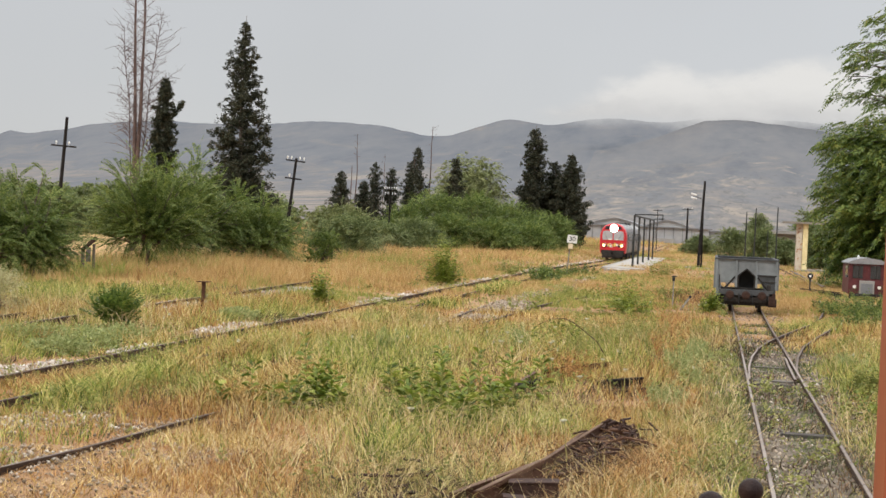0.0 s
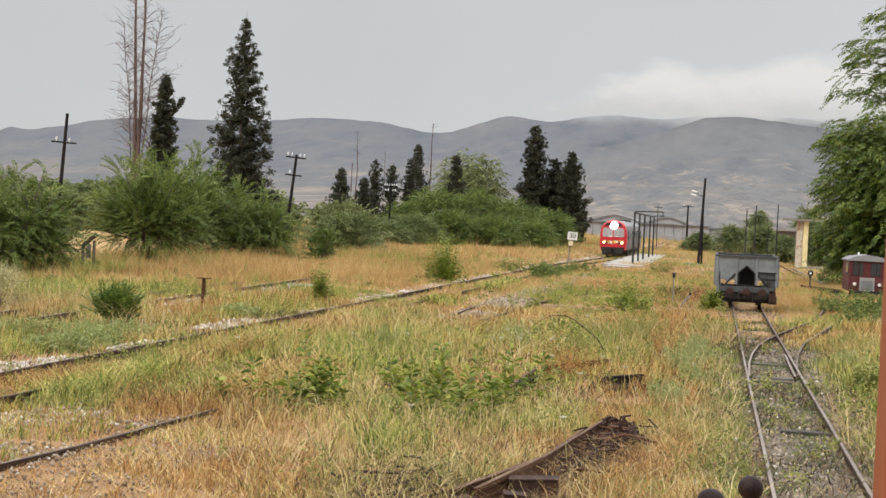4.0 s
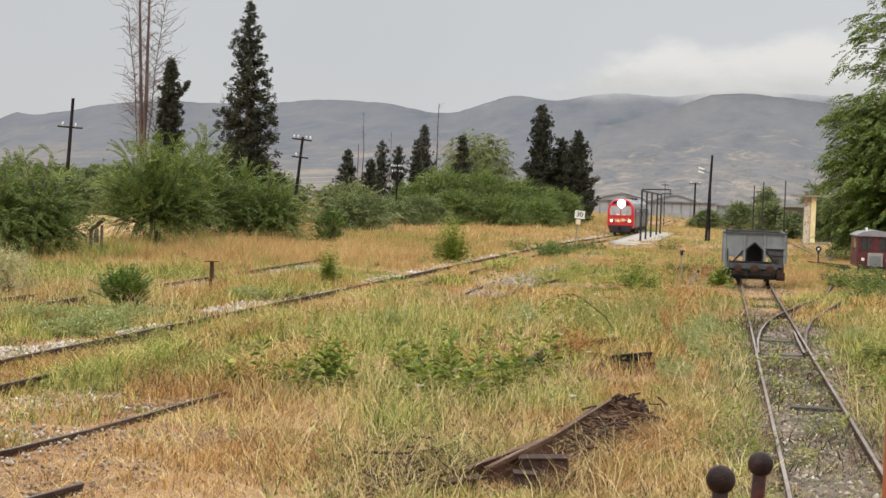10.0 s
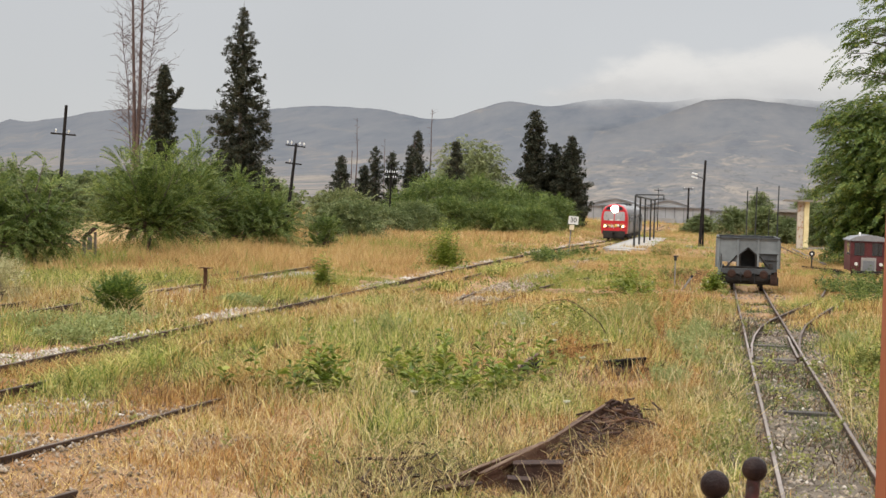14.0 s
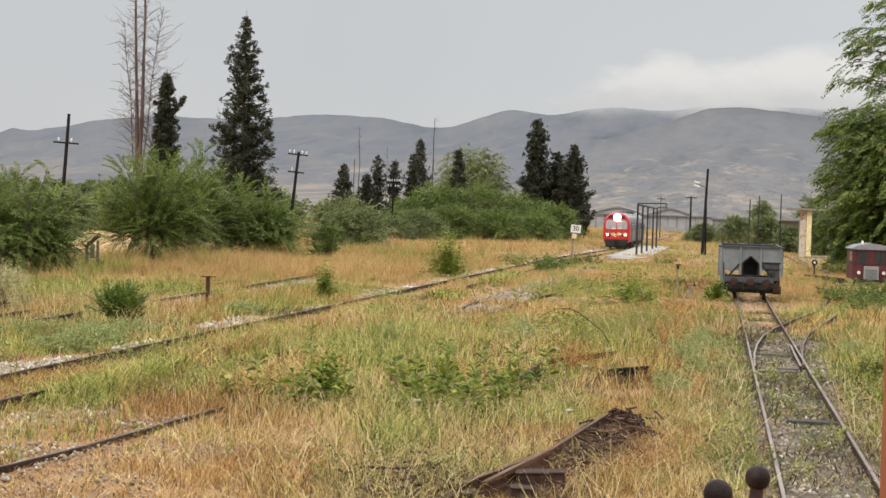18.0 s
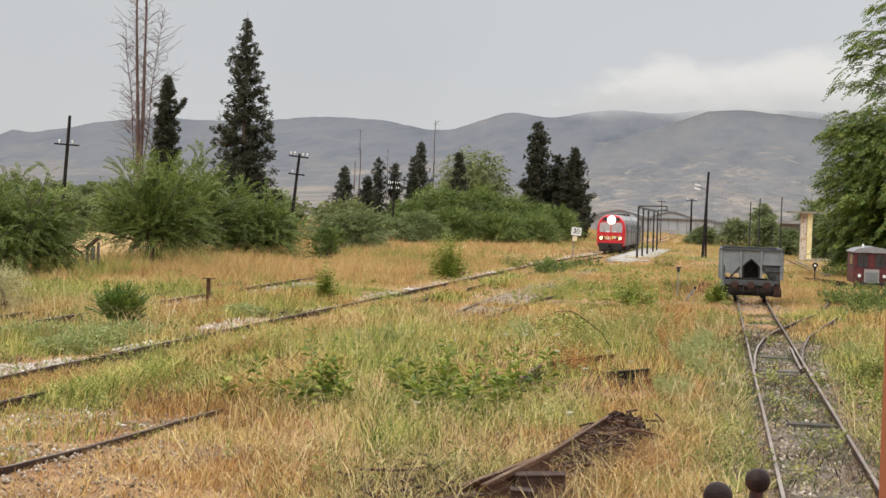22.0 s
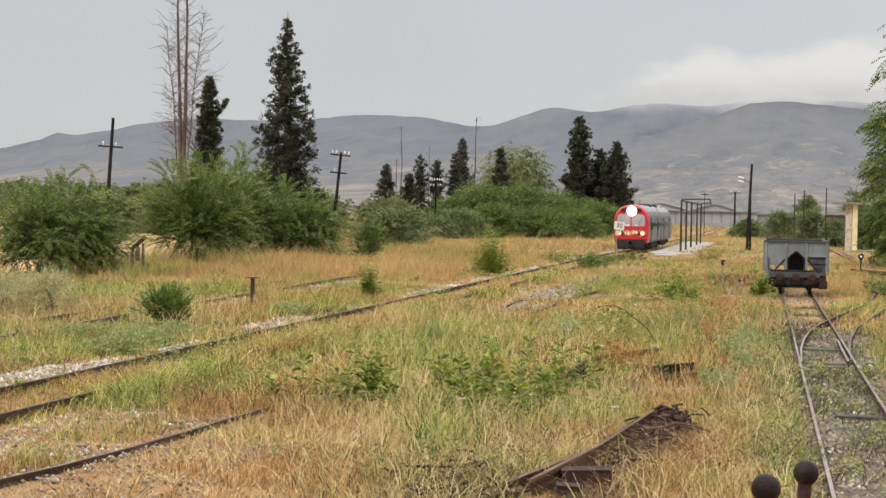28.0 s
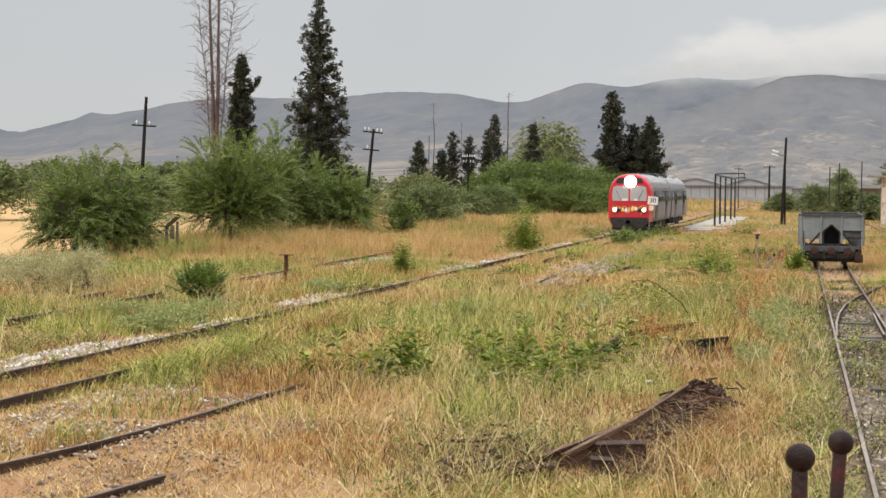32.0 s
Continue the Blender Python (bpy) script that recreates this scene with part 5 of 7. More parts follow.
    bare_tree("dead_snag", -39.8, 202, 16.2, ((0.0, 16.2, 0.1),), "thin bare snag above the thicket", 304, 16, 1.4, 0.14, 0.6)
    bare_tree("dead_snag", -39.0, 170, 10.6, ((0.0, 10.6, 0.0),), "thin bare snag above the thicket", 305, 8, 0.8, 0.08, 0.7)
    bare_tree("dead_snag", -36.5, 174, 10.4, ((0.0, 10.4, 0.3),), "thin bare snag above the thicket", 306, 8, 0.9, 0.08, 0.7)
    # the station side
    for k, (x, y, h, r) in enumerate(((2.0, 200, 3.6, 2.4), (-2.4, 205, 2.3, 2.2), (5.6, 205, 5.6, 2.6), (11.4, 195, 6.0, 3.0), (14.5, 158, 5.0, 3.0), (10.8, 152, 3.6, 2.0), (9.9, 137, 4.4, 2.3), (11.8, 134.6, 5.0, 2.6), (6.9, 150, 2.2, 1.2), (4.9, 157, 3.4, 1.9), (8.9, 142, 2.7, 1.6))):
        tree("bush", x, y, ball_lobes(70 + k, h, r, 0.1, 9), 1300, 0.9, 0.22, 0.10, M_BUSH, "dull green bush by the station", "bush", 170 + k, 7, loose=0.2)
    locust_tree()


def locust_tree():
    """A large tree whose layered branches droop at their ends, with feathery leaves along them."""
    rng = np.random.default_rng(9)
    t = empty("locust_tree", Matrix.Translation((11.9, 88, float(ground_z(11.9, 88)))), "large leafy locust tree beside the station track", "tree")
    part("trunk", rod(rod(bmesh.new(), (0, 0, -0.1), (0.1, 0, 7), 0.3, 0.2, 10), (0.1, 0, 7), (0, 0, 16.5), 0.2, 0.05, 8), M_BARK, t)
    spread = ((0.5, 5.5), (1.8, 5.9), (3.8, 6.3), (5.0, 6.7), (7.7, 6.6), (9.7, 6.1), (12.0, 5.7), (15.0, 4.8), (17.5, 2.2))
    feet, ways, longs = [], [], []
    for k in range(120):
        z = 0.9 + 16.1 * ((k + rng.uniform(0, 1)) / 120) ** 1.35
        a = math.pi + (rng.uniform(-1.15, 1.15) if k % 5 else rng.uniform(1.2, 5.1))
        far = float(np.interp(z, *zip(*spread))) * rng.uniform(0.62, 1.04)
        out = np.array([math.cos(a), math.sin(a), 0.0])
        side = np.array([-out[1], out[0], 0.0])
        start = max(z - 1.6, 0.8)

        def at(q):
            return out * far * q + side * 0.25 * far * (q * q) * math.sin(k) + np.array([0, 0, start + (z - start + 1.2) * q - 1.2 * q * q + 0.5 * math.sin(3 * q)])

        part("branch", tube(bmesh.new(), [at(q) for q in np.linspace(0, 0.96, 5)], [0.075 * (1 - j / 4.6) for j in range(5)], 5), M_BARK, t)
        for _ in range(21 if z > 8.5 else 62):
            q = 0.28 + 0.72 * rng.uniform(0, 1) ** 0.8
            p, d = at(q), at(min(q + 0.05, 1.05)) - at(q)
            wide_q = 0.5 * (1.15 - q)
            feet.append(p + side * rng.normal() * wide_q + np.array([0, 0, rng.normal() * 0.14]))
            ways.append(d / np.linalg.norm(d) + side * rng.normal() * 0.7 + np.array([0, 0, rng.normal() * 0.2]))
            longs.append(rng.uniform(0.45, 1.0))
    for _ in range(1900):       # the dense lower crown
        z = rng.uniform(0.5, 9.5)
        a = math.pi + rng.uniform(-1.3, 1.3)
        r = float(np.interp(z, *zip(*spread))) * rng.uniform(0.35, 0.93)
        feet.append(np.array([r * math.cos(a), r * math.sin(a), z]))
        ways.append(np.array([math.cos(a), math.sin(a), rng.normal() * 0.35]))
        longs.append(rng.uniform(0.5, 1.0))
    v, f = fronds(rng, np.array(feet), np.array(ways), np.array(longs), 9, 0.235, 0.105, 0.45, 0.16)
    v[:, 2] = np.maximum(v[:, 2], 0.2)
    raw("crown", v, f, M_LEAF2, t)


def leafy(rng, foot, way, long, nodes, leaf, wide, taper=0.58):
    """Upright stems with drooping leaves set in a spiral, large below and small at the tip. Returns places and faces."""
    n = len(foot)
    way = unit(way)
    s = 0.12 + 0.88 * (np.arange(nodes) + 0.5) / nodes
    p = foot[:, None] + way[:, None] * (long[:, None] * s)[..., None]
    size = leaf * (1.1 - taper * s)[None, :] * rng.uniform(0.7, 1.2, (n, nodes))
    a = rng.uniform(0, 6.28, (n, 1)) + 2.4 * np.arange(nodes)[None]
    quads = []
    for turn in (0.0, 2.6):
        out = np.stack([np.cos(a + turn), np.sin(a + turn), 0.35 + 0.5 * s[None] + 0 * a], -1) + 0.2 * rng.normal(size=(n, nodes, 3))
        out = unit(out)
        side = unit(np.stack([-np.sin(a + turn), np.cos(a + turn), 0.3 * rng.normal(size=(n, nodes))], -1))
        mid = p + out * (0.5 * size)[..., None]
        tip = p + out * (0.9 * size)[..., None] - np.array([0, 0, 1.0]) * (0.3 * size)[..., None]
        w = side * (0.5 * wide / leaf * size)[..., None]
        quads.append(np.stack([p, mid + w, tip, mid - w], 2))
    v = np.concatenate(quads, 1).reshape(-1, 3)
    return v, np.arange(len(v)).reshape(-1, 4)


def weed(name, x, y, h, r, n, material, label, group, seed, leaf=0.13, wide=0.045, nodes=10):
    """Upright stems with drooping leaves."""
    rng = np.random.default_rng(seed)
    t = empty(name, Matrix.Translation((x, y, float(ground_z(x, y)))), label, "weed", group)
    off = rng.normal(size=(n, 2)) * r * 0.5
    off[0] = 0
    foot = np.c_[off, np.zeros(n)]
    way = np.c_[off * 0.5 / max(h, 0.3) + rng.normal(size=(n, 2)) * 0.13, np.ones(n)]
    long = h * rng.uniform(0.5, 1.0, n) * np.exp(-0.28 * (np.hypot(off[:, 0], off[:, 1]) / max(r, 0.05)) ** 2)
    long[0] = h
    v, f = leafy(rng, foot, way, long, nodes, leaf, wide, 0.35 if n < 8 else 0.58)
    raw("leaves", v, f, material, t)
    for k in range(min(n, 4)):
        a, d = Vector(foot[k]), Vector(unit(way)[k]) * float(long[k])
        part("stem", rod(bmesh.new(), a - Vector((0, 0, 0.04)), a + d * 0.97, 0.009, 0.004, 5), M_WEED, t)


def small_plants():
    tree("round_shrub", -13.5, 31.75, [(0, 0, 0.3, 0.22, 0.2), (-0.16, 0, 0.34, 0.18, 0.2), (0.18, 0.1, 0.34, 0.18, 0.2), (0.02, 0, 0.5, 0.14, 0.16)], 150, 0.62, 0.11, 0.042, M_LEAF2, "round bright green shrub beside the line", "shrub", 401, 13, 0.22, 0.03, 1.3, loose=0.1, plume=0.9)
    specs = ((-11.9, 64.5, 2.7, 0.5, M_LEAF, 520), (-12.1, 64.8, 2.4, 0.6, M_LEAF, 420), (-11.6, 64.2, 1.6, 0.5, M_LEAF, 320), (-12.2, 44.7, 1.5, 0.25, M_LEAF, 420), (-12.2, 87.5, 0.9, 0.8, M_BUSH, 160), (-8.7, 75, 1.0, 0.7, M_LEAF, 240), (-8.9, 78.2, 0.9, 0.6, M_LEAF, 200), (-8.2, 88.5, 0.9, 1.4, M_LEAF, 340), (-9.6, 83.0, 0.7, 0.9, M_LEAF, 220), (-8.9, 85.6, 0.6, 0.8, M_LEAF, 200), (-2.8, 49.0, 1.35, 0.95, M_LEAF, 460),
             (0.0, 53.4, 0.95, 0.35, M_LEAF, 220), (-9.0, 80, 0.75, 0.5, M_LEAF, 150), (-1.7, 66, 0.7, 0.6, M_BUSH, 120), (-3.4, 96, 1.0, 0.9, M_BUSH, 150), (6.6, 58, 1.25, 1.8, M_LEAF, 700), (8.2, 64, 1.3, 1.5, M_LEAF, 480), (5.3, 56.5, 0.95, 1.2, M_LEAF, 380), (4.6, 50, 0.7, 0.9, M_LEAF, 260), (0.15, 58.5, 0.8, 0.35, M_LEAF, 160), (2.9, 24.5, 0.55, 0.6, M_LEAF, 260), (3.0, 28.5, 0.5, 0.6, M_BUSH, 200), (4.6, 60, 0.7, 0.8, M_BUSH, 200), (7.4, 92, 1.2, 1.3, M_LEAF2, 260))
    for k, (x, y, h, r, m, n) in enumerate(specs):
        weed("weed_bush", x, y, h, r, max(n // 9, 16), M_LEAF if x > 4 or -9.9 < x < -8 else M_WEEDLEAF if m == M_LEAF else M_WEED, "low leafy green weed in the grass", "weed bushes", 410 + k, 0.16 + 0.0012 * y, 0.07 + 0.0006 * y, 9)
    near = ((-5.71, 20.66, 1.02, 0.2, 7), (-5.5, 20.3, 0.5, 0.35, 6), (-6.55, 20.4, 0.42, 0.3, 4), 
            (-4.15, 20.2, 0.5, 0.3, 5), (-3.86, 21.2, 0.72, 0.22, 4), (-3.75, 20.6, 0.55, 0.3, 5), (-3.38, 21.4, 0.6, 0.28, 4), (-3.09, 20.8, 0.5, 0.3, 4), (-2.85, 22.0, 0.62, 0.24, 4), (-3.5, 22.6, 0.8, 0.16, 3), (-4.35, 21.4, 0.55, 0.3, 4),
            (-3.3, 20.1, 0.42, 0.28, 4), (-4.9, 22.6, 0.5, 0.25, 3), (-2.6, 23.6, 0.55, 0.25, 3))
    for k, (x, y, h, r, n) in enumerate(near):
        weed("leafy_weed", x, y, h * (1.1 + 0.3 * (k * 7 % 3)), r * 1.2, n if k < 2 else max(n - 1, 2), M_WEEDLEAF, "upright leafy green weed among tall grass", "leafy weeds", 440 + k, 0.27 if k else 0.22, 0.095, 10 if k else 14)
    for k, (x, y, h, r) in enumerate(((-17.9, 34.6, 1.15, 1.0), (-19.5, 35.2, 0.95, 1.2), (-21.5, 36.5, 0.8, 1.3))):
        tree("grey_shrub", x, y, ball_lobes(130 + k, h, r, 0.1, 8), 1000, 0.26, 0.07, 0.022, M_GREY, "pale grey-green dome-shaped shrub", "shrub", 460 + k, 5, 0.1, 0.02, 0.6)
    for k, (x, y, r) in enumerate(((-12.7, 28.2, 0.7), (-13.4, 29.2, 0.8), (-12.6, 30.0, 0.6), (-14.2, 28.6, 0.6), (-12.6, 37.6, 0.5), (-12.5, 26.6, 0.5))):
        tree("creeping_plant", x, y, [(0, 0, 0.1, r, 0.12), (r * 0.5, 0.2, 0.08, r * 0.7, 0.1)], 220, 0.2, 0.08, 0.045, M_CREEP, "low creeping blue-green plant on the gravel", "weed", 470 + k, 4, 0.1, 0.01, 0.3)


def feathery_weeds():
    """Fennel-like clumps of fine leaves, yellow-green or gone dry."""
    spots = ((-1.35, 38.5, 0.85, 0.45, 0), (-1.9, 36.0, 0.9, 0.5, 0), (-0.6, 31.0, 0.55, 0.45, 1), (-3.4, 36.5, 0.8, 0.5, 0), (-0.95, 37.0, 0.75, 0.35, 2), (-0.35, 35.0, 0.5, 0.4, 1), (-2.4, 34.0, 0.8, 0.5, 0), (-4.3, 33.0, 0.7, 0.5, 1), (-2.9, 32.2, 0.7, 0.4, 0), (-5.4, 35.0, 0.65, 0.5, 2), (-0.2, 40.0, 0.55, 0.4, 0), (-6.9, 31.0, 0.6, 0.4, 1), (-0.3, 27.5, 0.4, 0.4, 1), (2.9, 33.0, 0.5, 0.5, 1), (3.4, 38.0, 0.6, 0.5, 0), (-7.8, 39.0, 0.7, 0.5, 0), (-1.2, 39.9, 1.0, 0.4, 2), (-2.4, 27.0, 0.62, 0.35, 2), (-2.75, 27.4, 0.7, 0.3, 2), (-2.3, 35.4, 0.8, 0.6, 0), (-1.75, 35.9, 0.75, 0.6, 0), (-0.55, 29.6, 0.5, 0.4, 1), (-0.2, 32.6, 0.45, 0.4, 1), (-0.75, 24.6, 0.4, 0.4, 1), (-1.1, 33.6, 0.65, 0.4, 2))
    for k, (x, y, h, r, kind) in enumerate(spots):
        rng = np.random.default_rng(600 + k)
        text = ("tall feathery yellow-green weed in the grass", "low feathery grey-green weed in the grass", "feathery weed gone dry and orange in the grass")[kind]
        t = empty("feathery_weed", pose(x, y, float(ground_z(x, y))), text, "weed", "feathery weeds")
        n = (34, 34, 18)[kind]
        off = rng.normal(size=(n, 2)) * r * 0.35
        way = np.c_[off * 1.1 + rng.normal(size=(n, 2)) * 0.2, np.ones(n)]
        stem_m = (M_WEED, M_CREEP, M_RED)[kind]
        for j in range(5):
            d = Vector(unit(way)[j]) * h * 0.8
            a = Vector((*off[j], -0.03))
            part("stem", rod(bmesh.new(), a, a + d, 0.008, 0.004, 5), stem_m, t)
        v, f = fronds(rng, np.c_[off, np.zeros(n)], way, h * rng.uniform(0.55, 1.15, n), 15, 0.13, 0.016, 0.12, 0.5)
        raw("leaves", v, f, stem_m, t)


def bramble():
    """One long thin shoot that arches over the grass, with drooping leaves on its far half."""
    rng = np.random.default_rng(3)
    t = empty("bramble_shoot", pose(-2.18, 31.35, 0), "long arching bramble shoot with fine drooping leaves", "bramble")
    line = [Vector(p) for p in ((0.02, 0, -0.03), (0, 0, 0.12), (-0.21, 0.02, 0.45), (-0.52, 0.03, 0.68), (-0.72, 0.04, 0.82), (-0.93, 0.05, 0.91), (-1.22, 0.05, 0.88), (-1.46, 0.05, 0.76), (-1.62, 0.04, 0.62))]
    r = [0.013, 0.013, 0.012, 0.011, 0.010, 0.009, 0.007, 0.005, 0.003]
    part("shoot", tube(bmesh.new(), line, r, 6), M_BRUSH, t)
    foot = np.array([line[k].lerp(line[k + 1], u) for k in range(3, 8) for u in (0.0, 0.14, 0.28, 0.42, 0.56, 0.7, 0.84)])
    way = np.c_[rng.normal(-0.35, 0.35, len(foot)), rng.normal(0, 0.4, len(foot)), -np.ones(len(foot))]
    v, f = fronds(rng, foot, way, rng.uniform(0.2, 0.42, len(foot)), 9, 0.10, 0.024, 0.3)
    raw("leaves", v, f, M_GREEN, t)


def umbels():
    """Wild carrot: thin stems that carry flat cream heads."""
    rng = np.random.default_rng(95)
    spots = ((-2.2, 22.5), (-1.9, 21.6), (-2.0, 23.6), (-1.1, 21.2), (-0.7, 20.6), (-3.6, 27.4), (-4.1, 27.8), (-3.0, 29.5), (-2.7, 30.4), (-3.4, 31.5), (-4.4, 30.2), (-2.9, 26.0), (-5.0, 29.0), (-1.4, 16.6), (-3.4, 16.4), (-2.6, 33.5), (-3.9, 34.5), (-2.4, 25.2))
    for k, (x, y) in enumerate(spots):
        x, y = x + rng.normal() * 0.2, y + rng.normal() * 0.3
        h = rng.uniform(0.55, 0.85)
        t = empty("wild_carrot", pose(x, y, float(ground_z(x, y)), rng.uniform(-7, 7), rng.uniform(-7, 7), rng.uniform(0, 360)), "wild carrot stem with a flat cream flower head", "wild flower", "wild carrots")
        part("stem", rod(bmesh.new(), (0, 0, -0.05), (0.02, 0, h), 0.006, 0.004, 5), M_PALEGRASS, t)
        bm = bmesh.new()
        r = rng.uniform(0.02, 0.04)
        for a in range(9):
            d = Vector((math.cos(a * 0.698), math.sin(a * 0.698), 0)) * r
            rod(bm, (0.02, 0, h - 0.03), d + Vector((0.02, 0, h + 0.01)), 0.002, 0.002, 3)
            rod(bm, d * 0.95 + Vector((0.02, 0, h + 0.008)), d * 0.95 + Vector((0.02, 0, h + 0.022)), 0.016, 0.013, 6)
        rod(bm, (0.02, 0, h), (0.02, 0, h + 0.024), 0.018, 0.016, 6)
        part("flower_head", bm, M_FLOWER if k % 4 else M_WEED, t, "flat cream flower head" if k % 4 else "closed green flower head")


def ballast():
    """Loose stones on the track beds."""
    rng = np.random.default_rng(77)
    beds = ((9, 40, -0.1, 2.6, 24000, 0.018, 1), (9, 40, 0.0, 2.5, 8000, 0.022, 2), (9, 30, 0.1, 2.4, 700, 0.026, 0), (40, 56, 0.2, 2.4, 900, 0.022, 2), (17, 29, -12.35, -11.05, 6500, 0.026, 0), (33, 38, -12.2, -11.1, 1500, 0.03, 0), (29, 54, -11.9, -11.1, 2000, 0.028, 0), (54, 90, -11.8, -11.0, 2600, 0.034, 0), (14, 20, -9.3, -7.0, 1900, 0.017, 0), (11, 20, -9.3, -7.0, 1900, 0.018, 2), (10, 17, -7.2, -5.4, 1500, 0.015, 2), (90, 150, -12.0, -10.9, 700, 0.05, 0), (42, 64, -7.9, -6.4, 7000, 0.03, 2), (64, 90, -7.6, -6.6, 1500, 0.04, 2), (36, 56, -16.5, -15.2, 4200, 0.04, 0))
    octa = np.array([(1, 0, 0), (-1, 0, 0), (0, 1, 0), (0, -1, 0), (0, 0, 1), (0, 0, -1)], float)
    tri = np.array([(0, 2, 4), (2, 1, 4), (1, 3, 4), (3, 0, 4), (2, 0, 5), (1, 2, 5), (3, 1, 5), (0, 3, 5)])
    heaps = {0: ([], []), 1: ([], []), 2: ([], [])}
    for y0, y1, x0, x1, n, s, dark in beds:
        vs, fs = heaps[dark]
        at = 6 * sum(len(a) // 6 for a in vs)
        x, y = rng.uniform(x0, x1, n), rng.uniform(y0, y1, n)
        keep = lump(x, y, 61, 1.6) > (0.15 if dark else 0.34)
        x, y = x[keep], y[keep]
        n = len(x)
        size = s * (0.4 + 1.9 * rng.uniform(0, 1, n) ** 2.2)
        q = octa[None] * size[:, None, None] * rng.uniform(0.6, 1.25, (n, 6, 3)) + rng.normal(0, 0.18, (n, 6, 3)) * size[:, None, None]
        a = rng.uniform(0, 6.28, n)
        c, s2 = np.cos(a)[:, None], np.sin(a)[:, None]
        q = np.stack([q[..., 0] * c - q[..., 1] * s2, q[..., 0] * s2 + q[..., 1] * c, q[..., 2] * 0.8], -1)
        q += np.stack([x, y, ground_z(x, y) + 0.25 * size], -1)[:, None]
        vs.append(q.reshape(-1, 3))
        fs.append((np.arange(n)[:, None, None] * 6 + tri[None] + at).reshape(-1, 3))
    for dark, m, text in ((0, M_STONE, "loose pale ballast stones beside the running line"), (1, M_STONEDARK, "loose grey-brown ballast stones along the siding"), (2, M_STONEGREY, "loose dusty grey ballast stones on the loop line")):
        vs, fs = heaps[dark]
        tagged(raw("ballast_stones", np.concatenate(vs), np.concatenate(fs), m), text, "gravel", kind="stuff")

# ---------------------------------------------------------------- the train


def train_outline(k=1.0, drop=0.0):
    """Half-round body section, from the sill over the roof to the other sill."""
    side = [(1.38, 0.72), (1.43, 1.1), (1.45, 1.7), (1.44, 2.3), (1.38, 2.75), (1.24, 3.12), (0.98, 3.42), (0.6, 3.62), (0.22, 3.69)]
    pts = side + [(-x, z) for x, z in side[::-1]]
    return [(x * k * 0.93, 0.72 + (z - 0.72) * (1 - drop)) for x, z in pts]


def loft(bm, rings):
    made = [[bm.verts.new((x, y, z)) for x, z in ring] for y, ring in rings]
    for a, b in zip(made, made[1:]):
        n = len(a)
        for k in range(n):
            bm.faces.new((a[k], a[(k + 1) % n], b[(k + 1) % n], b[k]))
    bm.faces.new(made[0][::-1])
    bm.faces.new(made[-1])
    return bm


def strip(y0, y1, z0, z1, side, proud=0.012, thick=0.03):
    """A panel on the body's side wall, following its slight curve."""
    bm = bmesh.new()
    ring = []
    for z in np.linspace(z0, z1, 4):
        x = np.interp(z, [0.72, 1.1, 1.7, 2.3, 2.75, 3.12], [1.38, 1.43, 1.45, 1.44, 1.38, 1.24])
        x = 0.93 * x
        ring.append((side * (x + proud), float(z), side * (x - thick)))
    for (xa, za, ia), (xb, zb, ib) in zip(ring, ring[1:]):
        v = [bm.verts.new(p) for p in ((xa, y0, za), (xa, y1, za), (xb, y1, zb), (xb, y0, zb), (ia, y0, za), (ia, y1, za), (ib, y1, zb), (ib, y0, zb))]
        for q in ((0, 1, 2, 3), (4, 7, 6, 5), (0, 4, 5, 1), (3, 2, 6, 7), (0, 3, 7, 4), (1, 5, 6, 2)):
            bm.faces.new([v[i] for i in q])
    return bm


def bogie(thing, y):
    bm = bmesh.new()
    for s in (-1, 1):
        box(bm, s * 1.0, y, 0.52, 0.14, 2.6, 0.2, 0.03)
        for dy in (-0.95, 0.95):
            box(bm, s * 1.05, y + dy, 0.45, 0.18, 0.34, 0.3, 0.03)
    box(bm, 0, y, 0.5, 2.0, 0.35, 0.22, 0.02)
    frame_part = part("bogie", bm, M_DARKMETAL, thing)
    for dy in (-0.95, 0.95):
        for s in (-1, 1):
            wb = lathe(bmesh.new(), [(0.1, -0.06), (0.4, -0.05), (0.42, 0.05), (0.1, 0.06)], 18, pose(s * 0.74, y + dy, 0.42, 0, 90, 0))
            part("wheel", wb, M_DARKMETAL, frame_part)


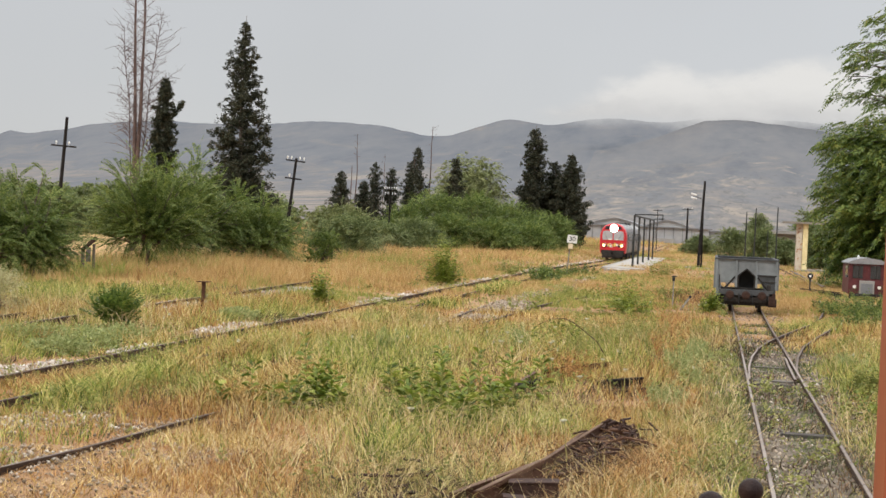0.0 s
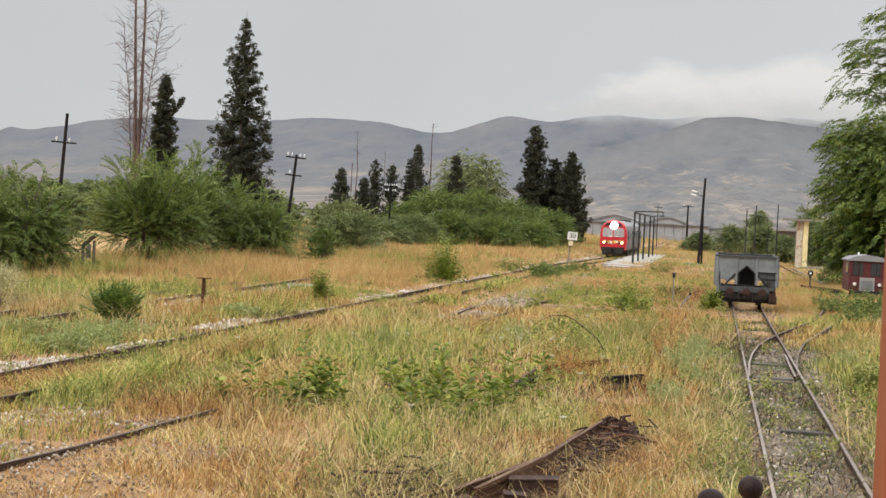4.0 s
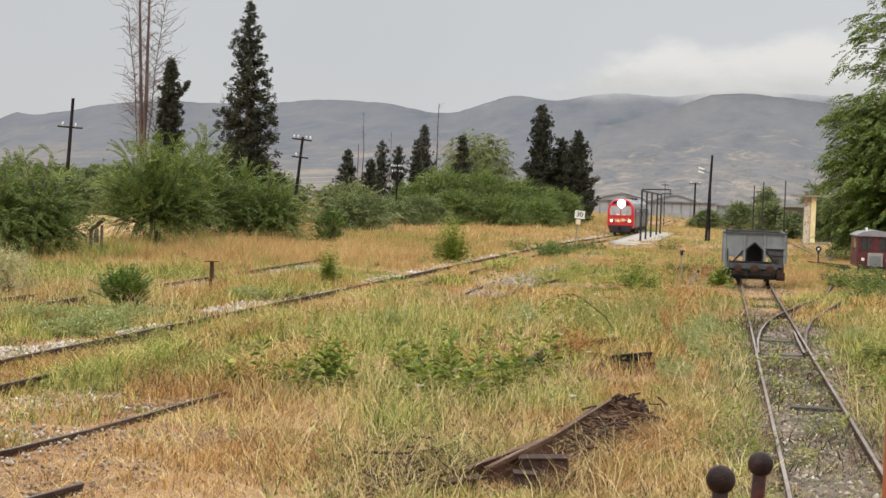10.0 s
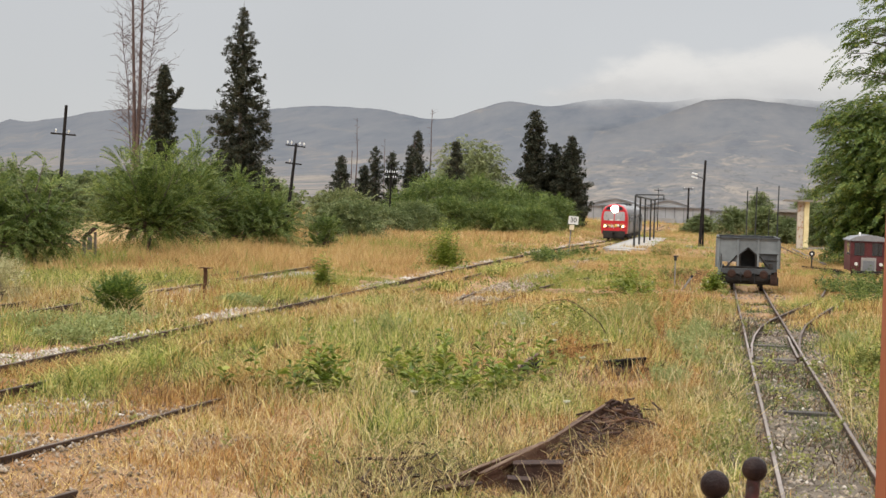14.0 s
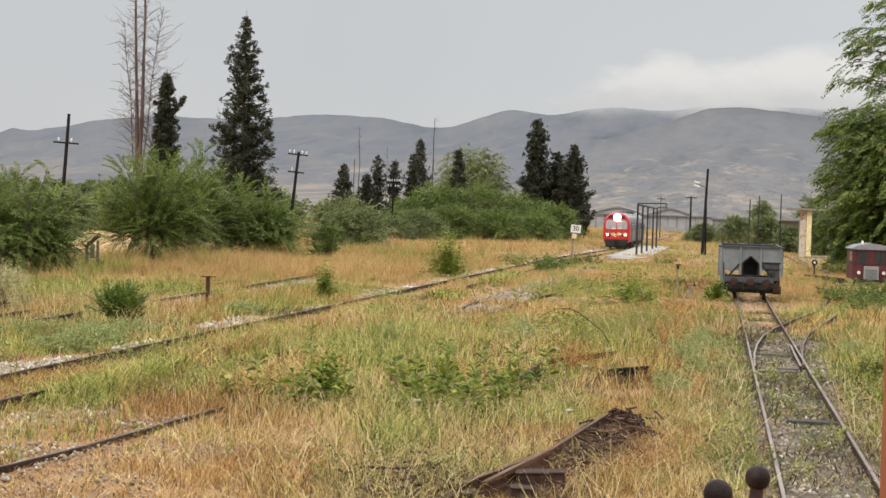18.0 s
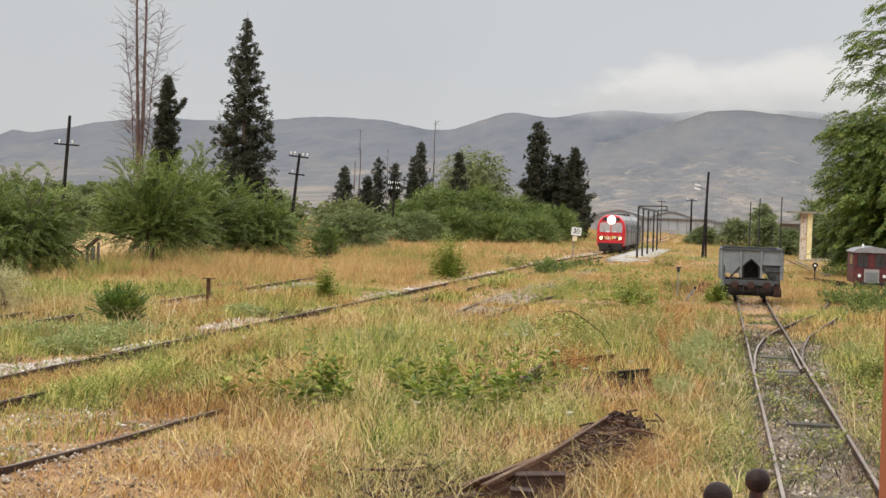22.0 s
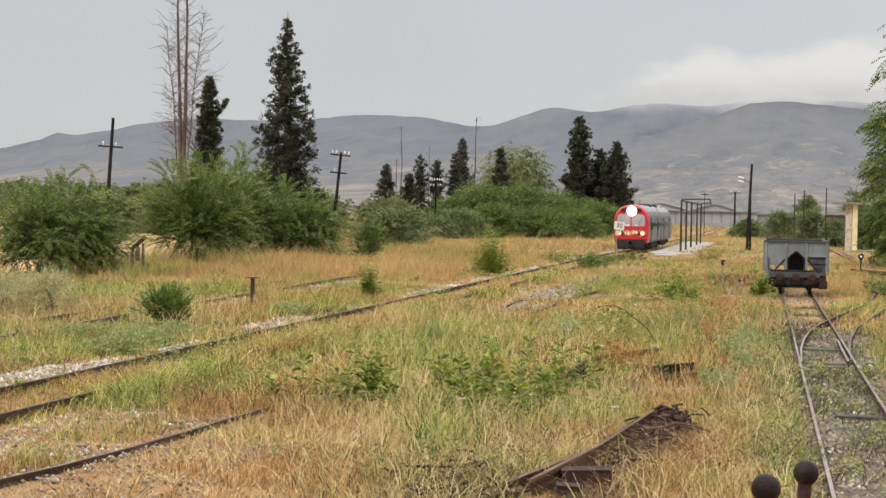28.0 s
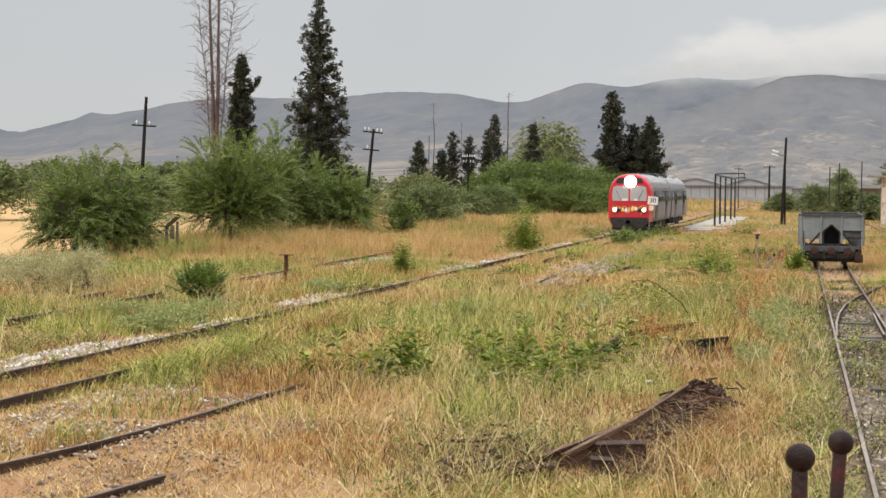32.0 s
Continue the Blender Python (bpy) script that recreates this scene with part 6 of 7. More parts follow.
def train():
    t = empty("railcar_train", Matrix(), "red-nosed grey diesel railcar with a lit headlamp and graffiti", "train")
    # nose
    nose = bmesh.new()
    loft(nose, [(0.0, train_outline(0.93, 0.05)), (0.10, train_outline(0.975, 0.02)), (0.35, train_outline(0.995, 0.003)), (1.5, train_outline())])
    part("nose", nose, M_TRAINRED, t, "bright red rounded cab front", smooth=False)
    bm = slab(bmesh.new(), [(-1.16, 1.0), (-1.12, 0.62), (-0.86, 0.36), (0.86, 0.36), (1.12, 0.62), (1.16, 1.0)], -0.12, 0.1)
    part("front_skirt", bm, M_DARKMETAL, t, "sooty dark front skirt")
    bm = bmesh.new()
    lathe(bm, [(0.06, 0), (0.07, 0.35), (0.17, 0.36), (0.17, 0.42)], 14, pose(0, -0.1, 0.72, 90, 0, 0))
    box(bm, 0, -0.42, 0.72, 0.32, 0.2, 0.26, 0.03)
    part("coupler", bm, M_DARKMETAL, t)
    bm = box(bmesh.new(), 0, 0.02, 0.36, 2.1, 0.1, 0.3, 0.02)
    part("rail_guard", bm, M_DARKMETAL, t)
    for s in (-1, 1):
        bm = slab(bmesh.new(), [(s * 0.05, 2.02), (s * 1.04, 2.02), (s * 1.08, 2.4), (s * 1.01, 2.88), (s * 0.82, 2.94), (s * 0.05, 2.94)], -0.035, 0.03)
        w = part("windscreen", bm, M_SCREEN, t, "windscreen pane tinted pale for its reflection")
        bm = bmesh.new()
        rod(bm, (s * 0.5, -0.06, 2.0), (s * 0.85, -0.06, 2.7), 0.015, 0.01, 5)
        part("wiper", bm, M_BLACK, w)
        bm = lathe(bmesh.new(), [(0.19, 0), (0.19, 0.05), (0.15, 0.06)], 16, pose(s * 0.9, -0.01, 1.46, 90, 0, 0))
        hl = part("headlamp_ring", bm, M_TRAINDARK, t)
        bm = lathe(bmesh.new(), [(0.13, 0), (0.12, 0.035), (0.05, 0.05)], 16, pose(s * 0.9, -0.06, 1.46, 90, 0, 0))
        part("headlamp", bm, M_LAMPLOW, hl, "lit warm marker lamp")
        bm = lathe(bmesh.new(), [(0.10, 0), (0.10, 0.05), (0.06, 0.06)], 14, pose(s * 0.62, -0.02, 1.44, 90, 0, 0))
        part("tail_lamp", bm, M_TRAINDARK, t)
    part("windscreen_surround", slab(bmesh.new(), [(-1.14, 1.95), (1.14, 1.95), (1.17, 2.4), (1.08, 2.95), (0.86, 3.03), (-0.86, 3.03), (-1.08, 2.95), (-1.17, 2.4)], -0.022, 0.04), M_TRAINRED, t)
    bm = slab(bmesh.new(), [(-0.85, 3.1), (0.85, 3.1), (0.75, 3.42), (-0.75, 3.42)], -0.03, 0.08)
    disp = part("destination_display", bm, M_TRAINDARK, t, "dark destination display above the windscreen")
    # a real lamp, its glowing disc enlarged to cover the glare round it
    bm = lathe(bmesh.new(), [(0.36, 0), (0.34, 0.04), (0.1, 0.06)], 20, pose(0.05, -0.03, 3.2, 90, 0, 0))
    part("top_headlamp", bm, M_LAMP, t, "brilliant white lit headlamp widened to take in its glare")
    # graffiti: short strokes of paint on the lower front
    rng = random.Random(31)
    m_y = mat("yellow_spray_paint", [(0.3, (0.75, 0.5, 0.08)), (0.7, (0.85, 0.62, 0.2))], 6, 0.6, 0, 0)
    m_o = mat("orange_spray_paint", [(0.3, (0.7, 0.26, 0.05)), (0.7, (0.8, 0.36, 0.1))], 6, 0.6, 0, 0)
    m_w = mat("white_spray_paint", [(0.3, (0.7, 0.66, 0.6)), (0.7, (0.82, 0.8, 0.75))], 6, 0.6, 0, 0)
    m_k = mat("black_spray_outline", [(0.3, (0.03, 0.02, 0.02)), (0.7, (0.06, 0.04, 0.03))], 6, 0.6, 0, 0)
    for k in range(11):         # a row of bubble letters with dark outlines, unreadable
        x, z, w, h = -1.0 + 0.2 * k, 1.5 + rng.gauss(0, 0.05), rng.uniform(0.15, 0.24), rng.uniform(0.2, 0.4)
        ring = [(x + 0.5 * w * math.cos(a) * rng.uniform(0.7, 1.25), z + 0.5 * h * math.sin(a) * rng.uniform(0.7, 1.25)) for a in np.linspace(0, 5.6, 9)]
        part("graffiti_outline", slab(bmesh.new(), [(x + (u - x) * 1.25, z + (v - z) * 1.2) for u, v in ring], -0.008, 0.004), m_k, t)
        part("graffiti_fill", slab(bmesh.new(), ring, -0.016, 0.004), (m_y, m_w, m_o)[k % 3], t)
    for k in range(16):
        x, z = rng.uniform(-1.05, 1.05), 1.5 + rng.gauss(0, 0.16)
        part("graffiti_stroke", box(bmesh.new(), x, -0.018, z, rng.uniform(0.08, 0.3), 0.014, rng.uniform(0.025, 0.05), 0, pose(0, 0, 0, 0, rng.uniform(-70, 70), 0)), m_y if k % 2 else m_w, t)
    for x, w in ((-0.28, 0.34), (0.42, 0.26)):
        part("paper_card", box(bmesh.new(), x, -0.045, 2.09, w, 0.012, 0.12, 0.004), M_WHITE, t, "white card behind the windscreen")
    # two car bodies
    for c, (y0, y1) in enumerate(((1.5, 14.2), (15.0, 29.3))):
        bm = loft(bmesh.new(), [(y0, train_outline()), (y1 - 0.1, train_outline()), (y1, train_outline(0.97, 0.02))])
        part("car_body", bm, M_TRAINGREY, t, "silver-grey car body")
        bm = bmesh.new()
        ro = [(1.08, 3.22), (0.9, 3.445), (0.54, 3.645), (0.2, 3.715), (-0.2, 3.715), (-0.54, 3.645), (-0.9, 3.445), (-1.08, 3.22), (-1.04, 3.2), (1.04, 3.2)]
        slab(bm, ro, y0 + 0.05, y1 - 0.12)
        roof = part("roof", bm, M_TRAINROOF, t, "pale ribbed roof")
        for q in np.arange(y0 + 0.8, y1 - 0.5, 1.2):
            part("roof_rib", slab(bmesh.new(), [(x * 1.005, z + 0.015) for x, z in ro[:8]] + [(-1.04, 3.2), (1.04, 3.2)], q, q + 0.05), M_TRAINROOF, roof)
        units = ((11.4, 2.2),) if c == 0 else ((17.5, 2.6), (24.5, 2.0))
        for yy, ln in units:
            bm = box(bmesh.new(), 0, yy, 3.72, 1.3, ln, 0.2, 0.05)
            for k in range(5):
                box(bm, 0, yy - ln / 2 + (k + 0.5) * ln / 5, 3.83, 1.0, 0.06, 0.04)
            part("roof_unit", bm, M_TRAINDARK if (c, yy) in ((0, 11.4), (1, 17.5)) else M_TRAINROOF, t)
        doors = (3.6, 10.6) if c == 0 else (18.4, 26.0)
        for s in (-1, 1):
            part("window_band", strip(y0 + 0.3, y1 - 0.2, 1.92, 2.82, s, 0.008), M_TRAINDARK, t, "charcoal window band")
            part("sill_band", strip(y0, y1 - 0.1, 0.72, 0.86, s, 0.01), M_TRAINDARK, t)
            y = y0 + 0.5
            while y < y1 - 1.4:
                if all(abs(y + 0.6 - d) > 1.35 for d in doors):
                    part("window", strip(y, y + 1.2, 2.02, 2.7, s, 0.02), M_GLASS, t)
                y += 1.45
            for d in doors:
                dr = part("door", strip(d - 0.68, d + 0.68, 0.78, 2.86, s, 0.022), M_TRAINDARK, t, "recessed double door")
                for e in (-0.34, 0.34):
                    part("door_window", strip(d + e - 0.24, d + e + 0.24, 1.7, 2.66, s, 0.034), M_GLASS, dr)
        bm = bmesh.new()
        for yy, ln in ((y0 + 5.0, 1.8), (y0 + 7.4, 2.0), (y0 + 9.6, 1.4)):
            box(bm, 0, yy, 0.5, 2.3, ln, 0.5, 0.05)
        part("underfloor_box", bm, M_DARKMETAL, t)
        for yy in ((2.9, 12.0) if c == 0 else (17.2, 27.0)):
            bogie(t, yy)
    bm = bmesh.new()
    for k in range(5):
        slab(bm, [(x * 0.9, z) for x, z in train_outline(0.95, 0.05)], 14.2 + k * 0.16, 14.28 + k * 0.16)
    part("gangway_bellows", bm, M_BLACK, t)
    bm = bmesh.new()
    rod(bm, (0.55, 1.0, 3.66), (0.55, 1.0, 4.1), 0.02, 0.01, 5)
    part("aerial", bm, M_BLACK, t)
    return t


# ---------------------------------------------------------------- wagons


def hopper_wagon():
    t = empty("hopper_wagon", pose(1.13, 54.0, 0.06), "small grey steel hopper wagon with rusty buffers on the siding", "wagon")
    L = 5.4
    # end plate with a gabled opening, y = 0 is the near end
    bm = bmesh.new()
    slab(bm, [(-1.06, 1.07), (-0.27, 1.07), (-0.27, 1.33), (0.0, 1.57), (0.27, 1.33), (0.27, 1.07), (1.06, 1.07), (1.06, 1.92), (-1.06, 1.92)], 0.0, 0.03)
    part("end_plate", bm, M_GREYPAINT, t, "grey end plate with a gabled opening")
    # black plates added behind and around the opening to make its shade
    bm = slab(bmesh.new(), [(-0.4, 0.88), (0.4, 0.88), (0.4, 1.8), (-0.4, 1.8)], 0.75, 0.8)
    for q in (-1, 1):
        part("shade_tunnel_side", box(bmesh.new(), q * 0.31, 0.4, 1.18, 0.02, 0.72, 0.7, 0.003), M_BLACK, t)
        part("shade_tunnel_roof", slab(bmesh.new(), [(q * 0.32, 1.36), (0, 1.62), (0, 1.64), (q * 0.32, 1.38)], 0.04, 0.76), M_BLACK, t)
    part("hopper_slope", bm, M_BLACK, t, "black plate standing for the shade behind the opening")
    for s in (-1, 1):
        part("side_plate", box(bmesh.new(), s * 1.075, L / 2, 1.4, 0.03, L, 1.06, 0.005), M_GREYPAINT, t)
        for k in range(6):
            part("side_rib", box(bmesh.new(), s * 1.12, 0.3 + k * (L - 0.6) / 5, 1.35, 0.07, 0.07, 1.0, 0.008), M_GREYPAINT, t)
        part("end_rib", box(bmesh.new(), s * 0.36, -0.03, 1.42, 0.07, 0.06, 1.0, 0.008), M_GREYPAINT, t)
        part("corner_post", box(bmesh.new(), s * 1.06, -0.02, 1.4, 0.08, 0.07, 1.08, 0.01), M_GREYPAINT, t)
        part("lower_panel", slab(bmesh.new(), [(s * 0.42, 1.36), (s * 1.04, 1.36), (s * 1.04, 0.5), (s * 0.78, 0.5)] if s > 0 else [(-1.06, 1.07), (-0.9, 1.07), (-0.9, 0.6), (-1.06, 0.6)], -0.03, -0.005), M_SOOTGREY if s > 0 else M_GREYPAINT, t)
        bm = bmesh.new()
        rod(bm, (s * 0.4, -0.06, 1.3), (s * 0.82, -0.06, 0.8), 0.03, 0.03, 6)
        part("brace", bm, M_DARKMETAL, t)
    part("rear_plate", box(bmesh.new(), 0, L, 1.5, 2.12, 0.03, 0.86), M_GREYPAINT, t)
    for s in (-1, 1):
        part("opening_jamb", box(bmesh.new(), s * 0.29, -0.02, 1.08, 0.06, 0.06, 0.52, 0.006), M_DARKMETAL, t, "dark rusty edge of the opening")
        bm = rod(bmesh.new(), (s * 0.29, -0.02, 1.33), (0, -0.02, 1.59), 0.03, 0.03, 6)
        part("opening_rafter", bm, M_DARKMETAL, t)
    part("panel_rail", box(bmesh.new(), 0.72, -0.05, 1.375, 0.68, 0.05, 0.035, 0.005), M_DARKMETAL, t)
    part("panel_rail", box(bmesh.new(), 0.78, -0.05, 1.15, 0.54, 0.05, 0.03, 0.005), M_DARKMETAL, t)
    part("lamp_bracket", box(bmesh.new(), 0.8, -0.08, 0.95, 0.14, 0.06, 0.2, 0.01), M_DARKMETAL, t)
    bm = rod(bmesh.new(), (-0.3, -0.1, 0.62), (-0.05, -0.1, 0.62), 0.03, 0.03, 6)
    part("coupling_hook", rod(bm, (0, -0.12, 0.72), (0.02, -0.2, 0.5), 0.035, 0.025, 6), M_DARKMETAL, t)
    part("brake_pipe", rod(bmesh.new(), (0.22, -0.1, 0.7), (0.26, -0.16, 0.3), 0.025, 0.02, 6), M_BLACK, t)
    part("brake_pipe", rod(bmesh.new(), (-0.24, -0.1, 0.7), (-0.22, -0.16, 0.35), 0.025, 0.02, 6), M_BLACK, t)
    bm = bmesh.new()
    box(bm, 0, -0.03, 1.93, 2.24, 0.1, 0.035, 0.008)
    box(bm, 0, L, 1.93, 2.24, 0.1, 0.06, 0.012)
    for s in (-1, 1):
        box(bm, s * 1.09, L / 2, 1.93, 0.1, L - 0.1, 0.06, 0.012)
    part("top_rim", bm, M_SOOTGREY, t, "sooty grey top rim")
    bm = bmesh.new()
    for s in (-1, 1):
        slab(bm, [(s * 1.02, 0.95), (s * 1.05, 0.95), (s * 0.3, 0.35), (s * 0.27, 0.35)], 0.9, L - 0.9)
    part("hopper_chute", bm, M_DARKMETAL, t)
    part("buffer_beam", box(bmesh.new(), 0, -0.04, 0.74, 1.9, 0.12, 0.2, 0.015), M_SOOTGREY, t, "sooty grey buffer beam")
    # dark block added where the recess below the end plate lies in shade
    part("recess_shade_block", box(bmesh.new(), -0.2, 0.12, 0.6, 1.7, 0.1, 0.62, 0.015), M_DARKMETAL, t, "dark block standing for the shade under the end plate")
    part("rear_beam", box(bmesh.new(), 0, L + 0.04, 0.52, 2.0, 0.12, 0.2, 0.015), M_DARKMETAL, t)
    for s in (-0.56, 0.0, 0.56):
        bm = lathe(bmesh.new(), [(0.07, 0), (0.09, 0.22), (0.09, 0.3), (0.14, 0.31), (0.15, 0.35), (0.1, 0.37)], 18, pose(s, -0.1, 0.66, 90, 0, 0))
        part("buffer", bm, M_DARKBROWN, t, "sooty round buffer with rusty edges")
    for s in (-1, 1):
        part("sole_bar", box(bmesh.new(), s * 0.8, L / 2, 0.55, 0.1, L, 0.2, 0.01), M_DARKMETAL, t)
        for yy in (1.1, L - 1.1):
            wb = lathe(bmesh.new(), [(0.08, -0.06), (0.3, -0.05), (0.36, -0.05), (0.35, 0.05), (0.08, 0.06)], 18, pose(s * 0.53, yy, 0.35, 0, 90, 0))
            part("wheel", wb, M_DARKMETAL, t)
            part("axle_box", box(bmesh.new(), s * 0.72, yy, 0.38, 0.16, 0.26, 0.26, 0.03), M_DARKMETAL, t)
    part("draw_gear", box(bmesh.new(), 0, 0.06, 0.5, 1.5, 0.2, 0.22, 0.02), M_DARKMETAL, t)
    part("side_step", box(bmesh.new(), 0.93, -0.02, 0.52, 0.24, 0.16, 0.46, 0.02), M_DARKBROWN, t)
    bm = box(bmesh.new(), 0, 0.15, 0.36, 1.9, 0.1, 0.18, 0.02)
    part("brake_beam", bm, M_DARKMETAL, t)
    bm = box(bmesh.new(), 0.95, 0.2, 0.4, 0.3, 0.35, 0.3, 0.02)
    part("step", bm, M_DARKMETAL, t)
    bm = bmesh.new()
    rod(bm, (-0.95, -0.05, 0.85), (-0.95, -0.05, 1.35), 0.018, 0.018, 6)
    part("grab_rail", bm, M_DARKMETAL, t)


def motor_trolley():
    t = empty("motor_trolley", pose(7.02, 71, 0.02, 0, 0, 1.5), "small maroon rail motor trolley with a grey domed roof", "rail trolley")
    part("body", box(bmesh.new(), 0, 1.3, 1.05, 1.72, 2.6, 1.44, 0.04), M_CARRED, t, "faded maroon panelled body")
    bm = slab(bmesh.new(), [(-0.93, 1.74), (-0.93, 1.79), (-0.6, 1.95), (0, 2.04), (0.6, 1.95), (0.93, 1.79), (0.93, 1.74)], -0.12, 2.75)
    part("roof", bm, M_ROOFGREY, t, "dusty grey domed roof")
    for x in (-0.45, 0.35):
        w = part("window", box(bmesh.new(), x, -0.012, 1.36, 0.46, 0.02, 0.6, 0.01), M_GLASS, t)
        part("glazing_bar", box(bmesh.new(), x + 0.04, -0.026, 1.36, 0.035, 0.02, 0.6, 0.004), M_DARKMETAL, w)
    for x in (-0.78, -0.05, 0.7):
        part("window_pillar", box(bmesh.new(), x, -0.02, 1.36, 0.14, 0.03, 0.64, 0.008), M_CARRED, t)
    part("side_window", box(bmesh.new(), -0.865, 0.8, 1.36, 0.02, 1.0, 0.56), M_GLASS, t)
    part("radiator_frame", box(bmesh.new(), -0.03, -0.07, 0.60, 0.68, 0.1, 0.74, 0.02), M_CONCRETE, t, "pale grey radiator grille frame")
    part("radiator_grille", box(bmesh.new(), -0.03, -0.125, 0.56, 0.54, 0.02, 0.56, 0.01), M_SHEDROOF, t)
    for k in range(8):
        part("grille_bar", box(bmesh.new(), -0.27 + k * 0.069, -0.14, 0.56, 0.016, 0.02, 0.54), M_GREYPAINT, t)
    for x in (-0.59, 0.53):
        bm = lathe(bmesh.new(), [(0.05, 0), (0.075, 0.08), (0.08, 0.1)], 14, pose(x, 0.0, 0.67, 90, 0, 0))
        part("headlamp", bm, M_WHITE, t, "unlit pale headlamp")
    bm = lathe(bmesh.new(), [(0.05, 0), (0.06, 0.12), (0.03, 0.16)], 12, pose(-0.4, 0.5, 1.98))
    part("roof_lamp", bm, M_INSUL, t)
    for s in (-1, 1):
        for yy in (0.5, 2.1):
            part("wheel", lathe(bmesh.new(), [(0.06, -0.05), (0.24, -0.05), (0.25, 0.04), (0.06, 0.05)], 16, pose(s * 0.5, yy, 0.25, 0, 90, 0)), M_DARKMETAL, t)
    part("underframe", box(bmesh.new(), 0, 1.3, 0.33, 1.3, 2.5, 0.14, 0.01), M_DARKMETAL, t)
    part("bumper", box(bmesh.new(), 0, -0.12, 0.3, 1.5, 0.1, 0.12, 0.01), M_DARKMETAL, t)


# ---------------------------------------------------------------- poles and small fixtures


def insulator(parent, x, y, z):
    bm = lathe(bmesh.new(), [(0.02, -0.12), (0.02, 0.0), (0.06, 0.01), (0.065, 0.06), (0.04, 0.09), (0.05, 0.12), (0.02, 0.15)], 10, pose(x, y, z))
    part("insulator", bm, M_INSUL, parent, "white porcelain insulator")


def telegraph_pole(x, y, height, lean, arms, label, r=0.14, turn=0):
    """arms: (height, half width, insulator offsets)."""
    t = empty("telegraph_pole", pose(x, y, 0, 0, lean, turn), label, "utility pole", "telegraph poles")
    part("pole", rod(bmesh.new(), (0, 0, -0.2), (0, 0, height), r, r * 0.65, 12), M_POLE, t)
    for z, half, offs in arms:
        arm = part("crossarm", box(bmesh.new(), 0, -r * 0.85, z, 2 * half, 0.1, 0.1, 0.012), M_POLE, t)
        for o in offs:
            insulator(arm, o, -r * 0.85, z + 0.16)
    return t


def plain_pole(x, y, height, lean, label, r=0.12, name="wooden_pole", m=None):
    t = empty(name, pose(x, y, 0, 0, lean, 0), label, "pole")
    part("pole", rod(bmesh.new(), (0, 0, -0.2), (0, 0, height), r, r * 0.7, 10), m or M_POLE, t)
    return t


def poles():
    telegraph_pole(-40.2, 85, 8.35, 3.4, ((6.55, 0.82, (-0.5, 0.35)),), "dark wooden telegraph pole with one crossarm")
    telegraph_pole(-30.0, 100, 6.95, 5.5, ((6.75, 0.72, (-0.6, -0.3, 0.3, 0.6)), (5.5, 0.6, (-0.3,))), "leaning dark telegraph pole with white insulators")
    telegraph_pole(-33.7, 150, 6.95, 0.5, ((6.0, 0.7, (-0.62, -0.38, -0.15, 0.15, 0.38, 0.62)), (5.45, 0.6, (-0.5, -0.25, 0.25, 0.5))), "dark telegraph pole rising from the thicket", 0.11)
    p = plain_pole(-1.36, 122, 7.15, 2.0, "dark wooden pole beside the platform", 0.135)
    bm = bmesh.new()
    rod(bm, (0, -0.1, 5.6), (-0.62, -0.1, 5.85), 0.02, 0.02, 6)
    part("bracket", bm, M_POLE, p)
    for z in (5.72, 6.02):
        bm = box(bmesh.new(), -0.8, -0.1, z, 0.5, 0.12, 0.11, 0.03, pose(0, 0, 0, 0, 14, 0))
        part("lamp_head", bm, M_INSUL, p, "white lamp head")
    part("stay", rod(bmesh.new(), (0.25, 0.2, -0.1), (0.05, 0.05, 4.5), 0.08, 0.06, 8), M_POLE, p)
    part("foot_plate", box(bmesh.new(), 0, -0.3, 0.05, 2.2, 0.8, 0.1, 0.02), M_CONCRETE, p)
    for x, h, l in ((2.5, 4.9, 0.0), (3.25, 5.25, 0.4), (5.1, 5.4, 0.3)):
        plain_pole(x, 130, h, l, "thin dark post behind the hopper wagon", 0.07, "post", M_IRON)
    plain_pole(4.4, 131, 3.4, 0.0, "thin dark post behind the hopper wagon", 0.05, "post", M_IRON)
    t = telegraph_pole(-4.9, 250, 7.0, 0, ((6.8, 0.9, (-0.7, 0.7)),), "stout lattice pole before the far shed", 0.2)
    telegraph_pole(-9.5, 240, 6.6, 0, ((6.3, 0.7, ()),), "thin pole behind the platform", 0.07)


def speed_sign():
    t = empty("speed_sign", pose(-8.72, 88, 0, 0, 4, 0), "small white speed board numbered 30 on a thin post", "sign")
    part("post", rod(bmesh.new(), (0, 0, -0.1), (0, 0, 2.35), 0.028, 0.028, 8), M_GREYPAINT, t)
    b = part("board", box(bmesh.new(), 0.1, -0.04, 2.2, 0.6, 0.03, 0.48, 0.01), M_WHITE, t, "white square board")
    cu = bpy.data.curves.new("digits", "FONT")
    cu.body, cu.size, cu.extrude = "30", 0.40, 0.004
    cu.align_x, cu.align_y = "CENTER", "CENTER"
    tmp = bpy.data.objects.new("digits", cu)
    scene.collection.objects.link(tmp)
    me = bpy.data.meshes.new_from_object(tmp.evaluated_get(bpy.context.evaluated_depsgraph_get()))
    bpy.data.objects.remove(tmp)
    me.materials.clear()
    me.materials.append(M_BLACK)
    d = new("digits", me)
    d.parent = b
    d.matrix_basis = pose(0.1, -0.062, 2.2, 90, 0, 0)
    part("lower_board", box(bmesh.new(), 0.04, -0.04, 1.76, 0.28, 0.03, 0.3, 0.01), mat("faded_cream_board", [(0.3, (0.6, 0.48, 0.3)), (0.7, (0.7, 0.58, 0.4))], 5, 0.7), t, "faded cream lower board")


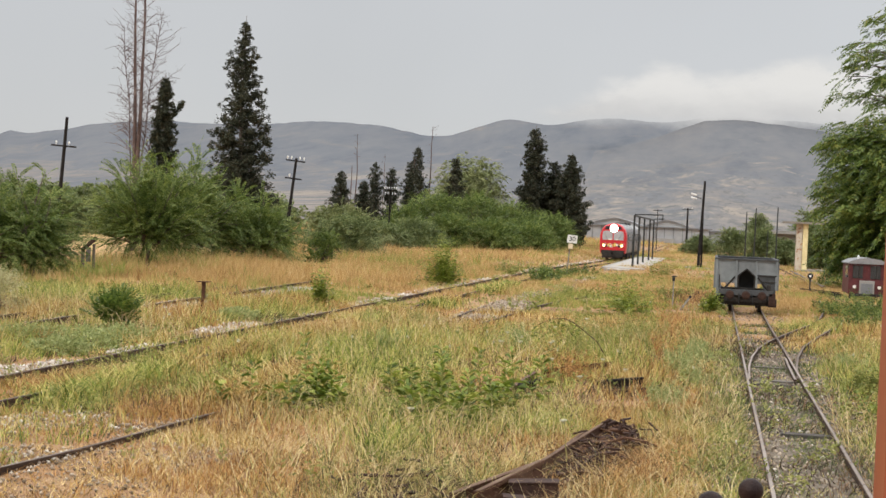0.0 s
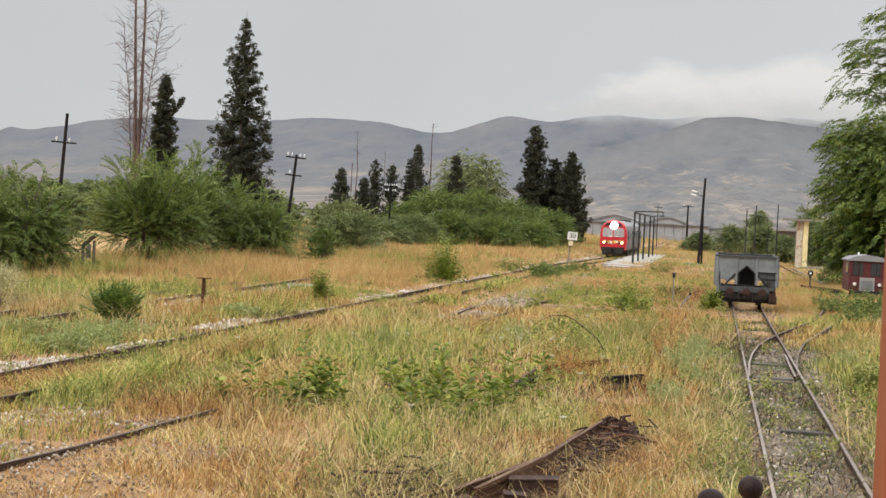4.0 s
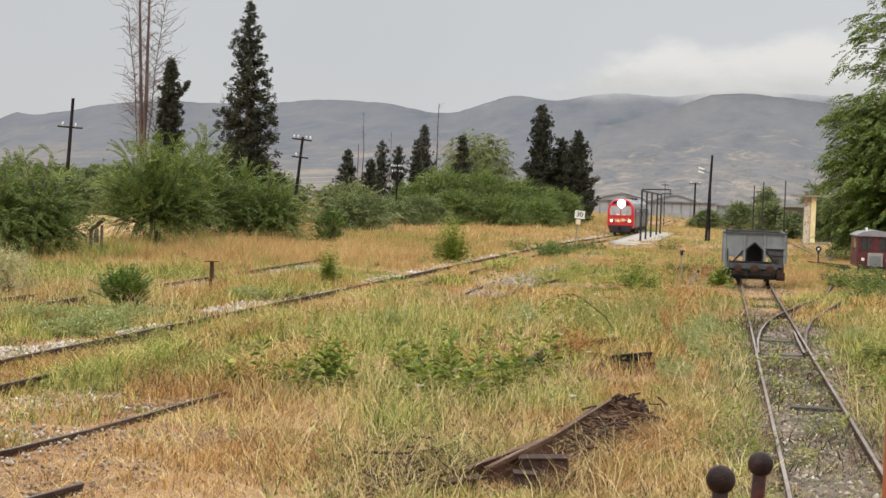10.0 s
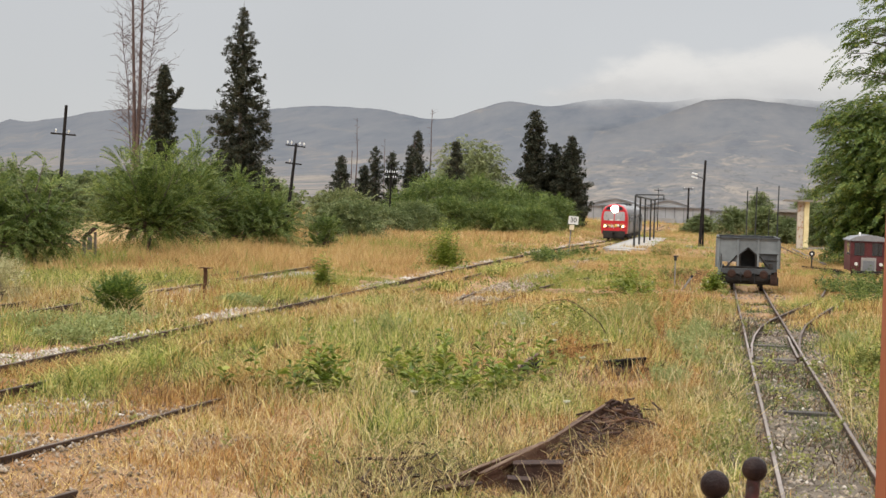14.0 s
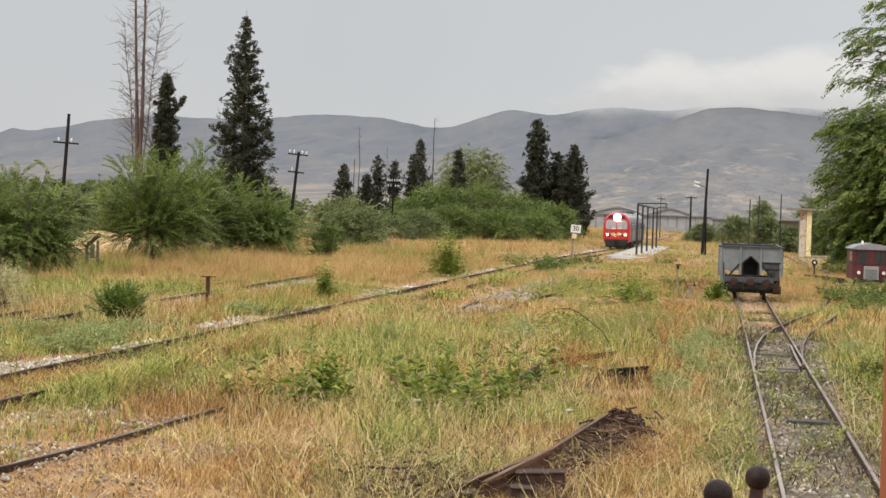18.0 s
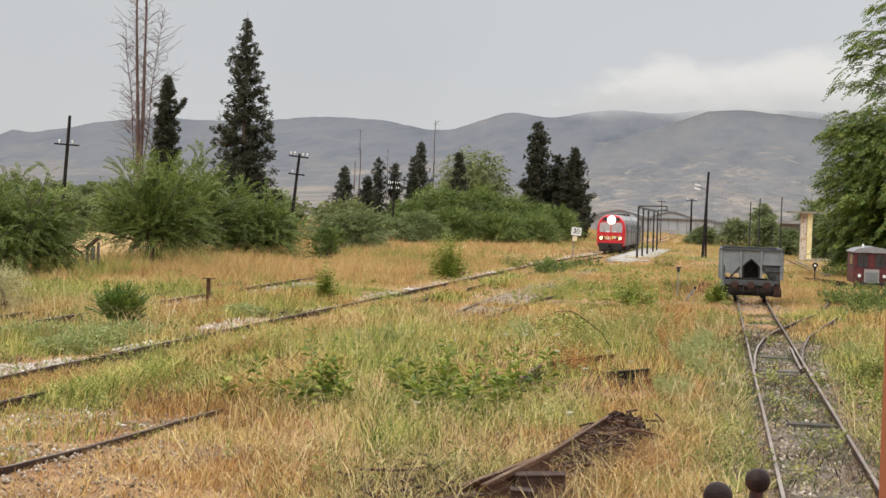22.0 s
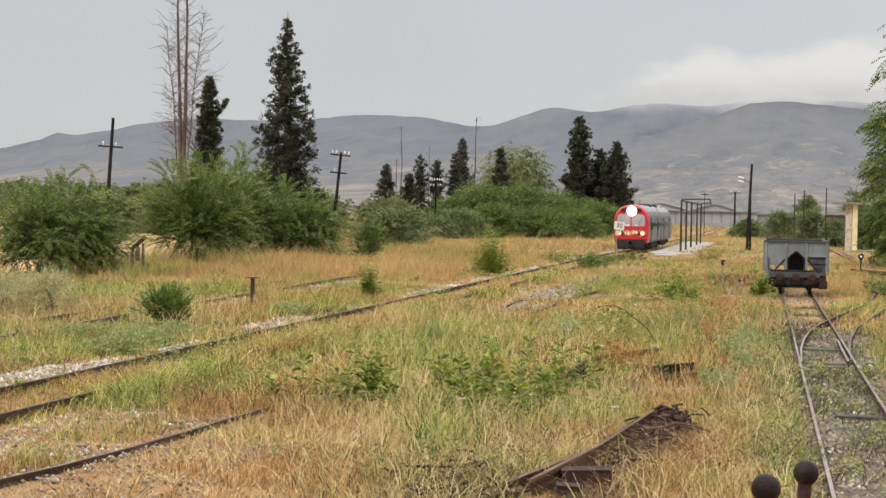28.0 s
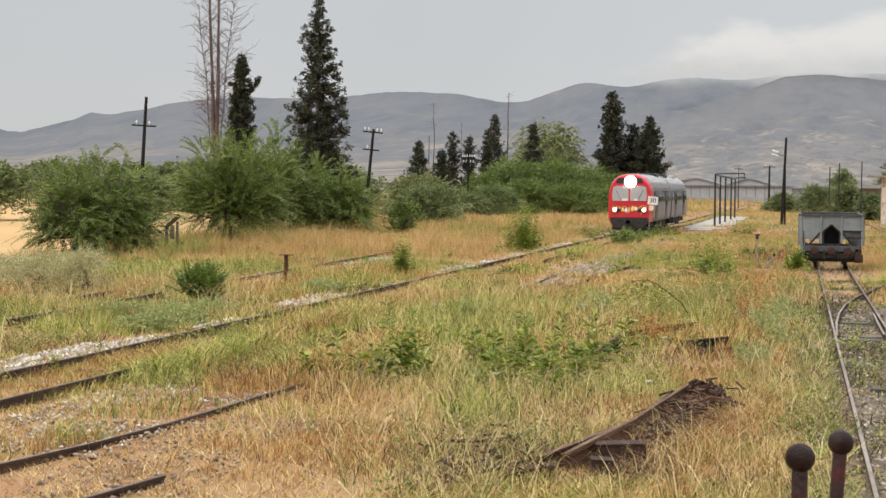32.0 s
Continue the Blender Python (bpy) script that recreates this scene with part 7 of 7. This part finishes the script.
def small_fixtures():
    t = empty("rail_stake", pose(-14.32, 40, 0), "rusty stake with a flat cap standing in the grass", "stake")
    part("stem", box(bmesh.new(), 0, 0, 0.4, 0.10, 0.08, 0.9, 0.01), M_SCRAP, t)
    part("cap", box(bmesh.new(), 0, 0, 0.86, 0.36, 0.26, 0.022, 0.005), M_SCRAP, t)
    t = empty("point_indicator", pose(4.98, 80, 0), "black disc point indicator with a white centre", "signal")
    part("stem", rod(bmesh.new(), (0, 0, -0.1), (0, 0, 0.6), 0.035, 0.035, 8), M_IRON, t)
    part("disc", lathe(bmesh.new(), [(0.15, 0), (0.155, 0.03), (0.14, 0.05)], 20, pose(0, -0.02, 0.86, 90, 0, 0)), M_BLACK, t)
    part("lens", lathe(bmesh.new(), [(0.06, 0), (0.055, 0.02)], 14, pose(0, -0.07, 0.86, 90, 0, 0)), M_INSUL, t, "white round lens")
    part("hood", rod(bmesh.new(), (0, 0.05, 0.6), (0, 0.05, 0.82), 0.06, 0.06, 8), M_BLACK, t)
    t = empty("lever_post", pose(-1.56, 58.2, 0), "short grey post with a black head", "post")
    part("stem", rod(bmesh.new(), (0, 0, -0.1), (0, 0, 0.98), 0.026, 0.022, 8), M_CONCRETE, t)
    part("head", box(bmesh.new(), 0, 0, 1.03, 0.11, 0.11, 0.15, 0.02), M_BLACK, t)
    part("cap", box(bmesh.new(), 0.015, 0, 1.13, 0.2, 0.12, 0.05, 0.015), M_BLACK, t)
    t = empty("leaning_marker", pose(-1.19, 54.5, 0, 0, 34, 0), "tilted pale marker post with a dark tip", "post")
    part("stem", box(bmesh.new(), 0, 0, 0.25, 0.07, 0.05, 0.66, 0.01), M_CONCRETE, t)
    part("tip", box(bmesh.new(), 0, 0, 0.62, 0.08, 0.06, 0.1, 0.01), M_BLACK, t)
    # the broken board at the field's edge
    t = empty("broken_board", pose(-25.9, 58, 0), "broken wooden notice board with a tilted plank", "notice board")
    part("post", box(bmesh.new(), -0.25, 0, 0.5, 0.12, 0.12, 1.2, 0.015), M_BARK, t)
    part("post", box(bmesh.new(), 0.22, 0.05, 0.6, 0.1, 0.1, 1.4, 0.015), M_BARK, t)
    part("plank", box(bmesh.new(), 0.06, -0.08, 1.3, 0.85, 0.05, 0.17, 0.01, pose(0, 0, 0, 0, -40, 0)), M_DARKBROWN, t)
    part("board", box(bmesh.new(), 0.04, -0.09, 0.85, 0.2, 0.04, 0.6, 0.01), M_SLEEPER, t, "bleached grey board")


def platform():
    t = empty("platform_1", Matrix(), "low concrete station platform beside the running line", "platform", kind="structure")
    part("deck", slab(bmesh.new(), [(-8.1, -0.1), (-5.2, -0.1), (-5.2, 0.04), (-8.1, 0.07)], 109, 160), M_DECK, t)
    part("edge", box(bmesh.new(), -8.17, 134.5, 0.02, 0.16, 51, 0.16, 0.02), M_CONCRETE, t)
    part("ramp", slab(bmesh.new(), [(-7.9, -0.1), (-6.0, -0.1), (-6.2, 0.0), (-7.7, 0.03)], 106, 109), M_DECK, t)
    f = empty("canopy_frame", Matrix(), "bare dark iron canopy frame with its roof gone", "canopy frame")
    for y in (114, 121.5, 130, 141, 149.5):
        part("post", rod(bmesh.new(), (-6.25, y, 0.1), (-6.25, y, 3.95), 0.085, 0.075, 10), M_IRON, f)
    part("beam", box(bmesh.new(), -6.25, 131.8, 4.0, 0.12, 36, 0.12, 0.01), M_IRON, f)
    for y in (114, 149.5):
        part("crossbar", rod(bmesh.new(), (-6.25, y, 4.1), (-4.1 if y < 120 else -5.2, y, 4.15), 0.05, 0.05, 6), M_IRON, f)
    part("far_post", rod(bmesh.new(), (-4.1, 114, 3.75), (-4.1, 114, 4.17), 0.04, 0.04, 6), M_IRON, f)


def station_hut():
    t = empty("station_shelter", pose(6.8, 130, 0), "small station shelter with a flat slab roof and cream pier", "building")
    part("floor_slab", box(bmesh.new(), 2.2, 1.5, 0.07, 3.6, 4.4, 0.14, 0.02), M_DUSTY, t)
    part("roof", box(bmesh.new(), 0.45, 1.5, 4.16, 3.3, 4.2, 0.14, 0.02), M_CONCRETE, t, "stained flat slab roof")
    part("fascia", box(bmesh.new(), 0.45, -0.62, 4.14, 3.4, 0.1, 0.18, 0.01), M_DUSTY, t)
    part("pier", box(bmesh.new(), 0.72, 0.0, 2.04, 0.42, 0.6, 4.08, 0.02), M_CREAM, t, "cream painted pier, peeling at the foot")
    part("pier_side", box(bmesh.new(), 0.24, 0.2, 2.04, 0.5, 0.5, 4.08, 0.02), M_BRICK, t, "flaking brick and plaster side")
    part("rear_pier", box(bmesh.new(), 0.5, 3.2, 2.04, 0.8, 0.3, 4.08, 0.02), M_BRICK, t)
    k = empty("platform_2", Matrix(), "narrow concrete kerb of the second platform", "platform", kind="structure")
    part("kerb", slab(bmesh.new(), [(6.2, 0.0), (6.36, 0.0), (6.36, 0.1), (6.2, 0.1)], 88, 126), M_SLEEPER, k)
    h = empty("station_building", pose(9.6, 165, 0), "low grey station building behind the bushes", "building")
    part("wall", box(bmesh.new(), 0, 3, 1.6, 6.5, 6, 3.2, 0.02), M_CONCRETE, h)
    part("roof", slab(bmesh.new(), [(-3.5, 3.2), (3.7, 3.2), (3.7, 3.55), (-3.5, 3.55)], -0.9, 6.4), M_CONCRETE, h)
    for x in (-2.0, 0.0, 2.0):
        w = part("window", box(bmesh.new(), x, -0.02, 1.7, 0.9, 0.06, 1.2, 0.01), M_GLASS, h)
        part("sill", box(bmesh.new(), x, -0.06, 1.05, 1.1, 0.14, 0.08, 0.01), M_WHITE, w)


def far_shed():
    t = empty("goods_shed", pose(-17.5, 380, 0), "long pale shed with two shallow gabled roofs beyond the station", "building")
    part("wall", box(bmesh.new(), 0, 10, 2.0, 31, 20, 4.0, 0.05), M_SHED, t)
    part("eaves_beam", box(bmesh.new(), 0, -0.3, 4.05, 33, 0.6, 0.3, 0.03), M_SHEDROOF, t)
    for x, half in ((-8.4, 6.6), (5.0, 5.6)):
        arc = [(x + half * u, 4.2 + 1.7 * (1 - abs(u) ** 1.25)) for u in np.linspace(-1, 1, 13)]
        roof = part("gable", slab(bmesh.new(), arc, 0.0, 20.5), M_SHED, t, "pale gable wall")
        part("verge", slab(bmesh.new(), [(a, b + 0.22) for a, b in arc] + [(a, b - 0.12) for a, b in arc[::-1]], -0.4, 20.9), M_SHEDROOF, roof, "dark roof edge")
    for x in np.arange(-14, 15, 2.3):
        part("mullion", box(bmesh.new(), x, -0.08, 2.2, 0.22, 0.18, 3.6, 0.02), M_SHEDROOF, t)
    part("plinth", box(bmesh.new(), 4.5, -0.4, 0.6, 5.0, 0.6, 1.2, 0.05), M_CONCRETE, t, "pale loading bay front")
    part("plinth", box(bmesh.new(), -6, -0.3, 0.5, 9, 0.4, 1.0, 0.05), M_CONCRETE, t)
    w = empty("low_shed", pose(6, 400, 0), "long low grey shed beyond the station", "building")
    part("wall", box(bmesh.new(), 0, 6, 1.7, 20, 12, 3.4, 0.05), M_SHED, w)
    part("roof", box(bmesh.new(), 0, 6, 3.6, 21, 13, 0.45, 0.05), M_SHEDROOF, w)


def field():
    bm = bmesh.new()
    v = [bm.verts.new(p) for p in ((-160, 46, 0.08), (-28.4, 46, 0.08), (-29.2, 60, 0.08), (-31, 78, 0.08), (-40, 128, 0.06), (-75, 260, 0.05), (-260, 260, 0.05))]
    bm.faces.new(v)
    tagged(part("ground_field", bm, M_FIELD), "pale golden stubble field behind the hedge", "field", kind="structure")


# ---------------------------------------------------------------- by the camera


def scrap_heap():
    """Old rails and girders thrown in the grass."""
    rng = random.Random(12)

    def girder(a, b, size, label, roll=0.0, m=M_SCRAP):
        a, b = Vector(a), Vector(b)
        t = empty("scrap_rail", Matrix.Translation(a), label, "scrap iron", "scrap heap")
        d = b - a
        L = d.length
        bm = sweep(bmesh.new(), [(u * size, v * size) for u, v in RAIL_SHAPE], [(0, 0, 0), (0, L / 2, 0), (0, L, 0)])
        turn = d.to_track_quat("Y", "Z").to_matrix().to_4x4() @ pose(0, 0, 0, 0, roll, 0)
        bmesh.ops.transform(bm, matrix=turn, verts=bm.verts)
        bar = part("bar", bm, m, t)
        if m == M_SCRAP:
            bm = sweep(bmesh.new(), [(u * size, v * size) for u, v in HEAD_SHAPE], [(0, 0.01, 0), (0, L / 2, 0), (0, L - 0.01, 0)])
            bmesh.ops.transform(bm, matrix=turn, verts=bm.verts)
            part("pale_top_edge", bm, M_EDGE, bar, "paler rusty top edge")

    girder((-2.5, 14.47, 0.02), (-1.85, 15.71, 0.17), 1.05, "rusty girder lying askew on the heap", 6)
    girder((-2.21, 14.5, 0.0), (-1.73, 15.79, 0.15), 1.5, "stout rusty girder lying askew on the heap", -8)
    girder((-1.86, 15.9, 0.13), (-1.34, 19.86, 0.17), 0.85, "long rusty scrap rail lying on the heap")
    girder((-1.80, 17.1, 0.06), (-1.54, 19.0, 0.13), 0.85, "rusty scrap rail lying on the heap", -14)
    girder((-2.75, 13.9, -0.02), (-2.35, 14.5, 0.0), 1.0, "rusty scrap rail lying on the heap", 30)
    girder((-1.67, 16.33, 0.0), (-1.29, 16.75, 0.02), 0.9, "rusty bar across the heap", 20)
    b = empty("box_girder", pose(-1.72, 15.0, 0.11, 0, -3, 6), "dark brown box girder end sticking out of the heap", "scrap iron", "scrap heap")
    part("web", box(bmesh.new(), 0, 0, 0.02, 0.5, 0.22, 0.19, 0.01), M_DARKBROWN, b)
    part("flange", box(bmesh.new(), 0, 0, 0.122, 0.52, 0.25, 0.016, 0.004), M_DARKBROWN, b)
    b = empty("box_girder", pose(-1.86, 14.5, 0.0, 0, 3, 12), "short dark brown iron block under the heap", "scrap iron", "scrap heap")
    part("web", box(bmesh.new(), 0, 0, 0.06, 0.22, 0.2, 0.16, 0.01), M_DARKBROWN, b)
    part("flange", box(bmesh.new(), 0, 0, 0.148, 0.24, 0.22, 0.016, 0.004), M_DARKBROWN, b)
    girder((-3.3, 13.8, -0.07), (-2.95, 14.9, -0.05), 1.0, "rusty scrap rail lying in the grass", 8)
    girder((-1.6, 18.4, 0.1), (-0.95, 19.1, 0.06), 1.0, "rusty bar across the heap", 40)
    girder((-1.35, 19.5, 0.12), (-0.9, 19.4, 0.08), 1.0, "rusty bar across the heap", 10)
    girder((-1.4, 20.4, 0.12), (-1.0, 20.1, 0.06), 1.0, "rusty bar across the heap", -30)
    girder((-3.3, 24.2, 0.0), (-3.15, 26.6, 0.08), 1.1, "rusty scrap rail in tall grass", 10)
    girder((-3.45, 24.6, 0.0), (-2.95, 25.4, 0.1), 1.0, "dark tarred timber baulk in tall grass", 30, M_POLE)
    girder((-3.1, 27.4, 0.1), (-1.9, 29.2, 0.16), 0.7, "thin bar lying in the grass", 0)
    girder((-1.95, 26.3, 0.02), (-1.2, 26.9, 0.07), 1.1, "dark tarred timber baulk in the grass", 10, M_POLE)
    girder((-1.8, 25.8, -0.04), (-1.02, 26.5, 0.0), 1.2, "dark tarred timber baulk in the grass", 80, M_POLE)
    for x0, y0, x1, y1 in ((4.55, 81.2, 5.95, 73.4), (5.0, 81.0, 6.2, 74.6), (5.5, 79.2, 6.3, 76.9)):
        girder((x0, y0, 0.08), (x1, y1, 0.08), 0.8, "dark weathered timber baulk beside the trolley", 0, M_POLE)
    heap = empty("scrap_pile", pose(-1.3, 18.6, 0), "heap of thin rusty rods and broken iron in dead brush", "scrap iron", "scrap heap")
    for k in range(190):
        along = rng.random()
        a = Vector((0.02 + 0.42 * along * rng.gauss(0.45, 0.4) - 0.25 * (1 - along), -2.6 + 3.9 * along + rng.gauss(0, 0.15), 0))
        a.z = rng.uniform(0.0, 0.26) * (0.35 + 0.65 * along) + 0.02
        d = Vector((rng.gauss(0.08, 0.2), rng.gauss(0, 0.3), rng.gauss(0, 0.06)))
        mid = a + d * 0.5 + Vector((rng.gauss(0, 0.06), rng.gauss(0, 0.06), rng.uniform(0, 0.08)))
        r = rng.uniform(0.008, 0.026)
        part("rod", tube(bmesh.new(), (a, mid, a + d), (r, r * 0.9, r * 0.7), 5), M_SCRAP if k % 4 == 0 else M_DARKBROWN, heap)
    for k, (x, y, r) in enumerate(((0.16, 0.75, 0.2), (0.28, 0.35, 0.16), (0.1, -0.5, 0.15))):
        ring = [(x + r * math.cos(a), y + 1.2 * r * math.sin(a), 0.12 + 0.1 * math.sin(a + k)) for a in np.linspace(0.3, 5.2, 12)]
        part("bent_strap", sweep(bmesh.new(), [(-0.012, -0.03), (0.012, -0.03), (0.012, 0.03), (-0.012, 0.03)], ring), M_DARKBROWN, heap, "bent dark iron strap")
    low = empty("scrap_pile", pose(-2.95, 14.7, 0.04), "low tangle of rusty rods half hidden in long grass", "scrap iron", "scrap heap")
    for k in range(60):
        a = Vector((rng.gauss(0, 0.32), rng.gauss(0, 0.6), rng.uniform(0.0, 0.14)))
        d = Vector((rng.gauss(0.05, 0.22), rng.gauss(0.1, 0.3), rng.gauss(0, 0.04)))
        part("rod", rod(bmesh.new(), a, a + d * rng.uniform(0.4, 1.0), rng.uniform(0.008, 0.024), rng.uniform(0.006, 0.016), 5), M_DARKBROWN, low)
    y = np.random.default_rng(9).normal(17.9, 1.2, 1700)
    x = np.random.default_rng(8).normal(-1.15, 0.24, 1700) + 0.13 * (y - 17.9)
    h = np.random.default_rng(10).uniform(0.08, 0.28, 1700)
    blades("dead_brush", x, y, h, 0.011 + 0 * h, M_BRUSH, "tangle of dead brown stems over the scrap", "brush", 55, 1.3)
    g = np.random.default_rng(22)
    x, y = g.normal(-3.05, 0.45, 800), g.normal(14.9, 0.8, 800)
    blades("dead_brush", x, y, g.uniform(0.08, 0.3, 800), g.uniform(0.007, 0.013, 800), M_BRUSH, "dark dead stems round the low scrap", "brush", 58, 1.3)
    x, y = g.normal(-1.55, 0.3, 900), g.normal(14.6, 0.5, 900)
    blades("dead_brush", x, y, g.uniform(0.06, 0.2, 900), g.uniform(0.007, 0.013, 900), M_BRUSH, "dark dead stems at the foot of the scrap", "brush", 59, 1.3)
    g = np.random.default_rng(21)
    y = g.uniform(14.2, 19.2, 190)
    x = -1.6 + 0.13 * (y - 15) + g.normal(0.15, 0.28, 190)
    blades("straw_stalks", x, y, g.uniform(0.15, 0.45, 190), g.uniform(0.006, 0.012, 190), M_STRAW, "bent pale straw grown through the scrap", "grass", 57, 1.5)
    g = np.random.default_rng(11)
    y = g.normal(16.9, 1.3, 1500)
    x = g.normal(-0.85, 0.3, 1500) + 0.12 * (y - 17)
    blades("dead_stems", x, y, g.uniform(0.1, 0.36, 1500), 0.008 + 0 * y, M_RED, "russet dead stems tangled beside the scrap", "brush", 56, 1.6)


def levers():
    """Two ball-topped iron levers just before the camera."""
    for (x, y, z, r), lean in (((0.02, 4.23, 2.08, 0.0415), 0.3), ((0.15, 4.93, 2.012, 0.0415), 3.2)):
        t = empty("ball_lever", pose(x - z * math.sin(radians(lean)), y, 0, 0, lean, 0), "ball-topped iron lever in chipped dark maroon paint", "lever", "levers")
        zz = z / math.cos(radians(lean))
        part("rod", lathe(bmesh.new(), [(0.05, 0.0), (0.05, 0.06), (0.028, 0.08), (0.024, 0.8), (0.0225, zz - 0.03), (0.02, zz)], 16), M_MAROON, t, smooth=True)
        prof = [(r * math.sin(a) + 0.0001, zz - r * math.cos(a)) for a in np.linspace(0.3, math.pi, 14)]
        part("ball", lathe(bmesh.new(), prof, 32), M_KNOB, t, "round dark brown iron knob", smooth=True)


def cab_edge():
    """The edge of the vehicle on which the camera stands."""
    t = empty("vehicle_doorway", Matrix(), "orange-painted edge of a parked vehicle's doorway", "vehicle")
    part("door_post", box(bmesh.new(), 0.206, 1.3, 2.9, 0.12, 0.1, 3.0, 0.012), M_ORANGE, t)
    part("floor", box(bmesh.new(), 1.05, -1.9, 1.3, 2.6, 6.4, 0.1, 0.01), M_DARKMETAL, t)
    part("front_panel", box(bmesh.new(), 1.28, 1.3, 1.9, 2.02, 0.06, 1.1, 0.02), M_ORANGE, t)
    part("corner_post", box(bmesh.new(), 2.32, 1.3, 2.4, 0.1, 0.1, 2.1, 0.012), M_ORANGE, t)
    part("headstock", box(bmesh.new(), 1.05, 1.22, 1.12, 2.5, 0.12, 0.26, 0.015), M_DARKMETAL, t)
    for sx in (0.78, 1.67):
        part("frame_beam", box(bmesh.new(), sx, -1.9, 1.1, 0.1, 6.2, 0.24, 0.01), M_DARKMETAL, t)
    for sx in RAIL_R:
        for yy in (-0.2, -3.8):
            part("wheel", lathe(bmesh.new(), [(0.08, -0.06), (0.40, -0.05), (0.42, 0.0), (0.40, 0.05), (0.08, 0.06)], 24, pose(sx, yy, 0.54, 0, 90, 0)), M_DARKMETAL, t)
    for yy in (-0.2, -3.8):
        part("axle", rod(bmesh.new(), (0.5, yy, 0.54), (1.95, yy, 0.54), 0.06, 0.06, 10), M_DARKMETAL, t)
        for sx in (0.78, 1.67):
            part("axle_guard", box(bmesh.new(), sx, yy, 0.8, 0.06, 0.3, 0.46, 0.01), M_DARKMETAL, t)


# ---------------------------------------------------------------- build

ground()
gravel_bed()
mountains()
cloud_bank()
field()
platform()
tracks()
THE_TRAIN = train()
hopper_wagon()
motor_trolley()
station_hut()
far_shed()
poles()
speed_sign()
small_fixtures()
trees()
small_plants()
feathery_weeds()
bramble()
umbels()
scrap_heap()
levers()
cab_edge()
ballast()
grass()


def motions():
    """The train waits at the platform, then comes on along the line."""
    rows = [(0, 148.3), (17.2, 148.3), (18.2, 148.0), (19, 146.9), (20, 144.6), (21, 142.2), (22, 139.6), (23, 136.4), (24, 132.7), (25.3, 127.5), (26.5, 122.5), (27, 120.3), (28, 115.3), (29, 109.9), (30, 104.0), (31, 97.7), (32, 90.9)]
    walk(THE_TRAIN, [(t, pose(-10.19, y, 0.138 - float(line_dip(y + 6)))) for t, y in rows])


motions()
